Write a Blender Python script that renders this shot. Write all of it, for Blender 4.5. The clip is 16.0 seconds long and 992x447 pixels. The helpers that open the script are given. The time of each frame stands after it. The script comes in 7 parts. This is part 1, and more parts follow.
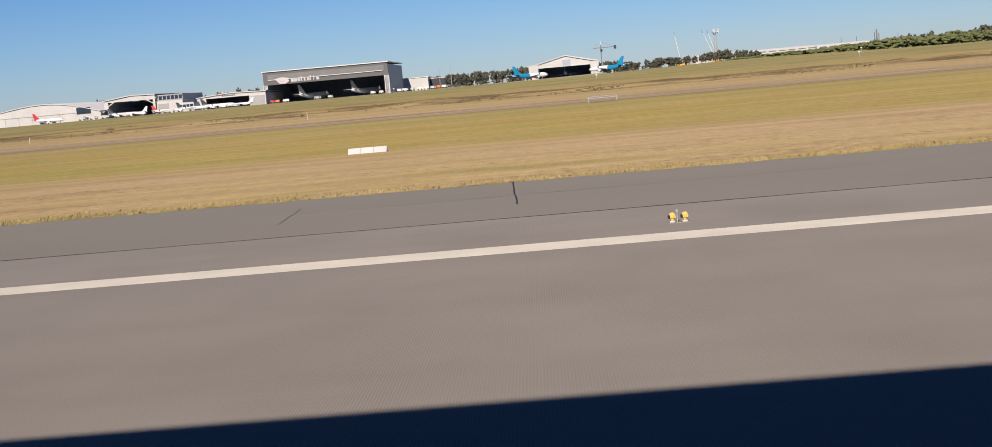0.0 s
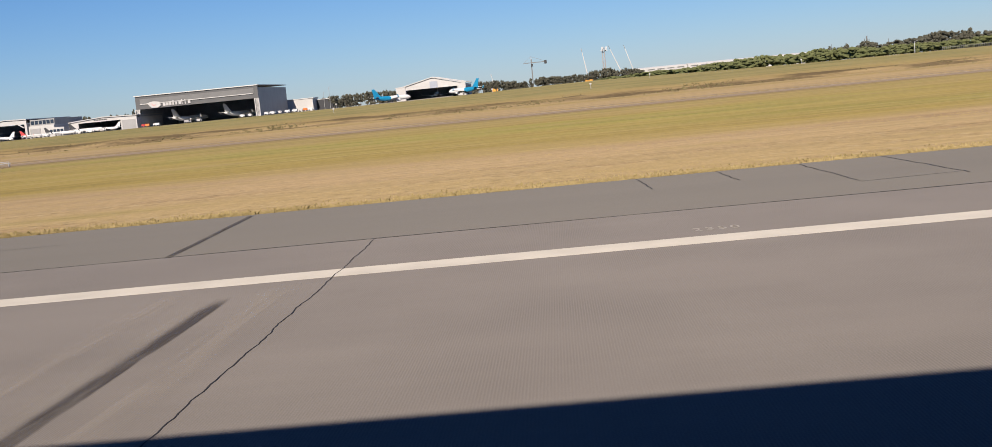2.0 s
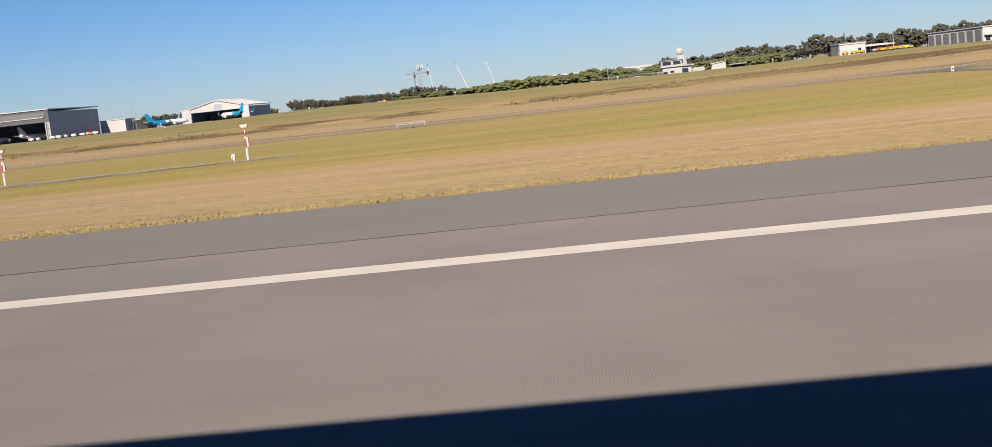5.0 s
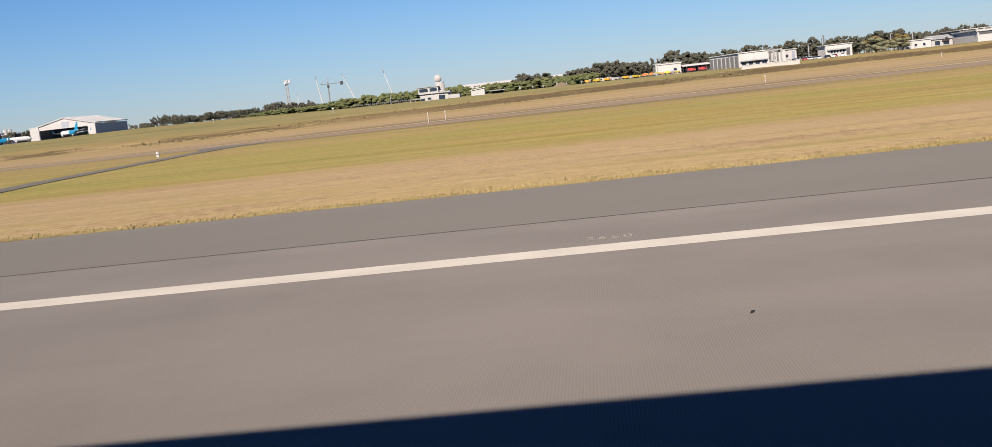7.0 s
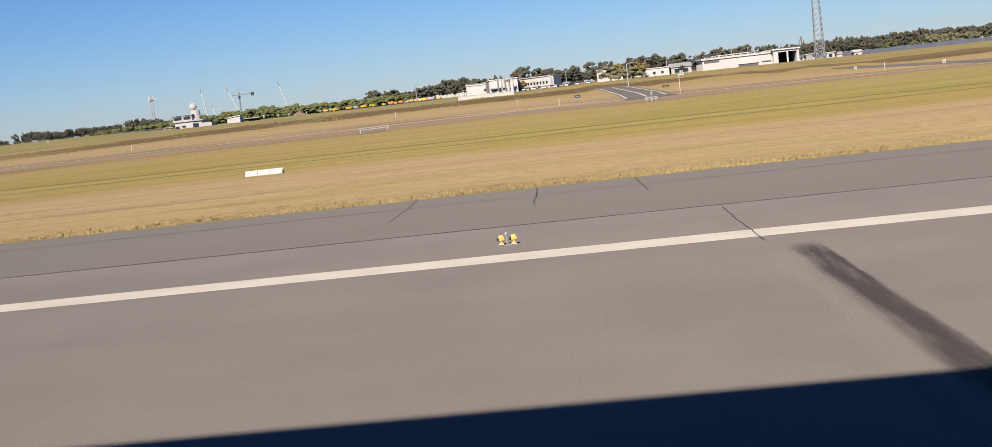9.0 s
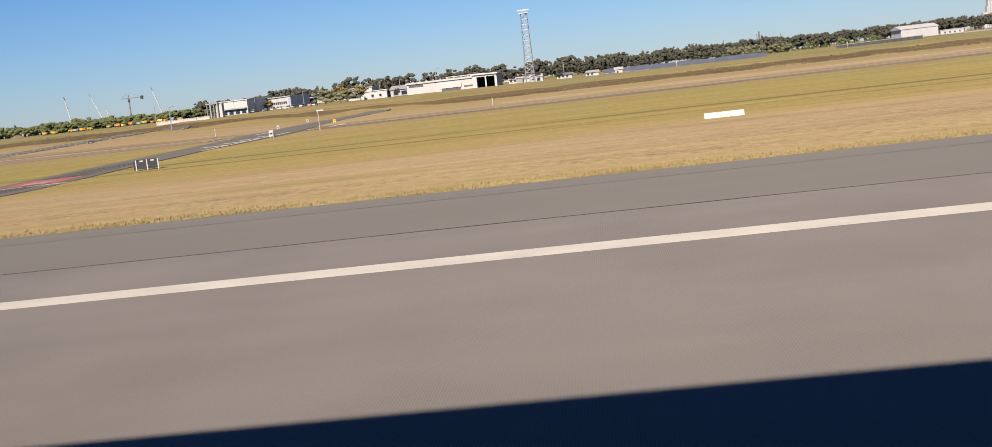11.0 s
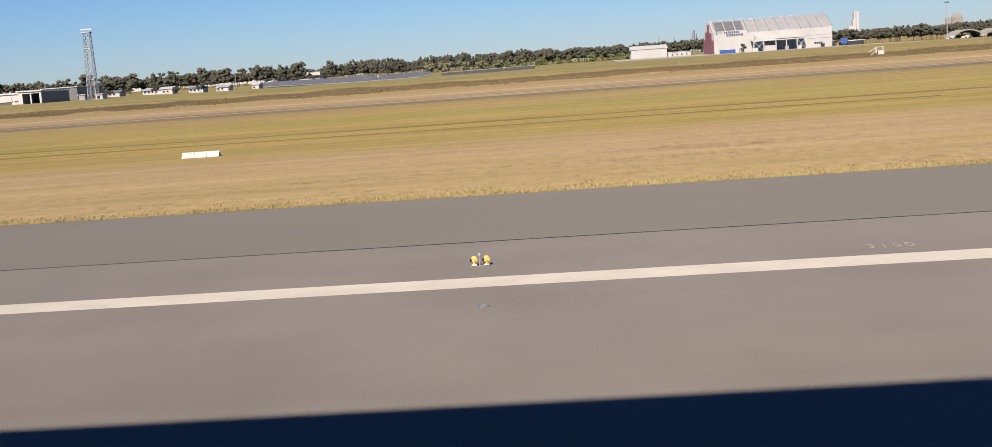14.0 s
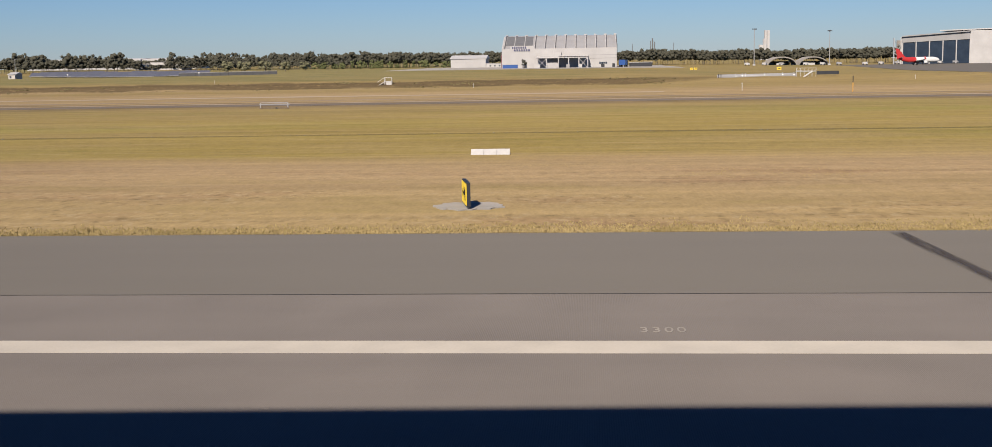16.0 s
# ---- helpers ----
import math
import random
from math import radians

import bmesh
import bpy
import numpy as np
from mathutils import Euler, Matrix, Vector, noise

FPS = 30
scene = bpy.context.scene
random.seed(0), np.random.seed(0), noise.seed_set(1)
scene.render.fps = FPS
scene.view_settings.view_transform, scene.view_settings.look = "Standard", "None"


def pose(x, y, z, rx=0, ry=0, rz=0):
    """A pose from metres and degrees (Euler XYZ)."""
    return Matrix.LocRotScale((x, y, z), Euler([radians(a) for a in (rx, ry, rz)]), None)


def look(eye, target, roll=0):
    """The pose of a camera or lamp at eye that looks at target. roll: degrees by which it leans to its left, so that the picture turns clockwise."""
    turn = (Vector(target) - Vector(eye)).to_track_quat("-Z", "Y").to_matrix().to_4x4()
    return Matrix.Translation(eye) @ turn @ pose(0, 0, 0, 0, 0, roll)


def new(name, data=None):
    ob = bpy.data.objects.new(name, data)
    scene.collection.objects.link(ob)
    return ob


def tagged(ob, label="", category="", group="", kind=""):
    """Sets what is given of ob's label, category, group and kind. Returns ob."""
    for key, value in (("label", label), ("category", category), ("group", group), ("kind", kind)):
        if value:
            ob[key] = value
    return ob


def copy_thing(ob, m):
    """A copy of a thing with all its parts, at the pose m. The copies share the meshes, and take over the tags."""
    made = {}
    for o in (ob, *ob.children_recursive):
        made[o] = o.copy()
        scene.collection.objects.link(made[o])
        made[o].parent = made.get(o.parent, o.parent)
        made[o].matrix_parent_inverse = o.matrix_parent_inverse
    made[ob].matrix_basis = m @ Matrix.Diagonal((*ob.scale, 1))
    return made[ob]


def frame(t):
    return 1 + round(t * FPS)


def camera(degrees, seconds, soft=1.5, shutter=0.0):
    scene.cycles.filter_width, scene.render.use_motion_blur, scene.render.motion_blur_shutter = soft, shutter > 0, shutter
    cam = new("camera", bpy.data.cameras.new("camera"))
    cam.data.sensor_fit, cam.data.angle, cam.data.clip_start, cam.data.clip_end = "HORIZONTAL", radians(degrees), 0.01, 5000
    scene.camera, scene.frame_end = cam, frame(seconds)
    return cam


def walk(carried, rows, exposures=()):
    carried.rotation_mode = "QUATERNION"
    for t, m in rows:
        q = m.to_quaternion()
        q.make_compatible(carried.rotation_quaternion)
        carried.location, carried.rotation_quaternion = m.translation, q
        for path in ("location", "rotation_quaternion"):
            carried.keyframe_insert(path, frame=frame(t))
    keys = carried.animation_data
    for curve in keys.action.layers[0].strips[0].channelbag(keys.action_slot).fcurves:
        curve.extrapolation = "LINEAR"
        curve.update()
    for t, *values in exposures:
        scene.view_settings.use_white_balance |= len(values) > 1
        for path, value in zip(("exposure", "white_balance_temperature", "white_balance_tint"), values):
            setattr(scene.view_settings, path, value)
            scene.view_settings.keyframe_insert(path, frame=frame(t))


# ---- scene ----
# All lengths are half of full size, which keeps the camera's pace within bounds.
DEGREES = 43.63
cam = camera(DEGREES, 16.0, soft=0.8)
PATH = [
    (0, (-1.670, 0.0, 1.963), (-2.919, 29.787, -1.381), -5.082),
    (0.5, (11.666, 0.0, 1.964), (10.304, 29.794, -1.270), -5.128),
    (1, (25.220, 0.0, 1.963), (23.739, 29.793, -1.225), -5.335),
    (1.5, (38.992, 0.0, 1.952), (37.401, 29.793, -1.188), -5.508),
    (2, (52.982, 0.0, 1.948), (51.282, 29.788, -1.176), -5.621),
    (2.5, (67.190, 0.0, 1.938), (65.388, 29.782, -1.190), -5.725),
    (3, (81.617, 0.0, 1.939), (79.696, 29.775, -1.187), -5.814),
    (3.5, (96.260, 0.0, 1.932), (94.285, 29.774, -1.165), -5.895),
    (4, (111.121, 0.0, 1.946), (109.007, 29.759, -1.209), -6.055),
    (4.5, (126.198, 0.0, 1.951), (123.988, 29.750, -1.215), -6.138),
    (5, (141.490, 0.0, 1.953), (139.201, 29.746, -1.203), -6.192),
    (5.5, (156.997, 0.0, 1.953), (154.638, 29.742, -1.184), -6.224),
    (6, (172.717, 0.0, 1.954), (170.290, 29.738, -1.167), -6.244),
    (6.5, (188.648, 0.0, 1.957), (186.146, 29.732, -1.163), -6.260),
    (7, (204.790, 0.0, 1.965), (202.203, 29.722, -1.182), -6.256),
    (7.5, (221.140, 0.0, 1.961), (218.439, 29.710, -1.207), -6.354),
    (8, (237.697, 0.0, 1.963), (234.950, 29.705, -1.211), -6.387),
    (8.5, (254.458, 0.0, 1.962), (251.585, 29.694, -1.206), -6.514),
    (9, (271.422, 0.0, 1.972), (268.516, 29.693, -1.177), -6.478),
    (9.5, (288.585, 0.0, 1.973), (285.669, 29.690, -1.192), -6.543),
    (10, (305.946, 0.0, 2.001), (303.036, 29.682, -1.245), -6.588),
    (10.5, (323.502, 0.0, 2.030), (320.630, 29.678, -1.285), -6.573),
    (11, (341.249, 0.0, 2.056), (338.430, 29.676, -1.323), -6.549),
    (11.5, (359.185, 0.0, 2.087), (356.426, 29.674, -1.354), -6.491),
    (12, (377.307, 0.0, 2.132), (374.604, 29.672, -1.372), -6.373),
    (12.5, (395.611, 0.0, 2.202), (392.953, 29.668, -1.372), -6.170),
    (13, (414.094, 0.0, 2.331), (411.459, 29.659, -1.326), -5.745),
    (13.5, (432.751, 0.0, 2.454), (430.170, 29.658, -1.250), -4.919),
    (14, (451.580, 0.0, 2.575), (449.059, 29.650, -1.232), -4.132),
    (14.5, (470.576, 0.0, 2.740), (468.150, 29.646, -1.164), -3.039),
    (15, (489.735, 0.0, 2.947), (487.394, 29.652, -0.959), -2.090),
    (15.5, (509.052, 0.0, 3.178), (506.758, 29.654, -0.741), -1.414),
    (16, (528.523, 0.0, 3.430), (526.259, 29.658, -0.476), -0.974),
]
walk(cam, [(t, look(eye, target, roll)) for t, eye, target, roll in PATH], [(0.0, 0.72 - 0.15), (1.5, 0.72 - 0.12), (3.0, 0.72 - 0.03), (14.3, 0.72), (15.2, 0.72 - 0.06), (15.6, 0.72 - 0.14), (16.0, 0.72 - 0.28)])

# ---- world and sun ----
SUN_WAY = Vector((0.25, 1.72, -1.0)).normalized()
SKY_LOW, SKY_HIGH = (0.745, 0.865, 1.19, 1.0), (0.39, 0.70, 1.05, 1.0)
SKY_TOP = (0.36, 0.60, 1.05, 1.0)
world = bpy.data.worlds.new("sky")
scene.world = world
world.use_nodes = True
wn = world.node_tree
sky = wn.nodes.new("ShaderNodeTexSky")
sky.sky_type = "NISHITA"
sky.sun_disc = False
sky.sun_elevation = math.asin(-SUN_WAY.z)
sky.sun_rotation = math.atan2(-SUN_WAY.x, -SUN_WAY.y)
sky.air_density, sky.dust_density, sky.ozone_density = 1.0, 0.1, 5.0
back = wn.nodes["Background"]
back.inputs["Strength"].default_value = 0.049
tint = wn.nodes.new("ShaderNodeMix")
tint.data_type, tint.blend_type = "RGBA", "MULTIPLY"
tint.inputs["Factor"].default_value = 1.0
coord = wn.nodes.new("ShaderNodeTexCoord")
split = wn.nodes.new("ShaderNodeSeparateXYZ")
rise = wn.nodes.new("ShaderNodeMapRange")
rise.inputs["From Min"].default_value, rise.inputs["From Max"].default_value = 0.0, 0.22
haze = wn.nodes.new("ShaderNodeMix")
haze.data_type = "RGBA"
haze.inputs["A"].default_value, haze.inputs["B"].default_value = SKY_LOW, SKY_HIGH
wn.links.new(coord.outputs["Generated"], split.inputs[0])
wn.links.new(split.outputs["Z"], rise.inputs["Value"])
wn.links.new(rise.outputs[0], haze.inputs["Factor"])
zenith = wn.nodes.new("ShaderNodeMix")
zenith.data_type = "RGBA"
zenith.inputs["B"].default_value = SKY_TOP
climb = wn.nodes.new("ShaderNodeMapRange")
climb.inputs["From Min"].default_value, climb.inputs["From Max"].default_value = 0.25, 0.75
wn.links.new(split.outputs["Z"], climb.inputs["Value"])
wn.links.new(climb.outputs[0], zenith.inputs["Factor"])
wn.links.new(haze.outputs["Result"], zenith.inputs["A"])
wn.links.new(zenith.outputs["Result"], tint.inputs["B"])
wn.links.new(sky.outputs[0], tint.inputs["A"])
wn.links.new(tint.outputs["Result"], back.inputs["Color"])
sun = new("sun", bpy.data.lights.new("sun", "SUN"))
sun.data.energy, sun.data.angle, sun.data.color = 5.0, radians(0.5), (0.982, 0.866, 0.742)
sun.matrix_world = look((0, -200, 200), Vector((0, -200, 200)) + SUN_WAY)


# ---- materials ----
def surface(name, a, b=None, scale=3.0, rough=0.7, metal=0.0, bump=0.0, fine=40.0, mix=0.5, stretch=(1, 1, 1)):
    """Two colours mixed by a broad and a fine noise, with fine relief."""
    m = bpy.data.materials.new(name)
    m.use_nodes = True
    n, l = m.node_tree.nodes, m.node_tree.links
    p = n["Principled BSDF"]
    b = b or tuple(c * 0.82 for c in a)
    geo = n.new("ShaderNodeNewGeometry")
    mp = n.new("ShaderNodeMapping")
    mp.inputs["Scale"].default_value = stretch
    l.new(geo.outputs["Position"], mp.inputs["Vector"])
    n1, n2 = n.new("ShaderNodeTexNoise"), n.new("ShaderNodeTexNoise")
    n1.inputs["Scale"].default_value, n1.inputs["Detail"].default_value = scale, 5
    n2.inputs["Scale"].default_value, n2.inputs["Detail"].default_value = fine, 3
    for k in (n1, n2):
        l.new(mp.outputs[0], k.inputs["Vector"])
    add = n.new("ShaderNodeMath")
    add.operation = "MULTIPLY_ADD"
    l.new(n2.outputs[0], add.inputs[0])
    add.inputs[1].default_value = mix
    l.new(n1.outputs[0], add.inputs[2])
    ramp = n.new("ShaderNodeMapRange")
    ramp.inputs["From Min"].default_value, ramp.inputs["From Max"].default_value = 0.35 + mix * 0.35, 0.65 + mix * 0.65
    l.new(add.outputs[0], ramp.inputs["Value"])
    cm = n.new("ShaderNodeMix")
    cm.data_type = "RGBA"
    cm.inputs["A"].default_value, cm.inputs["B"].default_value = (*a, 1), (*b, 1)
    l.new(ramp.outputs[0], cm.inputs["Factor"])
    l.new(cm.outputs["Result"], p.inputs["Base Color"])
    p.inputs["Roughness"].default_value, p.inputs["Metallic"].default_value = rough, metal
    p.inputs["Diffuse Roughness"].default_value = 0.6
    if bump:
        bp = n.new("ShaderNodeBump")
        bp.inputs["Strength"].default_value, bp.inputs["Distance"].default_value = bump, 0.02
        l.new(n2.outputs[0], bp.inputs["Height"])
        l.new(bp.outputs[0], p.inputs["Normal"])
    return m


def noise_node(n, l, vec, scale, detail=4):
    k = n.new("ShaderNodeTexNoise")
    k.inputs["Scale"].default_value, k.inputs["Detail"].default_value = scale, detail
    l.new(vec, k.inputs["Vector"])
    return k.outputs[0]


def math_node(n, l, op, a, b):
    k = n.new("ShaderNodeMath")
    k.operation = op
    for i, v in enumerate((a, b)):
        if isinstance(v, (int, float)):
            k.inputs[i].default_value = v
        else:
            l.new(v, k.inputs[i])
    return k.outputs[0]


def mixed(n, l, fac, a, b):
    k = n.new("ShaderNodeMix")
    k.data_type = "RGBA"
    for key, v in (("Factor", fac), ("A", a), ("B", b)):
        if isinstance(v, tuple):
            k.inputs[key].default_value = (*v, 1)
        elif isinstance(v, (int, float)):
            k.inputs[key].default_value = v
        else:
            l.new(v, k.inputs[key])
    return k.outputs["Result"]


def grass_ground():
    """Mown strips that run along the runway: straw, bare pink-brown soil, yellow-green turf, a worn track."""
    m = bpy.data.materials.new("dry_grass")
    m.use_nodes = True
    n, l = m.node_tree.nodes, m.node_tree.links
    p = n["Principled BSDF"]
    geo = n.new("ShaderNodeNewGeometry")
    sep = n.new("ShaderNodeSeparateXYZ")
    l.new(geo.outputs["Position"], sep.inputs[0])

    def mapped(sx, sy):
        k = n.new("ShaderNodeMapping")
        k.inputs["Scale"].default_value = (sx, sy, 1)
        l.new(geo.outputs["Position"], k.inputs["Vector"])
        return k.outputs[0]
    broad = noise_node(n, l, mapped(0.035, 0.09), 1.0, 5)
    streak = noise_node(n, l, mapped(0.05, 0.8), 1.0, 4)
    fine = noise_node(n, l, mapped(2.6, 1.3), 1.0, 6)
    grain = noise_node(n, l, mapped(12, 3.2), 1.0, 4)
    rows = noise_node(n, l, mapped(0.012, 0.55), 1.0, 3)
    y = math_node(n, l, "ADD", sep.outputs["Y"], math_node(n, l, "MULTIPLY", math_node(n, l, "SUBTRACT", broad, 0.5), 16.0))
    y = math_node(n, l, "ADD", y, math_node(n, l, "MULTIPLY", math_node(n, l, "SUBTRACT", fine, 0.5), 3.0))
    t = n.new("ShaderNodeMapRange")
    t.inputs["From Min"].default_value, t.inputs["From Max"].default_value = 20, 320
    l.new(y, t.inputs["Value"])
    ramp = n.new("ShaderNodeValToRGB")
    l.new(t.outputs[0], ramp.inputs[0])
    stops = [(20, STRAW), (31, STRAW), (37, SOIL), (44, SOIL), (53, GREEN), (80, GREEN), (96, OLIVE), (104, OLIVE),
             (111, TRACK), (121, TRACK), (124, SAND), (156, SAND), (168, OLIVE), (186, SAND), (197, SAND), (205, OLIVE), (235, FAR), (320, FAR)]
    els = ramp.color_ramp.elements
    while len(els) < len(stops):
        els.new(0.5)
    for e, (yy, c) in zip(els, stops):
        e.position, e.color = (yy - 20) / 300, (*c, 1)
    def ranged(v, lo, hi):
        k = n.new("ShaderNodeMapRange")
        k.inputs["From Min"].default_value, k.inputs["From Max"].default_value = lo, hi
        l.new(v, k.inputs["Value"])
        return k.outputs[0]
    smooth_end = math_node(n, l, "MULTIPLY", ranged(sep.outputs["X"], 470, 540), math_node(n, l, "MULTIPLY", ranged(y, 150, 172), 0.85))
    mid_gap = math_node(n, l, "MULTIPLY", math_node(n, l, "MULTIPLY", ranged(sep.outputs["X"], 250, 262), ranged(sep.outputs["X"], 336, 322)), math_node(n, l, "MULTIPLY", ranged(y, 165, 180), 0.9))
    c = mixed(n, l, math_node(n, l, "MAXIMUM", smooth_end, mid_gap), ramp.outputs[0], OLIVE)
    patch = noise_node(n, l, mapped(0.02, 0.07), 1.0, 4)
    turf = math_node(n, l, "MULTIPLY", ranged(math_node(n, l, "ADD", patch, math_node(n, l, "MULTIPLY", ranged(sep.outputs["X"], 330, 200), 0.05)), 0.48, 0.66), math_node(n, l, "MULTIPLY", ranged(y, 48, 60), ranged(y, 112, 98)))
    lusher = math_node(n, l, "ADD", 0.75, math_node(n, l, "MULTIPLY", ranged(sep.outputs["X"], 330, 200), 0.2))
    c = mixed(n, l, math_node(n, l, "MULTIPLY", turf, lusher), c, LUSH)
    c = mixed(n, l, math_node(n, l, "MULTIPLY", math_node(n, l, "SUBTRACT", streak, 0.35), 0.9), c, STRAW)
    wisps = noise_node(n, l, mapped(0.22, 1.6), 1.0, 6)
    c = mixed(n, l, math_node(n, l, "MULTIPLY", ranged(wisps, 0.55, 0.78), 0.45), c, PALE)
    c = mixed(n, l, math_node(n, l, "MULTIPLY", ranged(wisps, 0.45, 0.27), math_node(n, l, "MULTIPLY", ranged(y, 48, 58), 0.4)), c, OLIVE)
    mottle = noise_node(n, l, mapped(0.10, 0.28), 1.0, 8)
    c = mixed(n, l, math_node(n, l, "MULTIPLY", ranged(mottle, 0.55, 0.72), math_node(n, l, "MULTIPLY", ranged(y, 52, 40), 0.75)), c, RUST)
    c = mixed(n, l, math_node(n, l, "MULTIPLY", ranged(mottle, 0.46, 0.30), math_node(n, l, "MULTIPLY", ranged(y, 46, 30), 0.65)), c, MOSS)
    c = mixed(n, l, math_node(n, l, "MULTIPLY", ranged(noise_node(n, l, mapped(0.07, 0.16), 1.0, 8), 0.52, 0.68), math_node(n, l, "MULTIPLY", ranged(y, 50, 58), math_node(n, l, "MULTIPLY", ranged(y, 125, 108), 0.6))), c, TAN)
    crumbs = noise_node(n, l, mapped(1.1, 1.0), 1.0, 6)
    c = mixed(n, l, math_node(n, l, "MULTIPLY", ranged(crumbs, 0.60, 0.72), math_node(n, l, "MULTIPLY", ranged(mottle, 0.42, 0.6), math_node(n, l, "MULTIPLY", ranged(sep.outputs["Y"], 48, 36), 0.5))), c, EARTH)
    sedge = noise_node(n, l, mapped(0.05, 0.10), 1.0, 6)
    c = mixed(n, l, math_node(n, l, "MULTIPLY", ranged(sedge, 0.48, 0.62), math_node(n, l, "MULTIPLY", ranged(y, 203, 212), 0.6)), c, SEDGE)
    bits = noise_node(n, l, mapped(3.2, 2.2), 1.0, 5)
    near = math_node(n, l, "MULTIPLY", ranged(sep.outputs["Y"], 46, 33), ranged(mottle, 0.44, 0.56))
    c = mixed(n, l, math_node(n, l, "MULTIPLY", ranged(bits, 0.56, 0.64), math_node(n, l, "MULTIPLY", near, 0.75)), c, PALE)
    c = mixed(n, l, math_node(n, l, "MULTIPLY", ranged(bits, 0.44, 0.36), math_node(n, l, "MULTIPLY", near, 0.4)), c, EARTH)
    clods = noise_node(n, l, mapped(0.16, 0.35), 1.0, 7)
    scarp = math_node(n, l, "ADD", sep.outputs["Y"], math_node(n, l, "MULTIPLY", math_node(n, l, "SUBTRACT", clods, 0.5), 7.0))
    bank = math_node(n, l, "MULTIPLY", math_node(n, l, "MULTIPLY", ranged(scarp, 195.0, 197.0), ranged(scarp, 203.5, 202.2)), ranged(crumbs, 0.15, 0.45))
    broken = math_node(n, l, "MAXIMUM", ranged(sep.outputs["X"], 140, 190), ranged(noise_node(n, l, mapped(0.06, 0.2), 1.0, 5), 0.44, 0.56))
    bank = math_node(n, l, "MULTIPLY", bank, broken)
    c = mixed(n, l, math_node(n, l, "MULTIPLY", bank, math_node(n, l, "MULTIPLY", ranged(sep.outputs["X"], 560, 535), 0.92)), c, EARTH)
    k = n.new("ShaderNodeMix")
    k.data_type, k.blend_type = "RGBA", "MULTIPLY"
    k.inputs["Factor"].default_value = 1.0
    l.new(c, k.inputs["A"])
    drawn = noise_node(n, l, mapped(0.07, 1.5), 1.0, 6)
    var = math_node(n, l, "ADD", 0.21, math_node(n, l, "ADD", math_node(n, l, "MULTIPLY", fine, 0.45), math_node(n, l, "MULTIPLY", grain, 0.5)))
    calm = math_node(n, l, "MULTIPLY", ranged(y, 36, 56), 0.45)
    drawn = math_node(n, l, "MULTIPLY", math_node(n, l, "SUBTRACT", drawn, 0.5), math_node(n, l, "ADD", 0.3, calm))
    var = math_node(n, l, "ADD", math_node(n, l, "ADD", var, 0.325), drawn)
    line = n.new("ShaderNodeMapRange")
    line.inputs["From Min"].default_value, line.inputs["From Max"].default_value = 0.36, 0.62
    line.inputs["To Min"].default_value, line.inputs["To Max"].default_value = 0.84, 1.09
    l.new(rows, line.inputs["Value"])
    worn = n.new("ShaderNodeMapRange")
    worn.inputs["From Min"].default_value, worn.inputs["From Max"].default_value = 85, 112
    worn.inputs["To Min"].default_value, worn.inputs["To Max"].default_value = 0.6, 1.0
    l.new(y, worn.inputs["Value"])
    band = math_node(n, l, "ADD", 1.0, math_node(n, l, "MULTIPLY", math_node(n, l, "SUBTRACT", line.outputs[0], 0.985), worn.outputs[0]))
    l.new(math_node(n, l, "MULTIPLY", var, band), k.inputs["B"])
    l.new(k.outputs["Result"], p.inputs["Base Color"])
    p.inputs["Roughness"].default_value, p.inputs["Diffuse Roughness"].default_value = 0.95, 1.0
    p.inputs["Specular IOR Level"].default_value = 0.1
    bp = n.new("ShaderNodeBump")
    bp.inputs["Strength"].default_value, bp.inputs["Distance"].default_value = 0.10, 0.04
    l.new(math_node(n, l, "ADD", fine, math_node(n, l, "MULTIPLY", grain, 0.35)), bp.inputs["Height"])
    l.new(bp.outputs[0], p.inputs["Normal"])
    return m


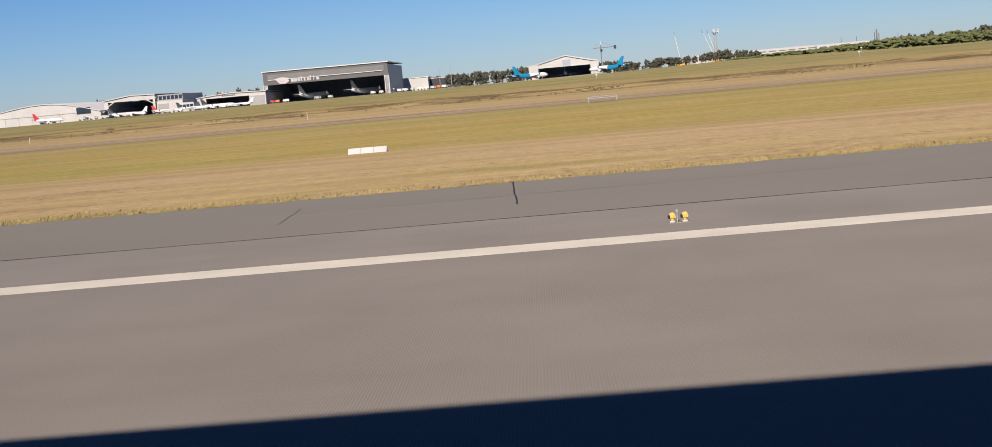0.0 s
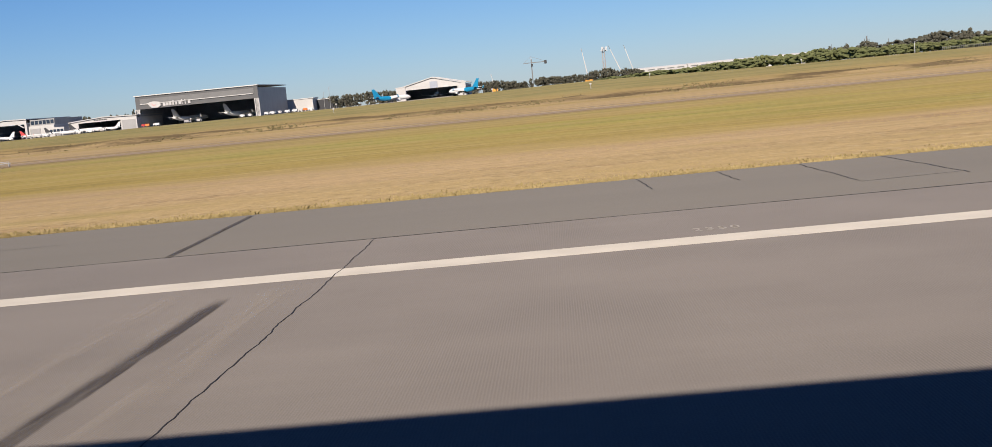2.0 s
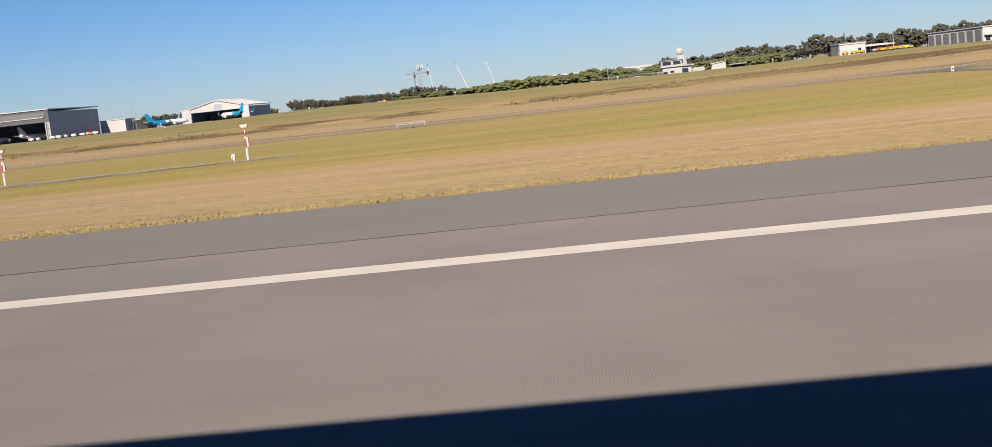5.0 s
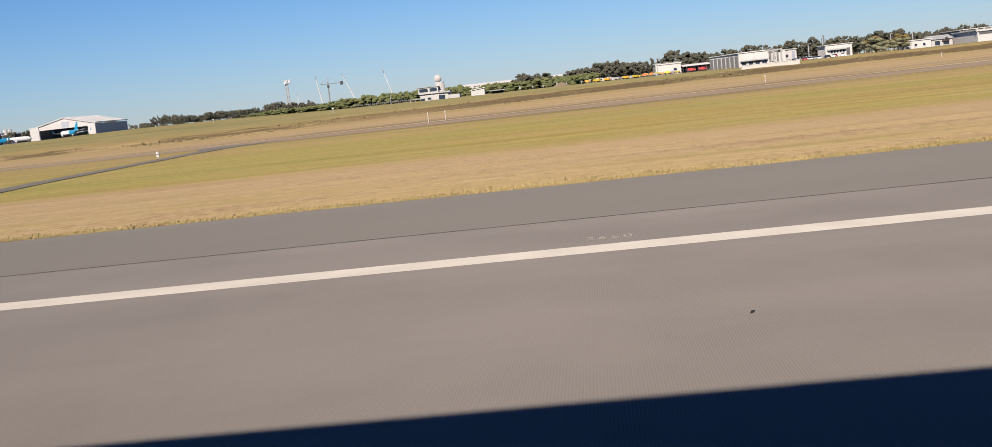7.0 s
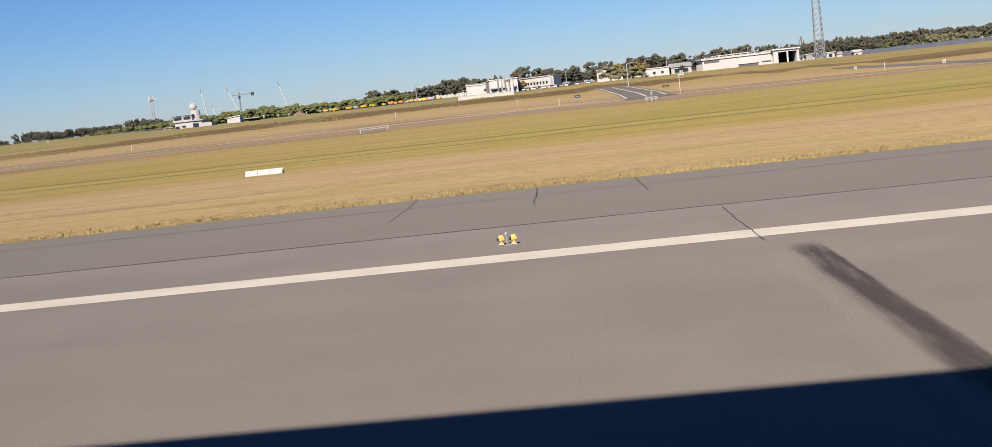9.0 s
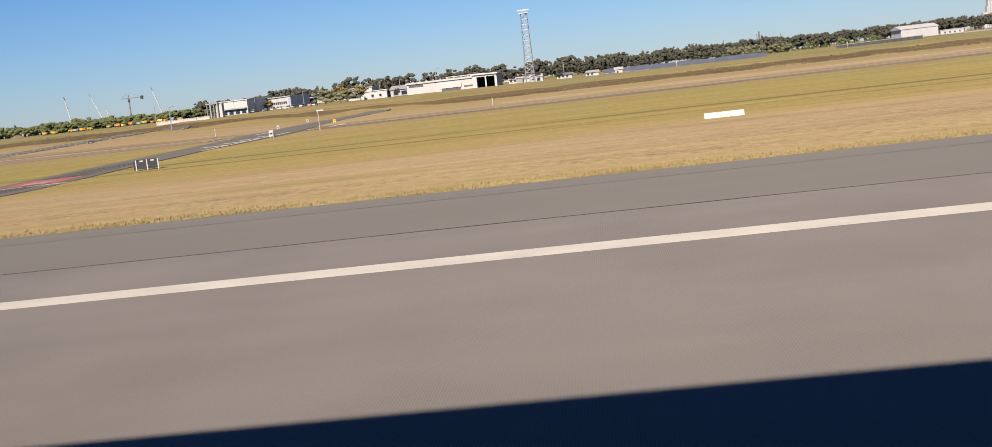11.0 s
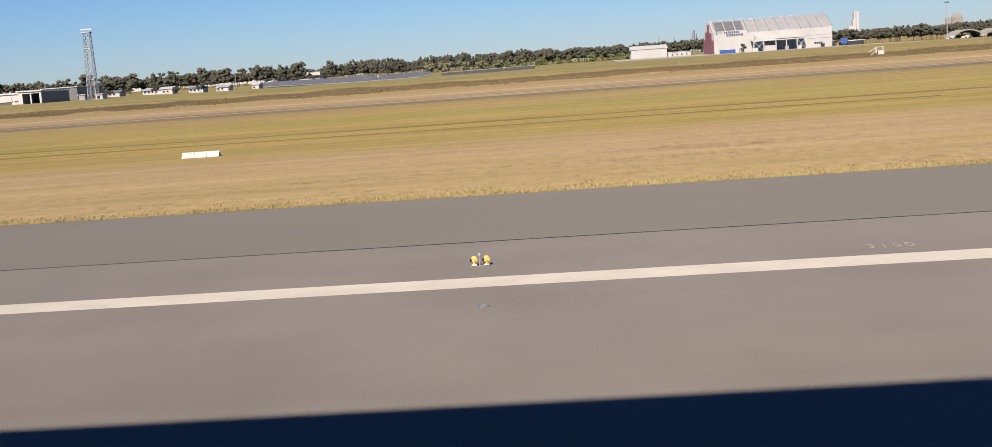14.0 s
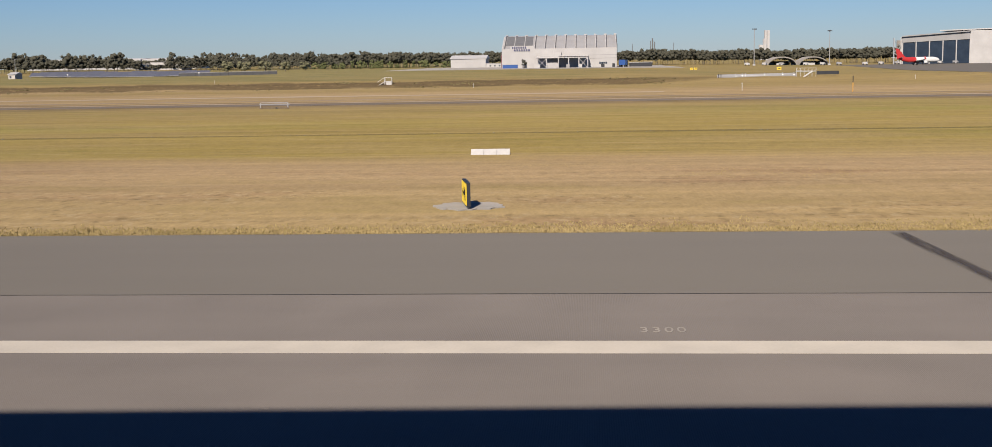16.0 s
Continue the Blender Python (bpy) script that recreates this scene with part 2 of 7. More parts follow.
def pavement_mat(name, a, b, grooved):
    """Asphalt: broad blotches, streaks along the run of the wheels, fine stone; the runway has cross grooves."""
    m = bpy.data.materials.new(name)
    m.use_nodes = True
    n, l = m.node_tree.nodes, m.node_tree.links
    p = n["Principled BSDF"]
    geo = n.new("ShaderNodeNewGeometry")

    def mapped(sx, sy):
        k = n.new("ShaderNodeMapping")
        k.inputs["Scale"].default_value = (sx, sy, 1)
        l.new(geo.outputs["Position"], k.inputs["Vector"])
        return k.outputs[0]
    blot = noise_node(n, l, mapped(0.12, 0.3), 1.0, 5)
    streak = noise_node(n, l, mapped(0.03, 1.1), 1.0, 4)
    grain = noise_node(n, l, mapped(70, 70), 1.0, 2)
    f = math_node(n, l, "ADD", math_node(n, l, "MULTIPLY", blot, 0.9), math_node(n, l, "MULTIPLY", streak, 0.7))
    f = math_node(n, l, "SUBTRACT", f, 0.35)
    c = mixed(n, l, f, a, b)
    k = n.new("ShaderNodeMix")
    k.data_type, k.blend_type = "RGBA", "MULTIPLY"
    k.inputs["Factor"].default_value = 1.0
    l.new(c, k.inputs["A"])
    l.new(math_node(n, l, "ADD", 0.75, math_node(n, l, "MULTIPLY", grain, 0.5)), k.inputs["B"])
    l.new(k.outputs["Result"], p.inputs["Base Color"])
    p.inputs["Roughness"].default_value, p.inputs["Diffuse Roughness"].default_value = 0.85, 1.0
    p.inputs["Specular IOR Level"].default_value = 0.25
    bp = n.new("ShaderNodeBump")
    bp.inputs["Strength"].default_value, bp.inputs["Distance"].default_value = 0.35, 0.004
    h = grain
    if grooved:
        w = n.new("ShaderNodeTexWave")
        w.wave_type, w.bands_direction = "BANDS", "X"
        w.inputs["Scale"].default_value = 13.6
        w.inputs["Distortion"].default_value = 0.0
        l.new(geo.outputs["Position"], w.inputs["Vector"])
        h = math_node(n, l, "ADD", grain, math_node(n, l, "MULTIPLY", w.outputs["Fac"], 0.7))
        # Groove lines darkened in the colour, for their dirt and their shade.
        groove_dark = n.new("ShaderNodeMapRange")
        groove_dark.inputs["From Min"].default_value, groove_dark.inputs["From Max"].default_value = 0.4, 0.7
        groove_dark.inputs["To Min"].default_value, groove_dark.inputs["To Max"].default_value = 0.02, 0.24
        l.new(noise_node(n, l, mapped(0.45, 0.35), 1.0, 3), groove_dark.inputs["Value"])
        groove = n.new("ShaderNodeMix")
        groove.data_type, groove.blend_type = "RGBA", "MULTIPLY"
        l.new(groove_dark.outputs[0], groove.inputs["Factor"])
        l.new(k.outputs["Result"], groove.inputs["A"])
        l.new(w.outputs["Color"], groove.inputs["B"])
        l.new(groove.outputs["Result"], p.inputs["Base Color"])
    l.new(h, bp.inputs["Height"])
    l.new(bp.outputs[0], p.inputs["Normal"])
    return m


def stain_mat(name, colour, strength, crisp=0.14):
    """A stain that fades in softly from one side and ends more sharply on the other, see-through where it thins."""
    m = bpy.data.materials.new(name)
    m.use_nodes = True
    n, l = m.node_tree.nodes, m.node_tree.links
    p = n["Principled BSDF"]
    tc = n.new("ShaderNodeTexCoord")
    sep = n.new("ShaderNodeSeparateXYZ")
    l.new(tc.outputs["Generated"], sep.inputs[0])
    geo = n.new("ShaderNodeNewGeometry")

    def mapped(sx, sy):
        k = n.new("ShaderNodeMapping")
        k.inputs["Scale"].default_value = (sx, sy, 1)
        l.new(geo.outputs["Position"], k.inputs["Vector"])
        return k.outputs[0]

    def ranged(v, lo, hi):
        k = n.new("ShaderNodeMapRange")
        k.interpolation_type = "SMOOTHSTEP"
        k.inputs["From Min"].default_value, k.inputs["From Max"].default_value = lo, hi
        l.new(v, k.inputs["Value"])
        return k.outputs[0]
    drift = noise_node(n, l, mapped(0.4, 0.8), 1.0, 5)
    speck = noise_node(n, l, mapped(7.0, 0.55), 1.0, 6)
    x = math_node(n, l, "ADD", sep.outputs["X"], math_node(n, l, "MULTIPLY", math_node(n, l, "SUBTRACT", drift, 0.5), 0.22))
    across = math_node(n, l, "MULTIPLY", ranged(x, 0.04, 0.5), ranged(x, 0.95, 0.95 - crisp))
    ends = ranged(math_node(n, l, "ABSOLUTE", math_node(n, l, "SUBTRACT", sep.outputs["Y"], 0.5), 0), 0.5, 0.45)
    body = math_node(n, l, "ADD", 0.42, math_node(n, l, "MULTIPLY", ranged(speck, 0.34, 0.64), 0.72))
    k = n.new("ShaderNodeClamp")
    l.new(math_node(n, l, "MULTIPLY", math_node(n, l, "MULTIPLY", across, ends), body), k.inputs[0])
    l.new(math_node(n, l, "MULTIPLY", k.outputs[0], strength), p.inputs["Alpha"])
    p.inputs["Base Color"].default_value = (*colour, 1)
    p.inputs["Roughness"].default_value, p.inputs["Diffuse Roughness"].default_value = 0.8, 1.0
    return m


def film_mat(name, colour, strength, grain=(1.3, 0.35), cover=(0.32, 0.66)):
    """A thin broken film of rubber or dust over paving."""
    m = bpy.data.materials.new(name)
    m.use_nodes = True
    n, l = m.node_tree.nodes, m.node_tree.links
    p = n["Principled BSDF"]
    geo = n.new("ShaderNodeNewGeometry")
    mp = n.new("ShaderNodeMapping")
    mp.inputs["Scale"].default_value = (*grain, 1)
    l.new(geo.outputs["Position"], mp.inputs["Vector"])
    k = n.new("ShaderNodeMapRange")
    k.inputs["From Min"].default_value, k.inputs["From Max"].default_value = cover
    k.inputs["To Max"].default_value = strength
    l.new(noise_node(n, l, mp.outputs[0], 1.0, 6), k.inputs["Value"])
    l.new(k.outputs[0], p.inputs["Alpha"])
    p.inputs["Base Color"].default_value = (*colour, 1)
    p.inputs["Roughness"].default_value, p.inputs["Diffuse Roughness"].default_value = 0.9, 1.0
    return m


STRAW, SOIL, GREEN, OLIVE = (0.218, 0.161, 0.080), (0.217, 0.157, 0.087), (0.173, 0.132, 0.039), (0.170, 0.127, 0.050)
TRACK, SAND, FAR = (0.109, 0.080, 0.046), (0.203, 0.149, 0.080), (0.138, 0.121, 0.049)
RUST, MOSS, TAN = (0.170, 0.112, 0.064), (0.152, 0.124, 0.044), (0.193, 0.145, 0.066)
LUSH, SEDGE = (0.146, 0.132, 0.034), (0.098, 0.090, 0.036)
PALE, EARTH = (0.241, 0.189, 0.110), (0.076, 0.055, 0.029)
GRASS = grass_ground()
RUNWAY = pavement_mat("grooved_asphalt", (0.143, 0.128, 0.116), (0.112, 0.101, 0.093), True)
PATCH = pavement_mat("patched_asphalt", (0.165, 0.146, 0.129), (0.138, 0.122, 0.108), False)
SHOULDER = pavement_mat("shoulder_asphalt", (0.119, 0.109, 0.095), (0.100, 0.092, 0.081), False)
TAXI = pavement_mat("taxiway_asphalt", (0.102, 0.092, 0.077), (0.075, 0.067, 0.057), False)
DIRT = pavement_mat("dirt_road", (0.180, 0.140, 0.094), (0.136, 0.104, 0.071), False)
ROAD = pavement_mat("worn_road", (0.118, 0.096, 0.075), (0.091, 0.074, 0.058), False)
BARE = pavement_mat("bare_brown_earth", (0.173, 0.129, 0.088), (0.127, 0.095, 0.063), False)
SANDY = pavement_mat("pale_sand", (0.252, 0.201, 0.143), (0.208, 0.165, 0.117), False)
SOIL_SHADE = pavement_mat("soil_and_shade", (0.118, 0.088, 0.042), (0.085, 0.062, 0.030), False)
PAINT = surface("worn_white_paint", (0.444, 0.407, 0.346), (0.370, 0.339, 0.290), 1.5, 0.7, fine=25)
REDPAINT = surface("worn_red_paint", (0.34, 0.085, 0.07), (0.22, 0.075, 0.062), 1.5, 0.75)
TAR = surface("crack_tar", (0.018, 0.017, 0.018), (0.03, 0.028, 0.028), 4, 0.6)
TAR.node_tree.nodes["Principled BSDF"].inputs["Specular IOR Level"].default_value = 0.05
STAIN = stain_mat("dark_stain", (0.037, 0.031, 0.028), 0.80)
RUT_FILM = film_mat("worn_rut", (0.095, 0.076, 0.033), 0.36, (0.06, 0.5), (0.22, 0.5))
GRAVEL_FILM = film_mat("loose_gravel", (0.175, 0.150, 0.117), 0.8, (0.5, 0.35), (0.3, 0.55))
RUBBER_FILM = film_mat("rubber_film", (0.045, 0.041, 0.037), 0.3, (0.9, 0.12), (0.2, 0.7))
TYRE_FILM = film_mat("tyre_film", (0.04, 0.037, 0.034), 0.16)
HALO = stain_mat("pale_border", (0.26, 0.235, 0.205), 0.22, 0.5)
SMEAR = stain_mat("faint_smear", (0.031, 0.028, 0.028), 0.2, 0.5)
SCUFF = stain_mat("pale_scuff", (0.257, 0.229, 0.202), 0.3, 0.4)
BRIGHT = surface("bright_white_wall", (0.50, 0.485, 0.47), (0.44, 0.425, 0.41), 0.25, 0.55, fine=2.5)
WHITE = surface("white_cladding", (0.47, 0.46, 0.45), (0.40, 0.39, 0.382), 0.25, 0.55, fine=2.5)
PALEWALL = surface("pale_hangar_wall", (0.43, 0.42, 0.412), (0.37, 0.36, 0.354), 0.25, 0.55, fine=2.5)
CREAM = surface("cream_wall", (0.50, 0.47, 0.43), (0.43, 0.40, 0.37), 0.3, 0.7, fine=3)
GREYCLAD = surface("grey_cladding", (0.085, 0.085, 0.088), (0.07, 0.07, 0.073), 0.3, 0.5, fine=3)
LIGHTGREY = surface("pale_grey_cladding", (0.31, 0.305, 0.305), (0.26, 0.256, 0.255), 0.3, 0.5, fine=3)
GREYBAND = surface("mid_grey_cladding", (0.15, 0.15, 0.15), (0.12, 0.12, 0.12), 0.4, 0.5, fine=3)
ROOF = surface("roof_sheet", (0.55, 0.54, 0.52), (0.45, 0.44, 0.43), 0.4, 0.45, 0.2, fine=3)
INNER = surface("dark_interior", (0.36, 0.385, 0.44), (0.28, 0.30, 0.35), 0.4, 0.8)
DARK = surface("dark_metal", (0.03, 0.032, 0.038), (0.02, 0.02, 0.024), 2, 0.5, 0.3)
STEEL = surface("galvanised_steel", (0.45, 0.46, 0.47), (0.35, 0.36, 0.37), 3, 0.45, 0.6)
CONCRETE = surface("concrete", (0.285, 0.264, 0.235), (0.214, 0.200, 0.178), 1.2, 0.9, bump=0.3)
MAROON = surface("maroon_door", (0.16, 0.035, 0.05), (0.12, 0.03, 0.045), 0.5, 0.5)
NAVY = surface("navy_paint", (0.025, 0.03, 0.12), (0.02, 0.025, 0.1), 1, 0.5)
YELLOW = surface("yellow_paint", (0.72, 0.36, 0.035), (0.58, 0.28, 0.03), 6, 0.5)
LEMON = surface("yellow_sign", (0.72, 0.53, 0.03), (0.62, 0.45, 0.03), 5, 0.5)
AMBER = surface("pale_yellow_lamp", (0.70, 0.46, 0.12), (0.58, 0.38, 0.09), 6, 0.5)
MUSTARD = surface("mustard_sign", (0.48, 0.36, 0.03), (0.38, 0.28, 0.025), 5, 0.5)
RED = surface("red_paint", (0.46, 0.035, 0.035), (0.38, 0.03, 0.03), 2, 0.4)
MARKER = surface("marker_white", (0.510, 0.496, 0.482), (0.438, 0.424, 0.410), 2.0, 0.6, fine=12)
PINK = surface("faded_red", (0.55, 0.30, 0.28), (0.5, 0.27, 0.25), 2, 0.6)
ROYAL = surface("royal_blue_paint", (0.02, 0.085, 0.30), (0.015, 0.065, 0.24), 1.5, 0.4)
BLUE = surface("blue_paint", (0.01, 0.22, 0.40), (0.01, 0.17, 0.33), 1.5, 0.4)
ORANGE = surface("orange_paint", (0.75, 0.2, 0.03), (0.6, 0.16, 0.03), 2, 0.5)
PLANE_WHITE = surface("aircraft_white", (0.62, 0.62, 0.61), (0.55, 0.55, 0.55), 0.6, 0.3)
GLASS = surface("dark_glass", (0.03, 0.045, 0.07), (0.02, 0.03, 0.05), 0.5, 0.12)
LENS = surface("clear_lens", (0.34, 0.35, 0.37), (0.26, 0.27, 0.29), 5, 0.1)
BARK = surface("bark", (0.115, 0.095, 0.078), (0.075, 0.062, 0.05), 2, 0.9)
LEAF = surface("gum_leaves", (0.092, 0.090, 0.068), (0.058, 0.057, 0.043), 0.35, 0.8, fine=1.5, mix=0.8)
BUSH = surface("scrub_leaves", (0.130, 0.142, 0.062), (0.092, 0.102, 0.045), 0.3, 0.8, fine=1.6, mix=0.8)
SAGE = surface("silvery_leaves", (0.20, 0.195, 0.12), (0.145, 0.142, 0.085), 0.3, 0.8, fine=1.6, mix=0.8)
AUTUMN = surface("yellowing_leaves", (0.27, 0.175, 0.06), (0.15, 0.125, 0.045), 0.5, 0.7, fine=2)
for m in (LEAF, BUSH, SAGE, AUTUMN):
    m.node_tree.nodes["Principled BSDF"].inputs["Specular IOR Level"].default_value = 0.05
BLADE = surface("dry_blades", (0.35, 0.27, 0.122), (0.205, 0.158, 0.06), 0.5, 0.9, fine=5, mix=0.9)
REED = surface("ditch_reeds", (0.185, 0.149, 0.067), (0.089, 0.075, 0.033), 0.12, 0.9, fine=1.0, mix=0.6)
FADED = surface("faded_white_paint", (0.256, 0.234, 0.207), (0.182, 0.166, 0.145), 3, 0.8)
PANEL = surface("solar_panel", (0.085, 0.09, 0.115), (0.11, 0.115, 0.14), 0.5, 0.25)


# ---- mesh helpers ----
def box(bm, x0, x1, y0, y1, z0, z1):
    v = [bm.verts.new(c) for c in ((x0, y0, z0), (x1, y0, z0), (x1, y1, z0), (x0, y1, z0), (x0, y0, z1), (x1, y0, z1), (x1, y1, z1), (x0, y1, z1))]
    for f in ((3, 2, 1, 0), (4, 5, 6, 7), (0, 1, 5, 4), (1, 2, 6, 5), (2, 3, 7, 6), (3, 0, 4, 7)):
        bm.faces.new([v[i] for i in f])
    return bm


def rod(bm, a, b, r0, r1=None, n=6):
    """A tapered bar from a to b."""
    a, b = Vector(a), Vector(b)
    r1 = r0 if r1 is None else r1
    w = (b - a).normalized()
    u = w.orthogonal().normalized()
    v = w.cross(u)
    rings = []
    for c, r in ((a, r0), (b, r1)):
        rings.append([bm.verts.new(c + (u * math.cos(2 * math.pi * i / n) + v * math.sin(2 * math.pi * i / n)) * r) for i in range(n)])
    for i in range(n):
        bm.faces.new((rings[0][i], rings[0][(i + 1) % n], rings[1][(i + 1) % n], rings[1][i]))
    bm.faces.new(rings[0][::-1])
    bm.faces.new(rings[1])
    return bm


def slab(bm, pts, axis, d0, d1):
    """A flat outline pushed out along an axis: pts are the two other coordinates, in order."""
    def at(p, d):
        return {"x": (d, p[0], p[1]), "y": (p[0], d, p[1]), "z": (p[0], p[1], d)}[axis]
    a = [bm.verts.new(at(p, d0)) for p in pts]
    b = [bm.verts.new(at(p, d1)) for p in pts]
    k = len(pts)
    for i in range(k):
        bm.faces.new((a[i], a[(i + 1) % k], b[(i + 1) % k], b[i]))
    bm.faces.new(a[::-1])
    bm.faces.new(b)
    bmesh.ops.recalc_face_normals(bm, faces=bm.faces[:])
    return bm


def loft(bm, rings, closed=True):
    vs = [[bm.verts.new(p) for p in r] for r in rings]
    k = len(rings[0])
    for a, b in zip(vs, vs[1:]):
        for i in range(k):
            bm.faces.new((a[i], a[(i + 1) % k], b[(i + 1) % k], b[i]))
    if closed:
        bm.faces.new(vs[0][::-1])
        bm.faces.new(vs[-1])
    bmesh.ops.recalc_face_normals(bm, faces=bm.faces[:])
    return bm


def ball(bm, c, r, sz=1.0, n=8):
    m = Matrix.Translation(c) @ Matrix.Diagonal((r, r, r * sz, 1))
    bmesh.ops.create_uvsphere(bm, u_segments=n, v_segments=max(4, n // 2), radius=1.0, matrix=m)
    return bm


def part(name, bm, material, parent=None, label="", smooth=False):
    me = bpy.data.meshes.new(name)
    bm.to_mesh(me)
    bm.free()
    me.materials.append(material)
    if smooth:
        me.shade_smooth()
    ob = new(name, me)
    if parent is not None:
        ob.parent = parent
    if label:
        ob["label"] = label
    return ob


def thing(name, at, label, category, group="", turn=0.0):
    ob = new(name)
    ob.matrix_world = pose(*at, 0, 0, turn)
    return tagged(ob, label, category, group)


def raw(name, verts, faces, material, parent=None):
    me = bpy.data.meshes.new(name)
    me.from_pydata(verts, [], faces)
    me.materials.append(material)
    ob = new(name, me)
    if parent is not None:
        ob.parent = parent
    return ob


def bm_new():
    return bmesh.new()


# ---- ground ----
BERM = 1.6


def far_level(x):
    return float(np.interp(x, (-250, 0, 300, 340, 480, 540, 620, 720), (1.75, 2.1, 1.35, 1.0, 0.55, 0.4, -0.6, -0.9)))


def swell(x, y):
    """A broad rise of the field before the offices, from the perimeter road over the bank."""
    return float(np.interp(x, (150, 186, 206, 226, 250, 266, 286, 302), (0, 0.42, 0.7, 0.75, 0.9, 0.8, 0.5, 0))) * float(np.interp(y, (108, 130, 184, 202, 240, 275), (0, 0.65, 1, 1, 0.5, 0)))


def ground_z(x, y):
    ramp = swell(x, y)
    if 262 < x < 286 and 112 < y < 300:
        mid = 275.8 - 0.05 * (y - 119)
        side = min(1.0, max(0.0, (5.0 - abs(x - mid)) / 2.6))
        ramp += side * float(np.interp(y, (119, 182, 205, 250, 300), (0.0, 0.3, 0.3, 0.1, 0.0)))
    if 140 < y < 235 and 265 < x < 325:
        ramp += 0.6 * math.exp(-((x - 290) / 8) ** 2) * math.exp(-((y - 186) / 13) ** 2)
    if 184 < y < 202 and 294 < x < 318:
        side = min(1.0, max(0.0, (10.0 - abs(x - 306)) / 5.0))
        level = -0.35 + 0.65 * (y - 184) / 18
        ramp += side * (level - float(np.interp(y, (184, 189, 194, 202), (-0.35, -0.85, -0.85, 0.3))))
    if y <= 202 and x > 535:
        fade = min(1.0, (x - 535) / 14.0)
        dug = float(np.interp(y, (184, 189, 194, 202), (-0.35, -0.85, -0.85, 0.3)))
        flat = float(np.interp(y, (150, 184, 202), (-0.35, -0.15, 0.3)))
        if y > 184:
            return dug + fade * (flat - dug)
        if y > 150:
            return -0.35 + fade * (flat + 0.35)
    if y <= 202:
        return ramp + float(np.interp(y, (25, 40, 53, 60, 68, 110, 184, 189, 194, 202), (-0.03, -0.2, -0.42, -0.40, -0.35, -0.35, -0.35, -0.85, -0.85, 0.3)))
    berm = BERM * math.exp(-((x - 65) / 38) ** 2) * math.exp(-((y - 415) / 45) ** 2)
    berm -= 1.25 * math.exp(-((x - 375) / 48) ** 2) * math.exp(-((y - 395) / 50) ** 2)
    berm -= 0.9 * math.exp(-((x - 243) / 16) ** 2) * math.exp(-((y - 264) / 30) ** 2)
    return berm + ramp + 0.3 + (far_level(x) - 0.3) * min(1.0, (y - 202) / 90)


def ground_sheet():
    xs = sorted(set(list(range(-600, 1201, 12)) + list(range(-160, 700, 4)) + [260 + 1.5 * k for k in range(40)] + [-4500, -3000, -2000, -1400, -900, 1500, 2000, 3000, 4800]))
    ys = [-4000, -1500, -500, -120, -40, 0, 24.6, 26] + list(range(30, 110, 6)) + [110, 116, 122, 130, 140, 150, 160, 170, 178, 184, 187, 189, 191.5, 194, 196, 198, 200, 202, 205, 210, 220, 235, 250, 270, 292, 330, 380, 450, 550, 700, 1000, 1600, 2600, 4600]
    vs, fs = [], []
    for y in ys:
        for x in xs:
            z = ground_z(x, y)
            if 26 < y < 700:
                z += 0.02 * noise.noise((x * 0.08, y * 0.15, 3.0)) + (0.26 * noise.noise((x * 0.13, y * 0.12, 7.0)) + 0.14 * noise.noise((x * 0.4, y * 0.3, 2.0)) if 186 < y < 212 else 0)
            vs.append((x, y, z))
    k = len(xs)
    for j in range(len(ys) - 1):
        for i in range(k - 1):
            a = j * k + i
            fs.append((a, a + 1, a + k + 1, a + k))
    g = raw("ground", vs, fs, GRASS)
    g.data.shade_smooth()
    return tagged(g, "flat mown airfield grass, straw-yellow and green", "grass", kind="structure")


ground_sheet()


def skirt(vs, fs, edge):
    """A short upright face under one edge of a paved sheet."""
    n = len(vs)
    vs += [(vs[i][0], vs[i][1], vs[i][2] - 0.25) for i in edge]
    for k in range(len(edge) - 1):
        fs.append((n + k, n + k + 1, edge[k + 1], edge[k]))


def strip(name, xs, lo, hi, lift, material, label, category="road", rows=1):
    """A paved strip over the ground between lo(x) and hi(x)."""
    vs, fs = [], []
    for x in xs:
        for j in range(rows + 1):
            y = lo(x) + (hi(x) - lo(x)) * j / rows
            vs.append((x, y, ground_z(x, y) + lift))
    w = rows + 1
    for i in range(len(xs) - 1):
        for j in range(rows):
            a = i * w + j
            fs.append((a, a + w, a + w + 1, a + 1))
    skirt(vs, fs, [i * w for i in range(len(xs))])
    return tagged(raw(name, vs, fs, material), label, category, kind="structure")


bm = bm_new()
box(bm, -1500, 2200, -19.6, 18.02, -0.35, 0.0)
tagged(part("runway", bm, RUNWAY), "wide grooved grey asphalt runway with dark stains", "runway", kind="structure")
bm = bm_new()
box(bm, -1500, 2200, 18.05, 24.55, -0.35, 0.0)
tagged(part("runway_shoulder", bm, SHOULDER), "plain dark grey asphalt runway shoulder", "pavement", kind="structure")
bm = bm_new()
box(bm, -1500, 2200, -26.5, -19.63, -0.35, 0.0)
tagged(part("runway_shoulder", bm, SHOULDER), "plain dark grey asphalt runway shoulder", "pavement", kind="structure")
bm = bm_new()
box(bm, -1500, 2200, 14.29, 14.94, -0.01, 0.002)
tagged(part("edge_line", bm, PAINT), "long white painted runway edge line", "road marking", kind="structure")

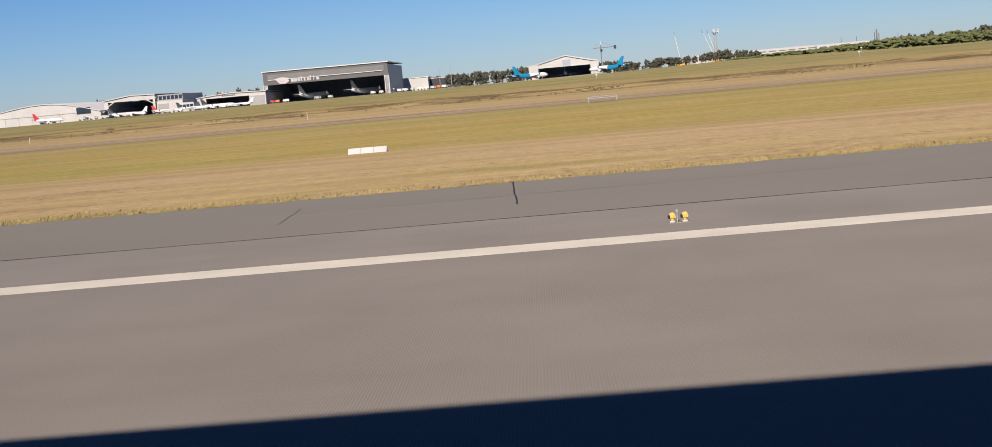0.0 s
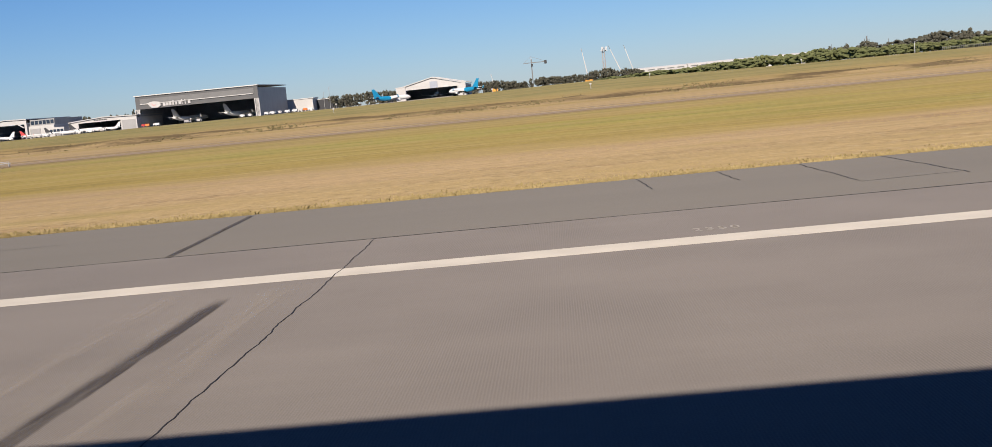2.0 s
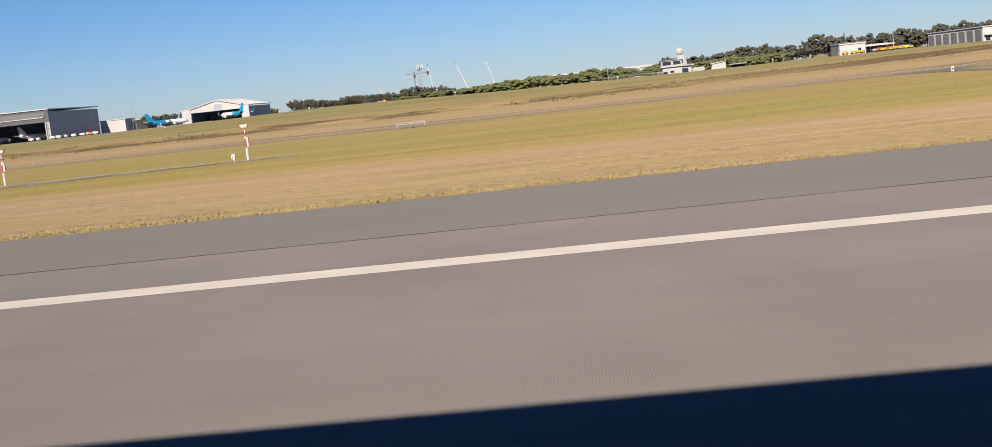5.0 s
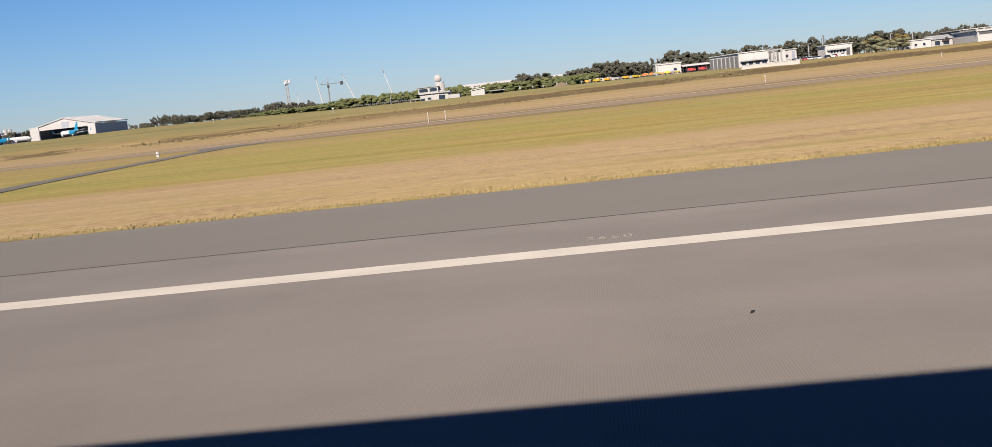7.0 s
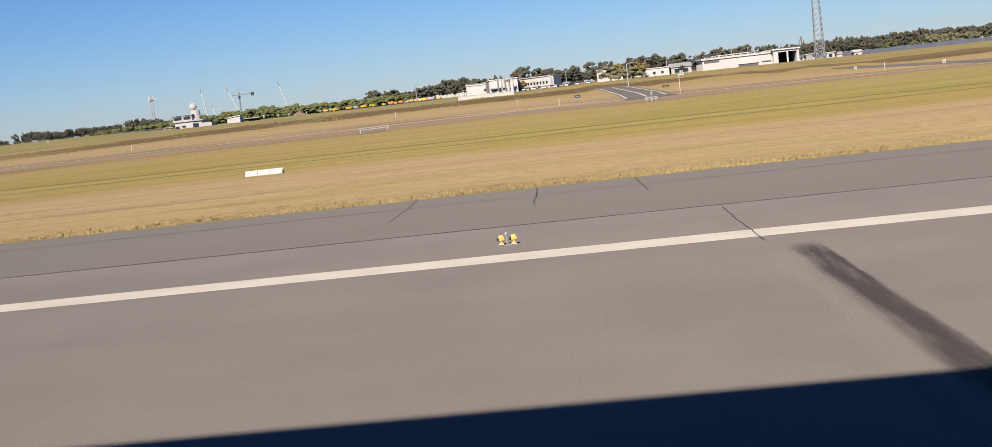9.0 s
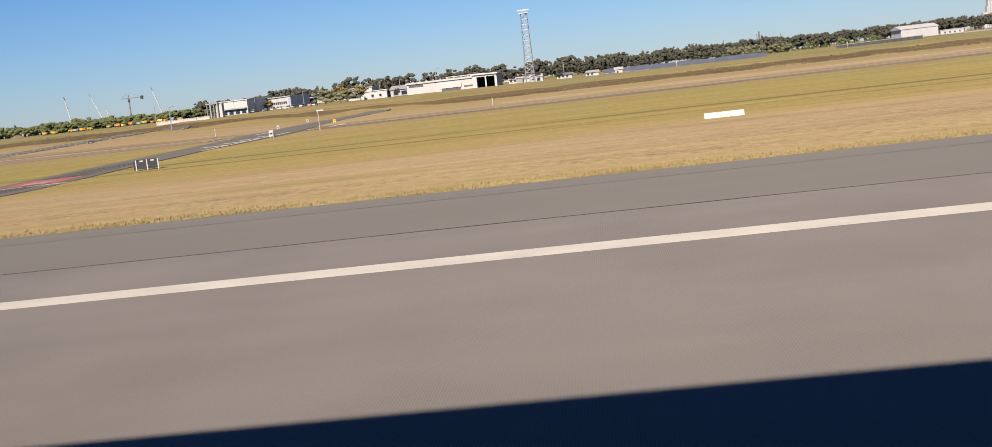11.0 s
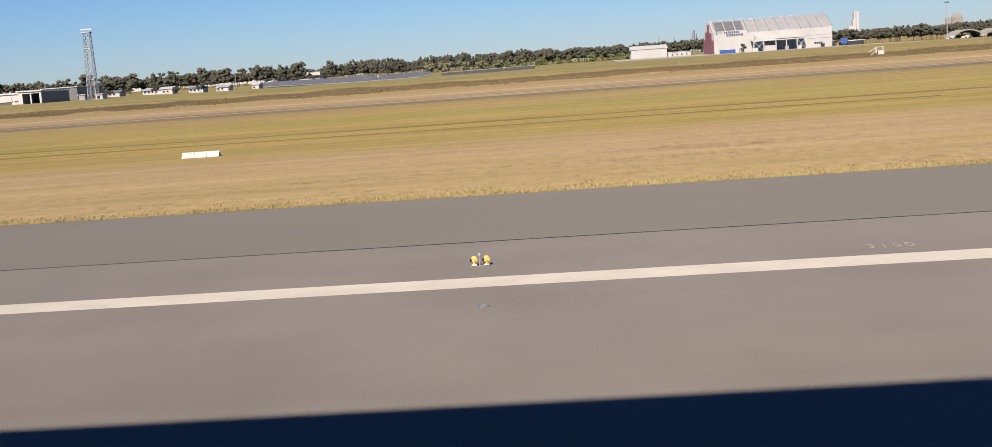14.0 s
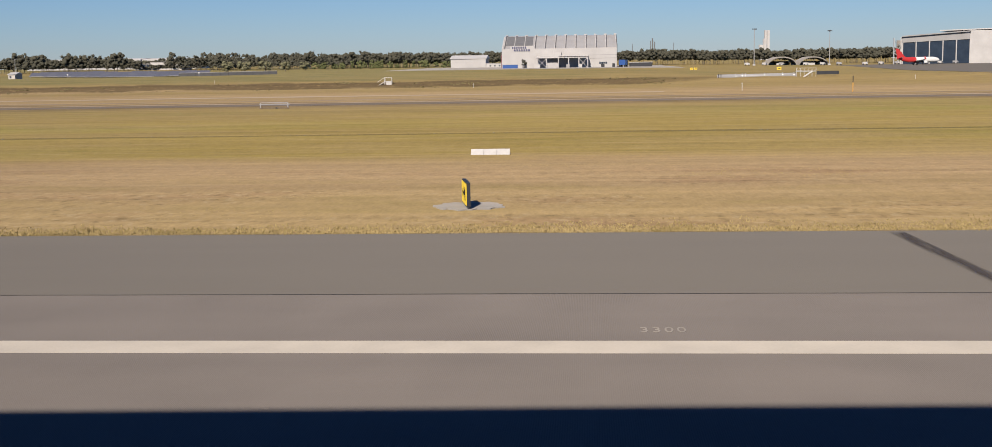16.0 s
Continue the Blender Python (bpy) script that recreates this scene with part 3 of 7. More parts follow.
# ---- an added, unseen wall behind the walk: it shades the near strip as the hull over it did ----
bm = bm_new()
tops = ((-1500, 5.07), (306, 5.09), (395, 5.45), (414, 5.72), (433, 5.88), (452, 6.08), (471, 6.35), (490, 6.75), (509, 7.25), (528, 7.72), (560, 8.25), (2200, 8.25))
for (xa, za), (xb, zb) in zip(tops, tops[1:]):
    slab(bm, ((xa, -0.3), (xb, -0.3), (xb, zb), (xa, za)), "y", -1.45, -1.2)
tagged(part("hull_shade_wall", bm, DARK), "plain dark wall added to cast the hull's shade", "wall", kind="structure")


# ---- paving details ----
def flat_quad(name, x0, x1, y0, y1, z, material, label, category):
    ob = raw(name, [(x0, y0, z), (x1, y0, z), (x1, y1, z), (x0, y1, z)], [(0, 1, 2, 3)], material)
    return tagged(ob, label, category, kind="structure")


def crack(points, width, seed=0):
    """A wandering sealed crack along a line on the paving."""
    rnd = random.Random(seed)
    vs, fs, drift = [], [], 0.0
    for i, (x, y) in enumerate(points):
        w = 0.5 * width * rnd.uniform(0.65, 1.05)
        drift = drift * 0.85 + rnd.uniform(-0.007, 0.007)
        j = drift
        if abs(points[-1][0] - points[0][0]) > abs(points[-1][1] - points[0][1]):
            vs += [(x, y - w / 2 + j, 0.003), (x, y + w / 2 + j, 0.003)]
        else:
            vs += [(x - w / 2 + j * 2, y, 0.003), (x + w / 2 + j * 2, y, 0.003)]
        if i:
            a = 2 * i
            fs.append((a - 2, a, a + 1, a - 1))
    return tagged(raw("crack", vs, fs, TAR), "dark tar-sealed crack across the asphalt", "crack", kind="structure")


def line_points(x0, y0, x1, y1, step=0.5):
    k = max(2, int(math.hypot(x1 - x0, y1 - y0) / step))
    return [(x0 + (x1 - x0) * i / k, y0 + (y1 - y0) * i / k) for i in range(k + 1)]


crack(line_points(-120, 18.035, 640, 18.035, 0.4), 0.075, 1)
crack(line_points(250, 22.75, 420, 22.95, 0.4), 0.05, 2)
for i, (x, ya, yb, w) in enumerate(((93.9, 14.9, 18.0, 0.06), (188.85, 14.0, 18.0, 0.09), (273.0, 13.9, 17.7, 0.05), (509.85, 18.05, 24.5, 0.07),
                                   (506.7, 14.2, 18.0, 0.06), (419.5, 6.0, 18.0, 0.05), (419.2, 18.0, 24.5, 0.06), (470.0, 8.0, 18.0, 0.04),
                                   (270.0, 21.0, 24.5, 0.06), (271.95, 21.6, 24.5, 0.06), (267.6, 20.5, 24.5, 0.05), (54.5, 21.9, 24.5, 0.05), (56.05, 22.1, 24.5, 0.05),
                                   (57.65, 20.0, 24.5, 0.05), (59.3, 19.8, 24.5, 0.06), (10.6, 20.5, 24.4, 0.05), (12.1, 22.0, 24.5, 0.05), (8.6, 19.5, 24.4, 0.04),
                                   (6.4, 18.0, 22.0, 0.04), (7.2, 14.4, 17.8, 0.05), (-2.2, 20.1, 24.6, 0.11), (-6.1, 20.0, 22.6, 0.05), (23.0, 19.8, 24.4, 0.05),
                                   (25.4, 22.4, 24.5, 0.06), (40.8, 21.4, 23.6, 0.06), (6.2, 9.0, 14.2, 0.05), (50.25, -2.0, 17.9, 0.03))):
    crack(line_points(x + 0.05, ya, x - (0.35 if x == 509.85 else 0.08), yb, 0.12), (1.1 if 50 < x < 62 else 0.62) * w, i + 5)
for i, (xa, xb, y) in enumerate(((57.7, 59.3, 19.85), (9.0, 26.0, 20.2), (30.0, 44.0, 21.6), (-6.0, 4.0, 21.6))):
    crack(line_points(xa, y, xb, y + 0.15, 0.2), 0.06 if 50 < xa < 62 else 0.035, 60 + i)
for x, w, ya, yb, label in ((93.95, 0.9, -6, 13.6, "dark rubber stain across the runway"), (188.88, 1.0, -6, 13.9, ""), (229.3, 0.85, -6, 13.9, ""), (273.1, 1.0, -6, 13.6, ""),
                            (469.85, 0.8, -6, 14.0, ""), (470.2, 0.75, 15.2, 24.5, ""), (506.7, 0.8, -6, 13.9, ""), (49.05, 0.6, -6, 13.4, ""), (47.55, 0.4, 17.8, 24.4, ""),
                            (535.2, 0.9, 15.2, 24.5, "")):
    ob = flat_quad("stain", -0.26 * w, 0.2 * w, -0.5 * (yb - ya), 0.5 * (yb - ya), 0.006, STAIN, "dark rubber stain across the runway", "stain")
    halo = ya < 0 and flat_quad("scuff", -0.7 * w, 0.0, -0.5 * (yb - ya), 0.5 * (yb - ya), 0.0045, HALO, "pale scraped border beside a dark stain", "stain")
    lean, mid = (-0.09 if ya > 15 else -0.05 if x > 150 else -0.022), 0.5 * (ya + yb)
    for ob in filter(None, (ob, halo)):
        ob.matrix_world = Matrix.Translation((x + lean * (mid - 14.0), mid, 0)) @ Matrix(((1, lean, 0, 0), (0, 1, 0, 0), (0, 0, 1, 0), (0, 0, 0, 1)))
for x, w in ((384.4, 0.22), (385.1, 0.16), (385.7, 0.16), (386.3, 0.12), (211.3, 0.16), (211.9, 0.16), (48.45, 0.3), (49.75, 0.35), (115.5, 0.5)):
    flat_quad("scuff", x - w, x + w, -6, 14.2, 0.008, SCUFF, "pale scraped stripe across the runway", "stain")
for x, y, sx, sy in ((39, 11.6, 1.2, 0.3), (64, 10.4, 1.8, 0.25), (505.3, 12.7, 0.6, 0.16), (509.8, 13.2, 0.7, 0.18), (321.0, 16.4, 0.3, 0.1)):
    flat_quad("smear", x - sx, x + sx, y - sy, y + sy, 0.007, SMEAR, "faint dark tyre smear on the asphalt", "stain")

for x, y, long in ((93.98, 10.9, 0.25), (94.0, 9.9, 0.2), (94.03, 8.9, 0.35), (94.05, 8.1, 0.4), (94.08, 7.0, 0.35)):
    crack(line_points(x, y, x + 0.02, y + long, 0.1), 0.05, int(y * 10))
for k, (x0, y0, x1, y1, rise) in enumerate(((84.0, 7.2, 92.0, 9.6, 0.5), (85.0, 6.2, 92.6, 8.3, 0.4))):
    vs, fs = [], []
    for i in range(25):
        u = i / 24
        x, y, w = x0 + (x1 - x0) * u, y0 + (y1 - y0) * u + rise * math.sin(math.pi * u), 0.1 + 0.12 * math.sin(math.pi * u)
        vs += [(x, y - w, 0.0055), (x, y + w, 0.0055)]
        if i:
            fs.append((2 * i - 2, 2 * i, 2 * i + 1, 2 * i - 1))
    tagged(raw("tyre_mark", vs, fs, TYRE_FILM), "faint curved tyre mark on the runway", "stain", kind="structure")
ob = flat_quad("asphalt_patch", -0.23, 0.23, -10.1, 10.1, 0.004, PATCH, "pale strip of newer asphalt across the runway", "patch")
ob.matrix_world = Matrix.Translation((67.4, 4.1, 0)) @ Matrix(((1, -0.024, 0, 0), (0, 1, 0, 0), (0, 0, 1, 0), (0, 0, 0, 1)))
for y in (9.63, 10.68):
    flat_quad("paint_dash", 189.02, 189.24, y, y + 0.07, 0.009, FADED, "short faded white dash on the runway", "road marking")

for x, y, turn in ((486.8, 21.2, 78), (472.6, 10.9, 10), (205.9, 9.9, 70)):
    sc = thing("rubber_scrap", (x, y, 0.0), "small curled black scrap on the asphalt", "scrap", "scraps", turn)
    part("strip", slab(bm_new(), ((-0.1, 0.0), (-0.02, 0.02), (0.05, 0.03), (0.11, 0.0), (0.05, 0.012), (-0.02, 0.004)), "y", -0.025, 0.025), TAR, sc)
    if x < 300:
        sc.matrix_world = sc.matrix_world @ Matrix.Scale(0.45, 4)

# painted distances beside the edge line
for x, words in ((54.9, "2350"), (79.8, "2400"), (204.9, "2650"), (255.0, "2750"), (304.9, "2850"), (429.9, "3100"), (455.2, "3150"), (504.5, "3250"), (529.5, "3300"), (29.9, "2300")):
    cu = bpy.data.curves.new("chainage", "FONT")
    cu.body, cu.size, cu.space_character, cu.extrude = words, 0.42, 1.25, 0.002
    tmp = new("tmp", cu)
    bpy.context.view_layer.update()
    me = bpy.data.meshes.new_from_object(tmp.evaluated_get(bpy.context.evaluated_depsgraph_get()))
    bpy.data.objects.remove(tmp)
    me.materials.append(FADED)
    me.transform(Matrix.Diagonal((0.6, 1, 1, 1)))
    ob = new("painted_number", me)
    ob.matrix_world = pose(x - 0.36, 15.42, 0.004)
    tagged(ob, "small white painted number " + words + " on asphalt", "road marking", "painted distances", "structure")

# ---- taxiways and roads ----
def wander(x, y, size=0.5):
    """A ragged edge that strays about a line along x."""
    return y + size * (noise.noise((x * 0.09, y, 0.0)) + 0.6 * noise.noise((x * 0.33, y, 4.0)))


west, east = list(range(-300, 301, 3)) + [305.5], list(range(315, 701, 3))
strip("perimeter_road", west, lambda x: wander(x, 110.4, 1.2), lambda x: wander(x, 116.6, 0.9), 0.02, BARE, "bare brown earth track worn through the grass", rows=1)
strip("perimeter_road", east, lambda x: wander(x, 112.0, 0.3), lambda x: wander(x, 116.4, 0.4), 0.02, ROAD, "narrow dark perimeter road through sandy soil", rows=1)
for xs in (west, east):
    strip("perimeter_road", xs, lambda x: wander(x, 118.2, 0.4), lambda x: wander(x, 119.5, 0.4), 0.02, SANDY, "pale sandy wheel track beside the road", rows=1)
    strip("perimeter_road", xs, lambda x: wander(x, 126.0, 0.8), lambda x: wander(x, 128.0, 0.8), 0.02, DIRT, "pale sandy wheel track beside the road", rows=1)
strip("perimeter_road", list(range(330, 540, 3)), lambda x: wander(x, 140.0, 1.0), lambda x: wander(x, 143.5, 1.0), 0.02, SANDY, "pale sandy wheel track beside the road", rows=1)


def outline_pave(name, left, right, lift, material, label):
    """A paved way between two edges given by rising y."""
    ys = sorted({y for _, y in left} | {y for _, y in right} | {y for y in range(int(left[0][1]) + 2, int(left[-1][1]), 4)})
    vs, fs = [], []
    for y in ys:
        xa = float(np.interp(y, [p[1] for p in left], [p[0] for p in left]))
        xb = float(np.interp(y, [p[1] for p in right], [p[0] for p in right]))
        for k in range(5):
            x = xa + (xb - xa) * k / 4
            vs.append((x, y, ground_z(x, y) + lift))
    for i in range(len(ys) - 1):
        for k in range(4):
            a = i * 5 + k
            fs.append((a, a + 1, a + 6, a + 5))
    skirt(vs, fs, [i * 5 for i in range(len(ys))])
    skirt(vs, fs, [i * 5 + 4 for i in range(len(ys))])
    return tagged(raw(name, vs, fs, material), label, "taxiway", kind="structure")


TAXI_B_L = ((299, 24.56), (302.6, 24.7), (304.9, 25.1), (306.6, 26.0), (307.8, 27.6), (308.75, 29.9), (309.6, 32.6), (310.3, 35.5), (310.7, 38.8), (310.85, 42.0), (310.8, 48.0), (310.3, 63), (308.3, 105), (306.6, 122), (305.6, 140), (305.3, 188))
TAXI_B_R = ((328, 24.56), (324.2, 24.8), (321.5, 25.6), (319.1, 28.6), (317.1, 34.7), (316.0, 44), (315.2, 58.8), (313.8, 86), (314.5, 105), (310.5, 140), (309.4, 188))
TAXI_A_L = ((171, 24.56), (172.6, 25.1), (173.5, 26.0), (173.6, 30.7), (173.3, 40), (173.0, 50), (171.9, 73), (171.2, 95), (170.8, 104), (168.5, 112))
TAXI_A_R = ((178, 24.56), (176.2, 25.0), (175.7, 26.2), (175.6, 31), (175.2, 44), (174.1, 69), (172.9, 100), (173.4, 107), (176.5, 112))
def cut(edge, lo, hi):
    """The stretch of an edge between two depths."""
    ys = [y for _, y in edge]
    xs = [x for x, _ in edge]
    return [(float(np.interp(lo, ys, xs)), lo)] + [e for e in edge if lo < e[1] < hi] + [(float(np.interp(hi, ys, xs)), hi)]


outline_pave("taxiway", cut(TAXI_B_L, 24.56, 28.9), cut(TAXI_B_R, 24.56, 28.9), 0.03, SHOULDER, "grey asphalt mouth of the taxiway")
outline_pave("taxiway", cut(TAXI_B_L, 28.9, 188), cut(TAXI_B_R, 28.9, 188), 0.03, TAXI, "dark worn asphalt taxiway")
def streak(points, w0, w1, material, label):
    """A tyre mark that follows a bend on the taxiway."""
    pts = []
    for (xa, ya), (xb, yb) in zip(points, points[1:]):
        pts += [(xa + (xb - xa) * i / 6, ya + (yb - ya) * i / 6) for i in range(6)]
    pts.append(points[-1])
    vs, fs = [], []
    for i, (x, y) in enumerate(pts):
        w = (w0 + (w1 - w0) * i / len(pts)) * (0.75 + 0.5 * noise.noise((x, y * 0.4, 1.0)))
        z = ground_z(x, y) + 0.036
        vs += [(x - w, y, z), (x + w, y, z)]
        if i:
            fs.append((2 * i - 2, 2 * i - 1, 2 * i + 1, 2 * i))
    return tagged(raw("tyre_mark", vs, fs, material), label, "stain", kind="structure")


for k, (x0, bend, w) in enumerate(((313.1, 0.0, 0.035), (314.3, 0.4, 0.04), (312.0, -0.5, 0.3), (313.7, 2.4, 0.35), (314.4, 4.6, 0.4), (313.0, 1.2, 0.3), (315.0, 6.2, 0.55), (311.8, -1.2, 0.4), (313.4, 1.8, 0.7), (314.0, 3.6, 0.8), (312.4, 0.2, 0.7))):
    top = 311.9 + (k % 4) * 0.7
    streak(((x0 + bend, 29.0), (x0 + bend * 0.45, 32.0), (x0 + bend * 0.12, 37.0), (0.5 * (x0 + top), 44.0), (top, 55.0), (top - 0.4, 75.0)), w, w * 0.5, RUBBER_FILM, "dark curved tyre mark on the taxiway")
outline_pave("service_road", TAXI_A_L, TAXI_A_R, 0.03, TAXI, "narrow dark asphalt service road through the grass")
outline_pave("taxiway", ((273.4, 117), (270.7, 182), (270.0, 198)), ((278.2, 117), (275.1, 182), (274.6, 198)), 0.03, TAXI, "dark taxiway ramp with pale painted stripes")
for dx in (0.35, 2.3, 4.2):
    vs, fs = [], []
    for i, y in enumerate(range(120, 200, 4)):
        x = 273.3 - 0.0425 * (y - 117) + dx
        vs += [(x - 0.1, y, ground_z(x, y) + 0.036), (x + 0.1, y, ground_z(x, y) + 0.036)]
        if i:
            fs.append((2 * i - 2, 2 * i - 1, 2 * i + 1, 2 * i))
    tagged(raw("side_stripe", vs, fs, PAINT), "pale painted taxiway stripe", "road marking", kind="structure")


def laid(name, pts, material, label, lift=0.036):
    vs = [(x, y, ground_z(x, y) + lift) for x, y in pts]
    return tagged(raw(name, vs, [tuple(range(len(pts)))], material), label, "road marking", kind="structure")


laid("hold_bar", ((310.5, 57.4), (315.2, 57.4), (315.2, 58.0), (310.5, 58.0)), PAINT, "white painted holding line across the taxiway")
laid("hold_patch", ((311.2, 58.5), (314.3, 58.5), (314.1, 63.0), (311.0, 63.0)), REDPAINT, "red painted holding patch with white bars")
for k in range(7):
    x = 312.1 + k * 0.19
    laid("patch_bar", ((x, 59.4), (x + 0.09, 59.4), (x + 0.09, 60.9), (x, 60.9)), PAINT, "white painted bar of unreadable lettering", 0.041)
for x, y, w, h in ((306.5, 108, 1.6, 1.0), (304.0, 112, 1.6, 1.0), (308.2, 116, 0.5, 6), (300, 114.5, 2.0, 0.5), (294, 114.5, 2.0, 0.5), (314.0, 112, 1.4, 1.0), (315.5, 116, 0.5, 6), (321, 114.5, 2.5, 0.5), (328, 114.5, 2.5, 0.5), (336, 114.5, 2.5, 0.5)):
    laid("dash", ((x, y), (x + w, y), (x + w, y + h), (x, y + h)), PAINT, "short white painted taxiway dash")
laid("edge_stroke", ((312.6, 111.5), (313.0, 111.5), (313.9, 83.0), (313.6, 83.0)), PAINT, "thin white painted taxiway edge line")
for k in range(4):
    laid("ladder_bar", ((311.3, 90 + k * 5), (313.2, 90 + k * 5), (313.2, 91.3 + k * 5), (311.3, 91.3 + k * 5)), PAINT, "white painted ladder bar at the road crossing")
laid("patch_line", ((172.7, 47.6), (175.3, 47.6), (175.3, 48.4), (172.7, 48.4)), FADED, "faded white line across the road", 0.036)
strip("gravel_path", list(range(109, 127)), lambda x: wander(x, 64.6, 0.8) + 0.1 * (x - 106) + max(0, 110 - x) * 0.5, lambda x: wander(x, 68.6, 0.8) - max(0, x - 120) * 0.25 - max(0, 110 - x) * 0.5, 0.06, GRAVEL_FILM, "loose grey gravel worn between the poles", "path")
strip("track_line", list(range(226, 701, 2)), lambda x: wander(x, 64.9, 0.3), lambda x: wander(x, 65.6, 0.3) + 0.15, 0.02, RUT_FILM, "thin dark wheel track along the grass", "track")
strip("track_line", list(range(226, 470, 2)), lambda x: wander(x, 60.3, 0.3), lambda x: wander(x, 60.65, 0.3) + 0.1, 0.02, RUT_FILM, "faint second wheel track along the grass", "track")
outline_pave("apron", ((590.7, 198.0), (624.0, 470.0), (625.0, 512.0)), ((900.0, 198.0), (900.0, 512.0)), 0.05, TAXI, "wide grey asphalt apron before the hangar")
strip("apron", list(range(-200, 21, 20)), lambda x: 405.0, lambda x: 560.0, 0.1, CONCRETE, "pale concrete apron before the hangars", "pavement", rows=4)
strip("apron", list(range(460, 561, 20)), lambda x: 415.0, lambda x: 560.0, 0.1, CONCRETE, "pale concrete apron beside the hangar", "pavement", rows=4)


# ---- near things on the airfield ----
def edge_light():
    ob = thing("runway_edge_light", (0, 0, 0), "pair of yellow runway edge lamps on a white bar", "runway light", "runway edge lights")
    part("base_bar", box(bm_new(), -0.2, 0.2, -0.025, 0.025, 0.0, 0.014), FADED, ob, "white base bar")
    for x in (-0.12, 0.12):
        bm = bm_new()
        box(bm, x - 0.05, x + 0.05, -0.045, 0.045, 0.018, 0.04)
        part("foot", bm, MARKER, ob)
        bm = rod(bm_new(), (x, 0, 0.04), (x, 0, 0.09), 0.022, 0.03, 8)
        part("stem", bm, AMBER, ob)
        bm = bm_new()
        ring = []
        for z, r in ((0.085, 0.035), (0.10, 0.052), (0.15, 0.055), (0.175, 0.048), (0.19, 0.03)):
            ring.append([(x + r * math.cos(a * math.pi / 5), r * math.sin(a * math.pi / 5), z) for a in range(10)])
        hood = part("hood", loft(bm, ring), AMBER, ob, smooth=False)
        bm = rod(bm_new(), (x - 0.05, -0.01, 0.12), (x - 0.085, -0.015, 0.12), 0.034, 0.028, 10)
        part("lens", bm, GLASS, hood, "dark lamp glass")
        bm = box(bm_new(), x + 0.03, x + 0.06, -0.03, 0.0, 0.10, 0.15)
        part("bracket", bm, AMBER, hood)
    bm = ball(bm_new(), (-0.02, 0.03, 0.205), 0.032, 1.2)
    part("globe", bm, LENS, ob, "clear glass globe", True)
    part("globe_stem", rod(bm_new(), (-0.02, 0.03, 0.018), (-0.02, 0.03, 0.18), 0.012), STEEL, ob)
    return ob


first = edge_light()
small = Matrix.Diagonal((0.82, 0.82, 0.85, 1.0))
first.matrix_world = pose(-30, 15.8, 0.0) @ small
for k in range(0, 20):
    if k not in (10,):
        copy_thing(first, pose(30.0 * k, 15.8, 0.0) @ small)


def inset_ring(x, y, r=0.075):
    ob = thing("inset_light", (x, y, 0.0), "round dark inset light set flush in asphalt", "runway light", "inset lights")
    bm = bm_new()
    a = [[(math.cos(i * math.pi / 8) * q, math.sin(i * math.pi / 8) * q, z) for i in range(16)] for q, z in ((r, 0.0), (r * 0.97, 0.012), (r * 0.7, 0.014), (r * 0.68, 0.006))]
    part("ring", loft(bm, a, False), GREYBAND, ob)
    part("cover", rod(bm_new(), (0, 0, 0.0), (0, 0, 0.009), r * 0.66, r * 0.6, 14), STEEL, ob)


for x, y in ((36.54, 9.77), (36.9, 9.1), (34.4, 9.9), (80.95, 12.1), (450.26, 13.1), (299.9, 15.8)):
    inset_ring(x, y)


def marker_board():
    """A gable marker: three white panels leaning on one another's frame."""
    ob = thing("gable_marker", (0, 0, 0), "white three-panel gable marker lying on the grass", "marker", "gable markers")
    for i in range(3):
        bm = bm_new()
        x0, x1 = -0.8 + i * 0.535, -0.8 + i * 0.535 + 0.52
        slab(bm, ((-0.22, 0.0), (0.0, 0.24), (0.22, 0.0)), "x", x0, x1)
        part("panel", bm, MARKER, ob)
    part("rail", box(bm_new(), -0.82, 0.82, -0.25, 0.25, -0.05, 0.0), CONCRETE, ob, "thin concrete footing")
    return ob


mk = marker_board()
mk.matrix_world = pose(-8.75, 50.5, ground_z(0, 50.5))
for x in (80.3, 169.4, 257.1, 346.1, 435.2, 524.5, -98.0, 613.5):
    copy_thing(mk, pose(x, 50.5, ground_z(x, 50.5)))


def striped_pole(x, y):
    z = ground_z(x, y)
    ob = thing("approach_light_pole", (x, y, z), "red and white banded pole with white lamp trough", "light pole", "banded poles")
    cuts = ((0.0, 0.75, 0.075, MARKER), (0.75, 1.2, 0.06, RED), (1.2, 1.4, 0.05, MARKER), (1.4, 1.55, 0.045, RED), (1.55, 1.75, 0.04, MARKER), (1.75, 1.85, 0.04, RED))
    for a, b, r, m in cuts:
        part("band", rod(bm_new(), (0, 0, a), (0, 0, b), r, r * 0.95, 8), m, ob)
    part("lamp_trough", slab(bm_new(), ((-0.14, 1.85), (0.14, 1.85), (0.24, 2.02), (-0.24, 2.02)), "y", -0.1, 0.1), MARKER, ob, "white lamp trough")
    part("cable_box", box(bm_new(), 0.04, 0.15, -0.06, 0.06, 0.8, 1.3), MARKER, ob)
    return ob


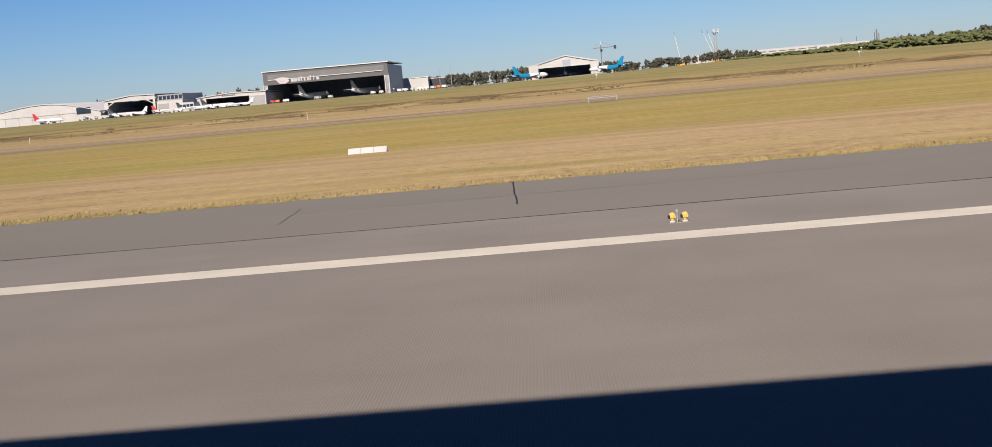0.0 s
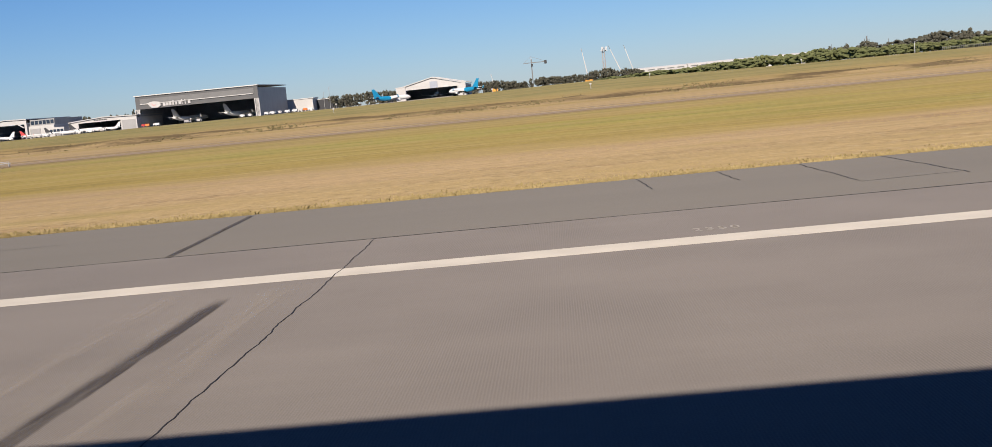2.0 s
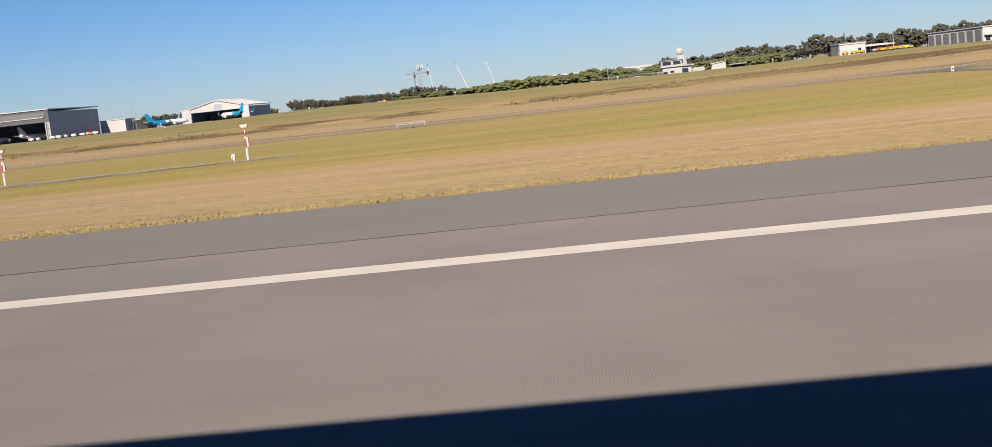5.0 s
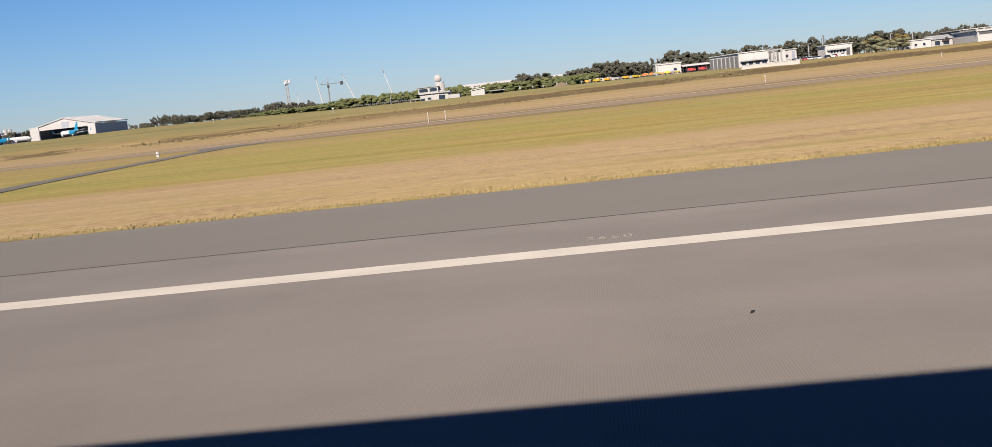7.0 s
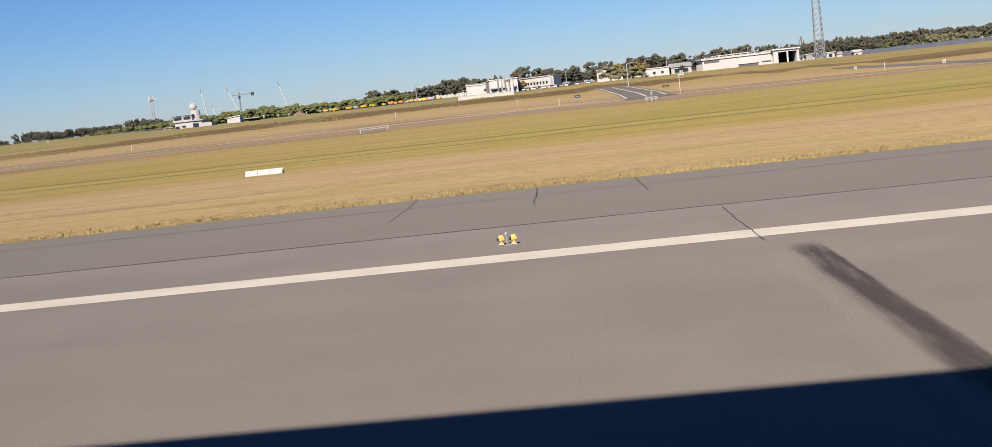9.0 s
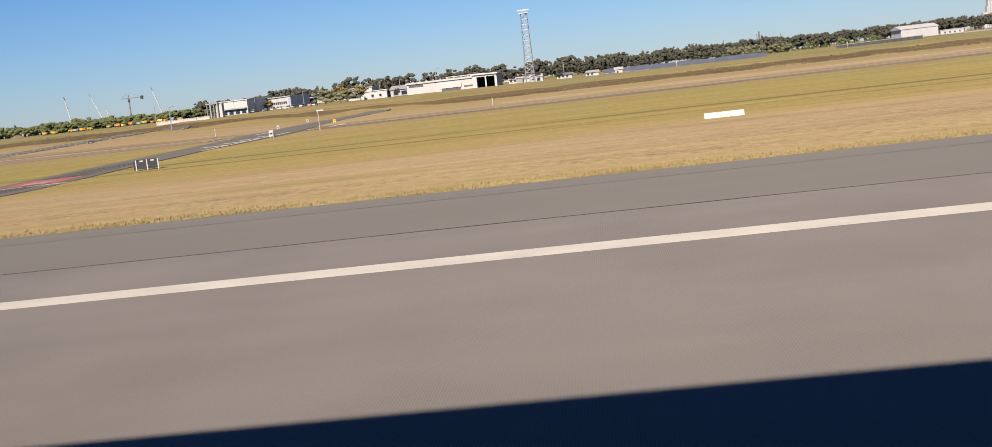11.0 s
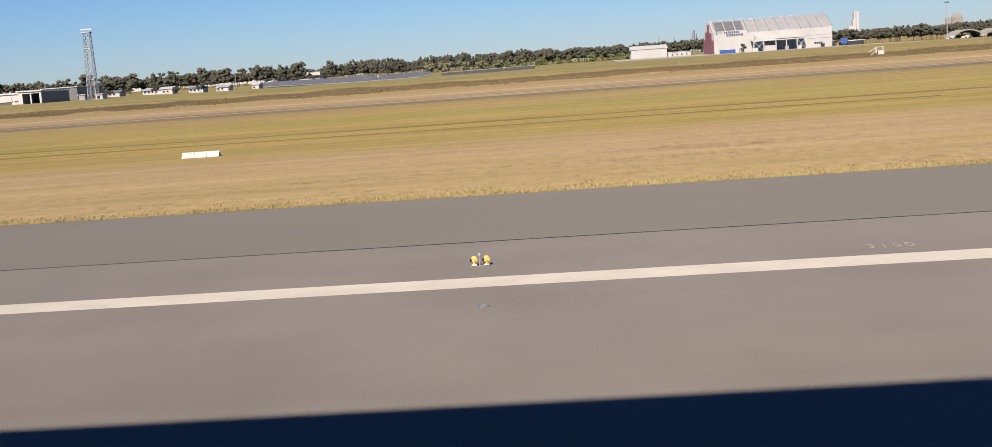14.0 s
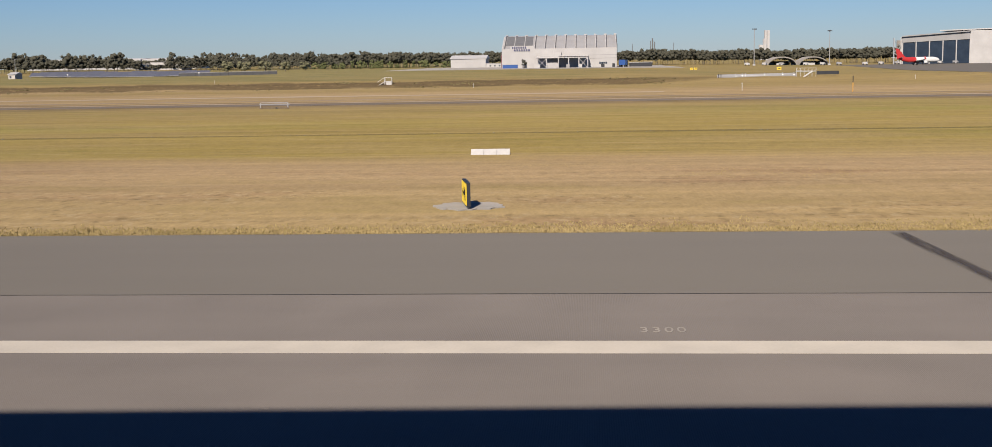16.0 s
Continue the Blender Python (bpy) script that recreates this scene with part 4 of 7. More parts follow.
striped_pole(108.7, 68.2)
striped_pole(123.2, 66.8)
cab = thing("cable_cabinet", (122.4, 66.9, ground_z(0, 67)), "small white cable cabinet on a short post", "cabinet")
cab.matrix_world = cab.matrix_world @ Matrix.Diagonal((0.75, 0.75, 0.75, 1.0))
part("post", rod(bm_new(), (0, 0, 0), (0, 0, 0.25), 0.04), MARKER, cab)
part("body", box(bm_new(), -0.09, 0.09, -0.08, 0.08, 0.2, 0.65), MARKER, cab)
part("side_box", box(bm_new(), -0.2, -0.11, -0.05, 0.05, 0.3, 0.6), MARKER, cab)


def culvert(x, y=106.0):
    z = ground_z(x, y)
    ob = thing("culvert_headwall", (x, y, z), "low earth-stained culvert headwall with grey pipe rail", "culvert", "culverts")
    part("wall", slab(bm_new(), ((-1.5, -0.1), (1.5, -0.1), (1.1, 0.12), (-1.1, 0.12)), "y", -0.2, 0.2), DIRT, ob)
    part("pipe_mouth", rod(bm_new(), (0.2, -0.26, 0.0), (0.2, 0.1, 0.0), 0.11, 0.11, 12), DARK, ob, "dark pipe mouth")
    for px in (-1.25, 1.15):
        part("post", box(bm_new(), px - 0.04, px + 0.04, -0.04, 0.04, -0.05, 0.5), LIGHTGREY, ob)
    part("rail", rod(bm_new(), (-1.35, 0, 0.36), (1.3, 0, 0.36), 0.05), LIGHTGREY, ob)
    part("rail", rod(bm_new(), (-1.25, 0.02, 0.5), (1.15, 0.02, 0.5), 0.03), LIGHTGREY, ob)
    for k in range(5):
        a = math.sin(k * 2.7 + x)
        part("stone", ball(bm_new(), (a * 1.2, -0.5 - 0.15 * k, 0.02), 0.12 + 0.03 * (k % 3), 0.6, 6), DIRT, ob)


for x in (3.9, 127.0, 251.5, 376.7, 501.4):
    culvert(x)


def black_sign(x, y):
    ob = thing("taxiway_sign", (x, y, ground_z(x, y)), "black-backed taxiway sign on white posts", "sign", "taxiway signs", 3)
    for px in (-0.72, 0.0, 0.72):
        part("post", box(bm_new(), px - 0.035, px + 0.035, -0.12, -0.07, 0.0, 0.72), MARKER, ob)
    for px in (-0.36, 0.36):
        p = part("panel", box(bm_new(), px - 0.34, px + 0.34, -0.06, 0.06, 0.1, 0.74), DARK, ob)
        part("plate", box(bm_new(), px - 0.12, px + 0.1, -0.075, -0.062, 0.6, 0.68), MARKER, p, "small white plate")
    part("end_plate", box(bm_new(), -0.9, -0.74, -0.05, 0.1, 0.05, 0.66), DARK, ob)
    ob.matrix_world = ob.matrix_world @ Matrix.Diagonal((0.8, 0.8, 0.76, 1.0))


black_sign(308.35, 61.8)
black_sign(317.7, 62.3)

sg = thing("taxiway_sign", (525.55, 29.6, ground_z(0, 29.6)), "yellow sign with black arrow, letter M, dark frame", "sign", "", 11)
part("board", box(bm_new(), -0.035, 0.05, -0.6, 0.6, 0.08, 0.66), DARK, sg, "black framed board")
part("panel", box(bm_new(), -0.05, -0.037, -0.56, 0.56, 0.115, 0.625), LEMON, sg, "yellow face")
face = Matrix(((0, 0, -1, -0.052), (-1, 0, 0, 0), (0, 1, 0, 0), (0, 0, 0, 1)))
bm = slab(bm_new(), ((-0.33, 0.37), (-0.19, 0.47), (-0.19, 0.395), (-0.03, 0.395), (-0.03, 0.345), (-0.19, 0.345), (-0.19, 0.27)), "z", 0.0, 0.006)
bmesh.ops.transform(bm, matrix=face, verts=bm.verts[:])
part("arrow", bm, TAR, sg, "black arrow")
cu = bpy.data.curves.new("letter", "FONT")
cu.body, cu.size, cu.extrude = "M", 0.46, 0.004
tmp = new("tmp", cu)
bpy.context.view_layer.update()
me = bpy.data.meshes.new_from_object(tmp.evaluated_get(bpy.context.evaluated_depsgraph_get()))
bpy.data.objects.remove(tmp)
me.materials.append(TAR)
me.transform(face @ Matrix.Translation((0.02, 0.21, 0.002)))
new("letter", me).parent = sg
for py in (-0.4, 0.4):
    part("leg", rod(bm_new(), (0, py, -0.02), (0, py, 0.1), 0.025), STEEL, sg)
bm = bm_new()
pts = [(525.6 + 0.82 * math.cos(a * 0.1745) * (1 + 0.3 * noise.noise((a * 0.6, 3.0, 1.0))), 29.8 + 0.8 * math.sin(a * 0.1745) * (1 + 0.3 * noise.noise((a * 0.6, 8.0, 1.0)))) for a in range(36)]
slab(bm, pts, "z", -0.2, -0.045)
tagged(part("sign_pad", bm, CONCRETE), "worn grey concrete pad under the sign", "pad", kind="structure")

st = thing("access_stairs", (496.0, 198.6, ground_z(496, 199) - 0.2), "small white steel access platform with stairs", "stairs")
part("deck", box(bm_new(), -0.2, 1.0, -0.4, 0.4, 0.75, 0.82), MARKER, st)
for px in (-0.15, 0.95):
    for py in (-0.35, 0.35):
        part("leg", rod(bm_new(), (px, py, -0.2), (px, py, 1.4), 0.04), MARKER, st)
part("rail", box(bm_new(), -0.2, 1.0, -0.42, -0.36, 1.32, 1.4), MARKER, st)
part("side_panel", box(bm_new(), 0.1, 0.95, -0.38, -0.34, 0.1, 0.75), MARKER, st)
for k in range(5):
    part("tread", box(bm_new(), -0.45 - k * 0.22, -0.2 - k * 0.22, -0.35, 0.35, 0.62 - k * 0.15, 0.66 - k * 0.15), MARKER, st)
part("stringer", rod(bm_new(), (-1.3, -0.38, 0.02), (-0.15, -0.38, 0.75), 0.05), MARKER, st)
part("handrail", rod(bm_new(), (-1.3, -0.38, 0.65), (-0.15, -0.38, 1.4), 0.035), MARKER, st)

pp = thing("pipe_bridge", (555.0, 199.5, 0.0), "long grey steel pipe lying across the grass", "pipe")
ends = Vector((-6.2, 0.4, 0.28)), Vector((6.0, -0.6, 0.42))
part("pipe", rod(bm_new(), ends[0], ends[1], 0.36, 0.36, 16), LIGHTGREY, pp, smooth=True)
for u in (0.02, 0.05, 0.24, 0.32, 0.36, 0.6, 0.83, 0.97):
    c, w = ends[0].lerp(ends[1], u), (ends[1] - ends[0]).normalized() * 0.06
    part("flange", rod(bm_new(), c - w, c + w, 0.47, 0.47, 16), STEEL if u > 0.1 else DARK, pp)
for u in (0.2, 0.5, 0.78):
    c = ends[0].lerp(ends[1], u)
    part("support", box(bm_new(), c.x - 0.25, c.x + 0.25, c.y - 0.35, c.y + 0.35, -0.3, c.z - 0.3), CONCRETE, pp)
wk = thing("pipe_walkway", (562.8, 198.0, ground_z(562, 200)), "pale steel walkway with rails beside a pipe", "stairs")
part("deck", box(bm_new(), -2.0, 1.0, -0.5, 0.5, 0.7, 0.78), STEEL, wk)
for k in range(6):
    part("post", rod(bm_new(), (-2.0 + k * 0.6, -0.5, -0.3), (-2.0 + k * 0.6, -0.5, 1.25), 0.03), MARKER, wk)
for h in (1.0, 1.35):
    part("rail", box(bm_new(), -2.0, 1.0, -0.53, -0.47, h - 0.12, h - 0.08), MARKER, wk)
part("stair", rod(bm_new(), (-1.2, -0.8, -0.3), (0.4, -0.8, 0.75), 0.12), MARKER, wk)
part("fence", box(bm_new(), 1.2, 4.6, -0.05, 0.05, 0.2, 0.75), DARK, wk)


def post(x, y, h, m, label, r=0.032):
    ob = thing("marker_post", (x, y, ground_z(x, y)), label, "post", "marker posts")
    part("shaft", rod(bm_new(), (0, 0, -0.05), (0, 0, h), r, r * 0.8), m, ob)
    part("cap", box(bm_new(), -r * 1.4, r * 1.4, -r, r, h * 0.82, h), MARKER, ob)


for x, y, h in ((-64, 150, 0.8), (-30, 152, 0.8), (191.0, 116.5, 1.0), (189.3, 116.8, 1.0), (222.1, 125.5, 0.7), (267, 122, 0.6), (262, 135, 0.6), (246, 150, 0.6), (300, 130, 0.8), (330, 130, 0.8), (512, 178, 0.6), (466, 205, 0.6), (545.5, 140, 0.9), (575, 182, 0.6)):
    post(x, y, h, MARKER, "slim white marker post in the grass")
ob = thing("marker_post", (555.7, 131, ground_z(555, 131)), "slim yellow and black marker post in grass", "post", "marker posts")
part("shaft", rod(bm_new(), (0, 0, -0.05), (0, 0, 0.95), 0.035), YELLOW, ob)
part("cap", rod(bm_new(), (0, 0, 0.95), (0, 0, 1.6), 0.045), DARK, ob, "black upper band")
for k, (x, y) in enumerate(((-36, 300), (0, 300), (38, 302), (76, 300), (112, 300), (150, 262), (10, 240), (60, 240), (400, 300), (430, 310), (360, 300), (700, 300))):
    ob = thing("marker_ball", (x, y, ground_z(x, y)), "white ball marker on a short stake", "marker", "ball markers")
    part("stake", rod(bm_new(), (0, 0, -0.1), (0, 0, 0.9), 0.04), STEEL, ob)
    part("ball", ball(bm_new(), (0, 0, 0.95), 0.22), MARKER, ob)


def small_sign(x, y, w, h, m, label, lift=0.5):
    ob = thing("guidance_sign", (x, y, ground_z(x, y)), label, "sign", "guidance signs")
    for px in (-w * 0.35, w * 0.35):
        part("leg", rod(bm_new(), (px, 0, -0.05), (px, 0, lift + h * 0.5), 0.03), MARKER, ob)
    part("panel", box(bm_new(), -w / 2, w / 2, -0.08, 0.08, lift, lift + h), m, ob)
    part("bar", box(bm_new(), -w * 0.3, w * 0.3, -0.095, -0.082, lift + h * 0.35, lift + h * 0.6), LIGHTGREY if m is DARK else DARK, ob, "plain bar of unreadable writing")


for x, y, w, h, m in ((306.4, 132, 0.3, 0.32, MARKER), (314.6, 98.5, 0.36, 0.5, MARKER), (275.5, 110, 1.1, 0.22, LIGHTGREY), (275.5, 108.7, 0.16, 0.7, LIGHTGREY), (303, 160, 0.28, 0.3, MARKER), (268.5, 138, 0.6, 0.3, DARK), (278.7, 147.8, 0.75, 0.28, DARK), (312.6, 132, 0.3, 0.3, LEMON),
                      (575.0, 310, 1.1, 0.65, LEMON), (554.6, 320, 0.75, 0.5, LEMON), (555.6, 320, 0.75, 0.5, LEMON), (169.9, 97, 0.2, 0.4, MARKER)):
    small_sign(x, y, w, h, m, "small airfield guidance sign on two legs", 0.12)
for x, y, h in ((317.3, 104.2, 1.75), (278.8, 122.2, 1.75)):
    ob = thing("taxi_pole", (x, y, ground_z(x, y)), "thin pale pole with a small cross arm", "pole", "cross-arm poles")
    part("shaft", rod(bm_new(), (0, 0, -0.1), (0, 0, h), 0.03, 0.025), MARKER, ob)
    part("arm", box(bm_new(), -0.1, 0.5, -0.05, 0.05, h - 0.08, h + 0.04), MARKER, ob)


# ---- aircraft ----
def airliner(at, turn, tail, label, scale=1.0, belly=None, group="airliners"):
    """A twin-jet airliner, nose towards its own +x."""
    ob = thing("airliner", at, label, "aircraft", group, turn)
    s = scale

    def ring(x, r, cz, n=12, squash=1.0):
        return [(x * s, r * math.cos(2 * math.pi * i / n) * s, (cz + r * squash * math.sin(2 * math.pi * i / n)) * s) for i in range(n)]
    part("fuselage", loft(bm_new(), [ring(10, 0.15, 1.75), ring(9.6, 0.5, 1.8), ring(8.6, 0.85, 1.9), ring(7, 1.0, 1.95), ring(-3.5, 1.0, 1.95), ring(-6.5, 0.75, 2.2), ring(-9.3, 0.25, 2.65)]), PLANE_WHITE, ob, smooth=True)
    if belly is not None:
        part("rear_panel", loft(bm_new(), [ring(-1.0, 1.015, 1.95), ring(-3.4, 1.015, 1.95), ring(-6.5, 0.765, 2.2), ring(-9.3, 0.265, 2.65)], False), belly, ob, "painted rear body")
    for w in (-1, 1):
        part("wing", loft(bm_new(), [[(2.2 * s, w * 0.8 * s, 1.4 * s), (0.2 * s, w * 0.8 * s, 1.62 * s), (-2.0 * s, w * 0.8 * s, 1.45 * s), (0.2 * s, w * 0.8 * s, 1.3 * s)],
                                   [(-1.9 * s, w * 8.3 * s, 2.1 * s), (-2.3 * s, w * 8.3 * s, 2.16 * s), (-2.8 * s, w * 8.3 * s, 2.1 * s), (-2.3 * s, w * 8.3 * s, 2.05 * s)]]), PLANE_WHITE, ob)
        part("winglet", loft(bm_new(), [[(-1.9 * s, w * 8.3 * s, 2.1 * s), (-2.8 * s, w * 8.3 * s, 2.1 * s), (-2.8 * s, w * 8.38 * s, 2.12 * s)],
                                      [(-2.8 * s, w * 8.6 * s, 3.3 * s), (-3.2 * s, w * 8.6 * s, 3.3 * s), (-3.2 * s, w * 8.66 * s, 3.3 * s)]]), tail, ob)
        part("engine", loft(bm_new(), [[(x * s, (w * 2.5 + r * math.cos(i * math.pi / 5)) * s, (0.95 + r * math.sin(i * math.pi / 5)) * s) for i in range(10)] for x, r in ((2.6, 0.42), (2.2, 0.52), (0.9, 0.48), (0.3, 0.3))]), PLANE_WHITE, ob, smooth=True)
        part("stabiliser", loft(bm_new(), [[(-6.9 * s, w * 0.4 * s, 2.6 * s), (-8.6 * s, w * 0.3 * s, 2.6 * s), (-7.8 * s, w * 0.4 * s, 2.72 * s)],
                                         [(-8.8 * s, w * 3.4 * s, 2.9 * s), (-9.5 * s, w * 3.4 * s, 2.9 * s), (-9.1 * s, w * 3.4 * s, 2.95 * s)]]), PLANE_WHITE, ob)
        part("main_gear", rod(bm_new(), (-0.9 * s, w * 1.3 * s, 0.28 * s), (-0.9 * s, w * 1.3 * s, 1.3 * s), 0.08 * s), STEEL, ob)
        part("wheel", rod(bm_new(), (-0.9 * s, w * 1.5 * s, 0.28 * s), (-0.9 * s, w * 1.1 * s, 0.28 * s), 0.28 * s, None, 12), DARK, ob)
    part("tail_fin", loft(bm_new(), [[(-5.2 * s, -0.1 * s, 2.75 * s), (-5.2 * s, 0.1 * s, 2.75 * s), (-8.9 * s, 0.06 * s, 2.9 * s), (-8.9 * s, -0.06 * s, 2.9 * s)],
                                  [(-8.5 * s, -0.05 * s, 6.2 * s), (-8.5 * s, 0.05 * s, 6.2 * s), (-9.8 * s, 0.04 * s, 6.2 * s), (-9.8 * s, -0.04 * s, 6.2 * s)]]), tail, ob, "painted tail fin")
    part("nose_gear", rod(bm_new(), (7.6 * s, 0, 0.0), (7.6 * s, 0, 1.2 * s), 0.1 * s), DARK, ob)
    part("cockpit_glass", loft(bm_new(), [ring(9.35, 0.6, 1.95)[1:6], ring(8.9, 0.79, 2.0)[1:6]], False), GLASS, ob, "dark cockpit windows")
    return ob


# ---- buildings ----
def cladding_ribs(parent, x0, x1, y, z0, z1, m, step=2.0):
    """Slim upright seams on a wall that faces the runway."""
    k = max(1, int((x1 - x0) / step))
    for i in range(1, k):
        x = x0 + (x1 - x0) * i / k
        part("seam", box(bm_new(), x - 0.06, x + 0.06, y - 0.06, y, z0, z1), m, parent)


def open_hangar(name, x0, x1, y0, y1, z, top, dx0, dx1, dtop, label, wall, fascia, roof_pts=None, roof_m=None, inner=None):
    """A hangar open to -y. roof_pts: the front's outline over the eaves, as (share of width, height)."""
    ob = thing(name, (0, 0, 0), label, "hangar")
    inner = inner or INNER
    part("side_wall", box(bm_new(), x0, x0 + 0.5, y0 + 0.3, y1, z - 0.5, top), wall, ob)
    part("side_wall", box(bm_new(), x1 - 0.5, x1, y0 + 0.3, y1, z - 0.5, top), wall, ob)
    part("back_wall", box(bm_new(), x0 + 0.5, x1 - 0.5, y1 - 0.5, y1, z - 0.5, top), inner, ob, "dark back wall")
    part("lining", box(bm_new(), x0 + 0.55, x0 + 0.65, y0 + 1, y1 - 0.6, z, top - 0.3), inner, ob)
    part("lining", box(bm_new(), x1 - 0.65, x1 - 0.55, y0 + 1, y1 - 0.6, z, top - 0.3), inner, ob)
    part("floor", box(bm_new(), x0 + 0.5, x1 - 0.5, y0, y1 - 0.5, z - 0.5, z + 0.14), inner, ob, "dark hangar floor")
    part("front_wall", box(bm_new(), x0, dx0, y0, y0 + 0.3, z - 0.5, dtop), wall, ob)
    part("front_wall", box(bm_new(), dx1, x1, y0, y0 + 0.3, z - 0.5, dtop), wall, ob)
    pts = roof_pts or ((0, top), (1, top))
    outline = [(x0, dtop)] + [(x0 + (x1 - x0) * u, h) for u, h in pts] + [(x1, dtop)]
    part("fascia", slab(bm_new(), outline, "y", y0, y0 + 0.3), fascia, ob)
    low = [(x0 - 0.3 + (x1 - x0 + 0.6) * u, h + 0.02) for u, h in pts]
    high = [(x, h + 0.3) for x, h in low]
    part("roof", slab(bm_new(), low + high[::-1], "y", y0 - 0.5, y1 + 0.3), roof_m or ROOF, ob)
    return ob


# big hangar with the dark fascia
vz = far_level(-75) - 0.1
vh = open_hangar("maintenance_hangar", -100.2, -54.6, 450, 498, vz, 12.6, -99.0, -55.8, 8.7, "big grey hangar, open front, sloping flat roof", LIGHTGREY, GREYCLAD, ((0, 13.4), (1, 13.3)), ROOF)
part("upper_band", box(bm_new(), -98.5, -56.0, 449.8, 449.95, 10.6, 12.4), GREYBAND, vh, "pale band above the sign")
part("gutter", box(bm_new(), -98.5, -56.5, 449.6, 449.95, 10.35, 10.6), WHITE, vh)
for x in (-99.6, -55.2):
    for k in range(5):
        za, zb = vz + k * 1.35, vz + (k + 1) * 1.35
        sgn = 1 if k % 2 else -1
        part("truss", rod(bm_new(), (x - 0.7 * sgn, 449.6, za), (x + 0.7 * sgn, 449.6, zb), 0.12), WHITE, vh)
    for w in (-0.75, 0.75):
        part("truss_post", box(bm_new(), x + w - 0.14, x + w + 0.14, 449.4, 449.7, vz - 0.3, 8.7), WHITE, vh)
part("badge", slab(bm_new(), ((-96.0, 10.7), (-93.6, 11.2), (-91.2, 10.9), (-90.7, 9.6), (-91.9, 8.8), (-94.2, 8.9)), "y", 449.5, 449.75), WHITE, vh, "white angular badge panel")
part("badge_stroke", slab(bm_new(), ((-94.3, 10.35), (-94.0, 10.4), (-93.35, 9.75), (-92.5, 10.1), (-92.4, 9.95), (-93.4, 9.4)), "y", 449.4, 449.49), PINK, vh, "thin red stroke on the badge")
for k, (w, h) in enumerate(((0.95, 1.15), (0.95, 1.15), (0.85, 1.15), (0.6, 1.6), (0.6, 1.15), (0.95, 1.15), (0.32, 1.8), (0.32, 1.6), (0.95, 1.15))):
    x = -90.0 + k * 1.16
    part("sign_bar", box(bm_new(), x, x + w, 449.75, 449.98, 9.25, 9.25 + h), WHITE, vh, "white plain sign bar")
for x, t in ((-84.5, 62), (-65.0, 62)):
    airliner((x, 463, vz + 0.14), t, PLANE_WHITE, "white twin-jet airliner parked inside the hangar", 0.95)
# left-hand hangars
sh = thing("arched_shed", (0, 0, 0), "long white arched metal shed with ribbed wall", "hangar")
arc = [(-205 + 50 * u, 5.0 + 3.9 * math.sin(math.pi * float(u) ** 1.3)) for u in np.linspace(0, 1, 15)]
part("roof", slab(bm_new(), arc + [(x, z - 0.3) for x, z in arc[::-1]], "y", 432.6, 492), WHITE, sh, "white arched roof")
part("front_wall", slab(bm_new(), [(-204.8, 1.2), (-155.2, 1.2)] + [(x, z - 0.32) for x, z in arc[::-1]], "y", 433, 433.4), WHITE, sh)
cladding_ribs(sh, -204, -165, 433, 1.3, 4.9, LIGHTGREY, 4.5)
part("rail", box(bm_new(), -204, -164, 432.85, 433, 4.8, 4.95), LIGHTGREY, sh)
part("door", box(bm_new(), -163.5, -158.5, 432.7, 433, 4.4, 6.6), GLASS, sh, "dark upper window band")
h2 = open_hangar("hangar", -156, -137.5, 440, 480, 1.65, 7.6, -154.5, -138.3, 7.4, "white hangar with open dark front and low gable", WHITE, WHITE, ((0, 7.9), (0.55, 9.2), (1, 8.9)), WHITE)
for w, x in ((1, -154.5), (-1, -138.3)):
    part("knee_brace", rod(bm_new(), (x, 439.8, 6.0), (x + 2.2 * w, 439.8, 7.4), 0.2), WHITE, h2)
an = thing("hangar_annex", (0, 0, 0), "two-storey annex with grey glazed upper floor", "building")
part("wall", box(bm_new(), -137.3, -127.9, 441, 470, 1.2, 6.4), WHITE, an)
part("upper_floor", box(bm_new(), -137.2, -128.0, 442, 469, 6.4, 8.6), LIGHTGREY, an)
for k in range(6):
    part("window", box(bm_new(), -136.6 + k * 1.45, -135.5 + k * 1.45, 441.8, 442.1, 6.9, 8.2), GLASS, an)
part("door", box(bm_new(), -136.8, -133.0, 440.8, 441.05, 1.6, 5.4), LIGHTGREY, an)
lw = thing("low_annex", (0, 0, 0), "low white annex with row of dark windows", "building")
part("wall", box(bm_new(), -129, -123.2, 438, 460, 1.2, 5.2), WHITE, lw)
for k in range(4):
    part("window", box(bm_new(), -128.4 + k * 1.3, -127.4 + k * 1.3, 437.85, 438.05, 3.4, 4.5), GLASS, lw)
h3 = open_hangar("hangar", -123.8, -98.8, 445, 475, 1.75, 6.2, -120.5, -104.8, 5.7, "long white hangar, dark open bay, thin sign", WHITE, WHITE, ((0, 6.1), (0.5, 7.1), (1, 6.7)), WHITE)
for k in range(8):
    part("sign_bar", box(bm_new(), -114.6 + k * 0.62, -114.2 + k * 0.62, 444.9, 445.0, 6.15, 6.6), DARK, h3, "dark plain sign bar")
part("door", box(bm_new(), -104.3, -99.2, 444.9, 445.0, 1.7, 5.5), LIGHTGREY, h3)
airliner((-172, 428, 1.9), -12, RED, "white airliner with a red tail fin", 0.62)
airliner((-147, 433, 1.9), 8, DARK, "white jet with a dark tail fin", 0.55)
airliner((-131, 430, 1.9), 5, RED, "white jet with a small red tail fin", 0.5)
airliner((-160, 436, 1.9), 14, LIGHTGREY, "white jet with a pale grey tail fin", 0.55)
airliner((-141, 427, 1.9), 172, PLANE_WHITE, "plain white regional jet on the apron", 0.5)
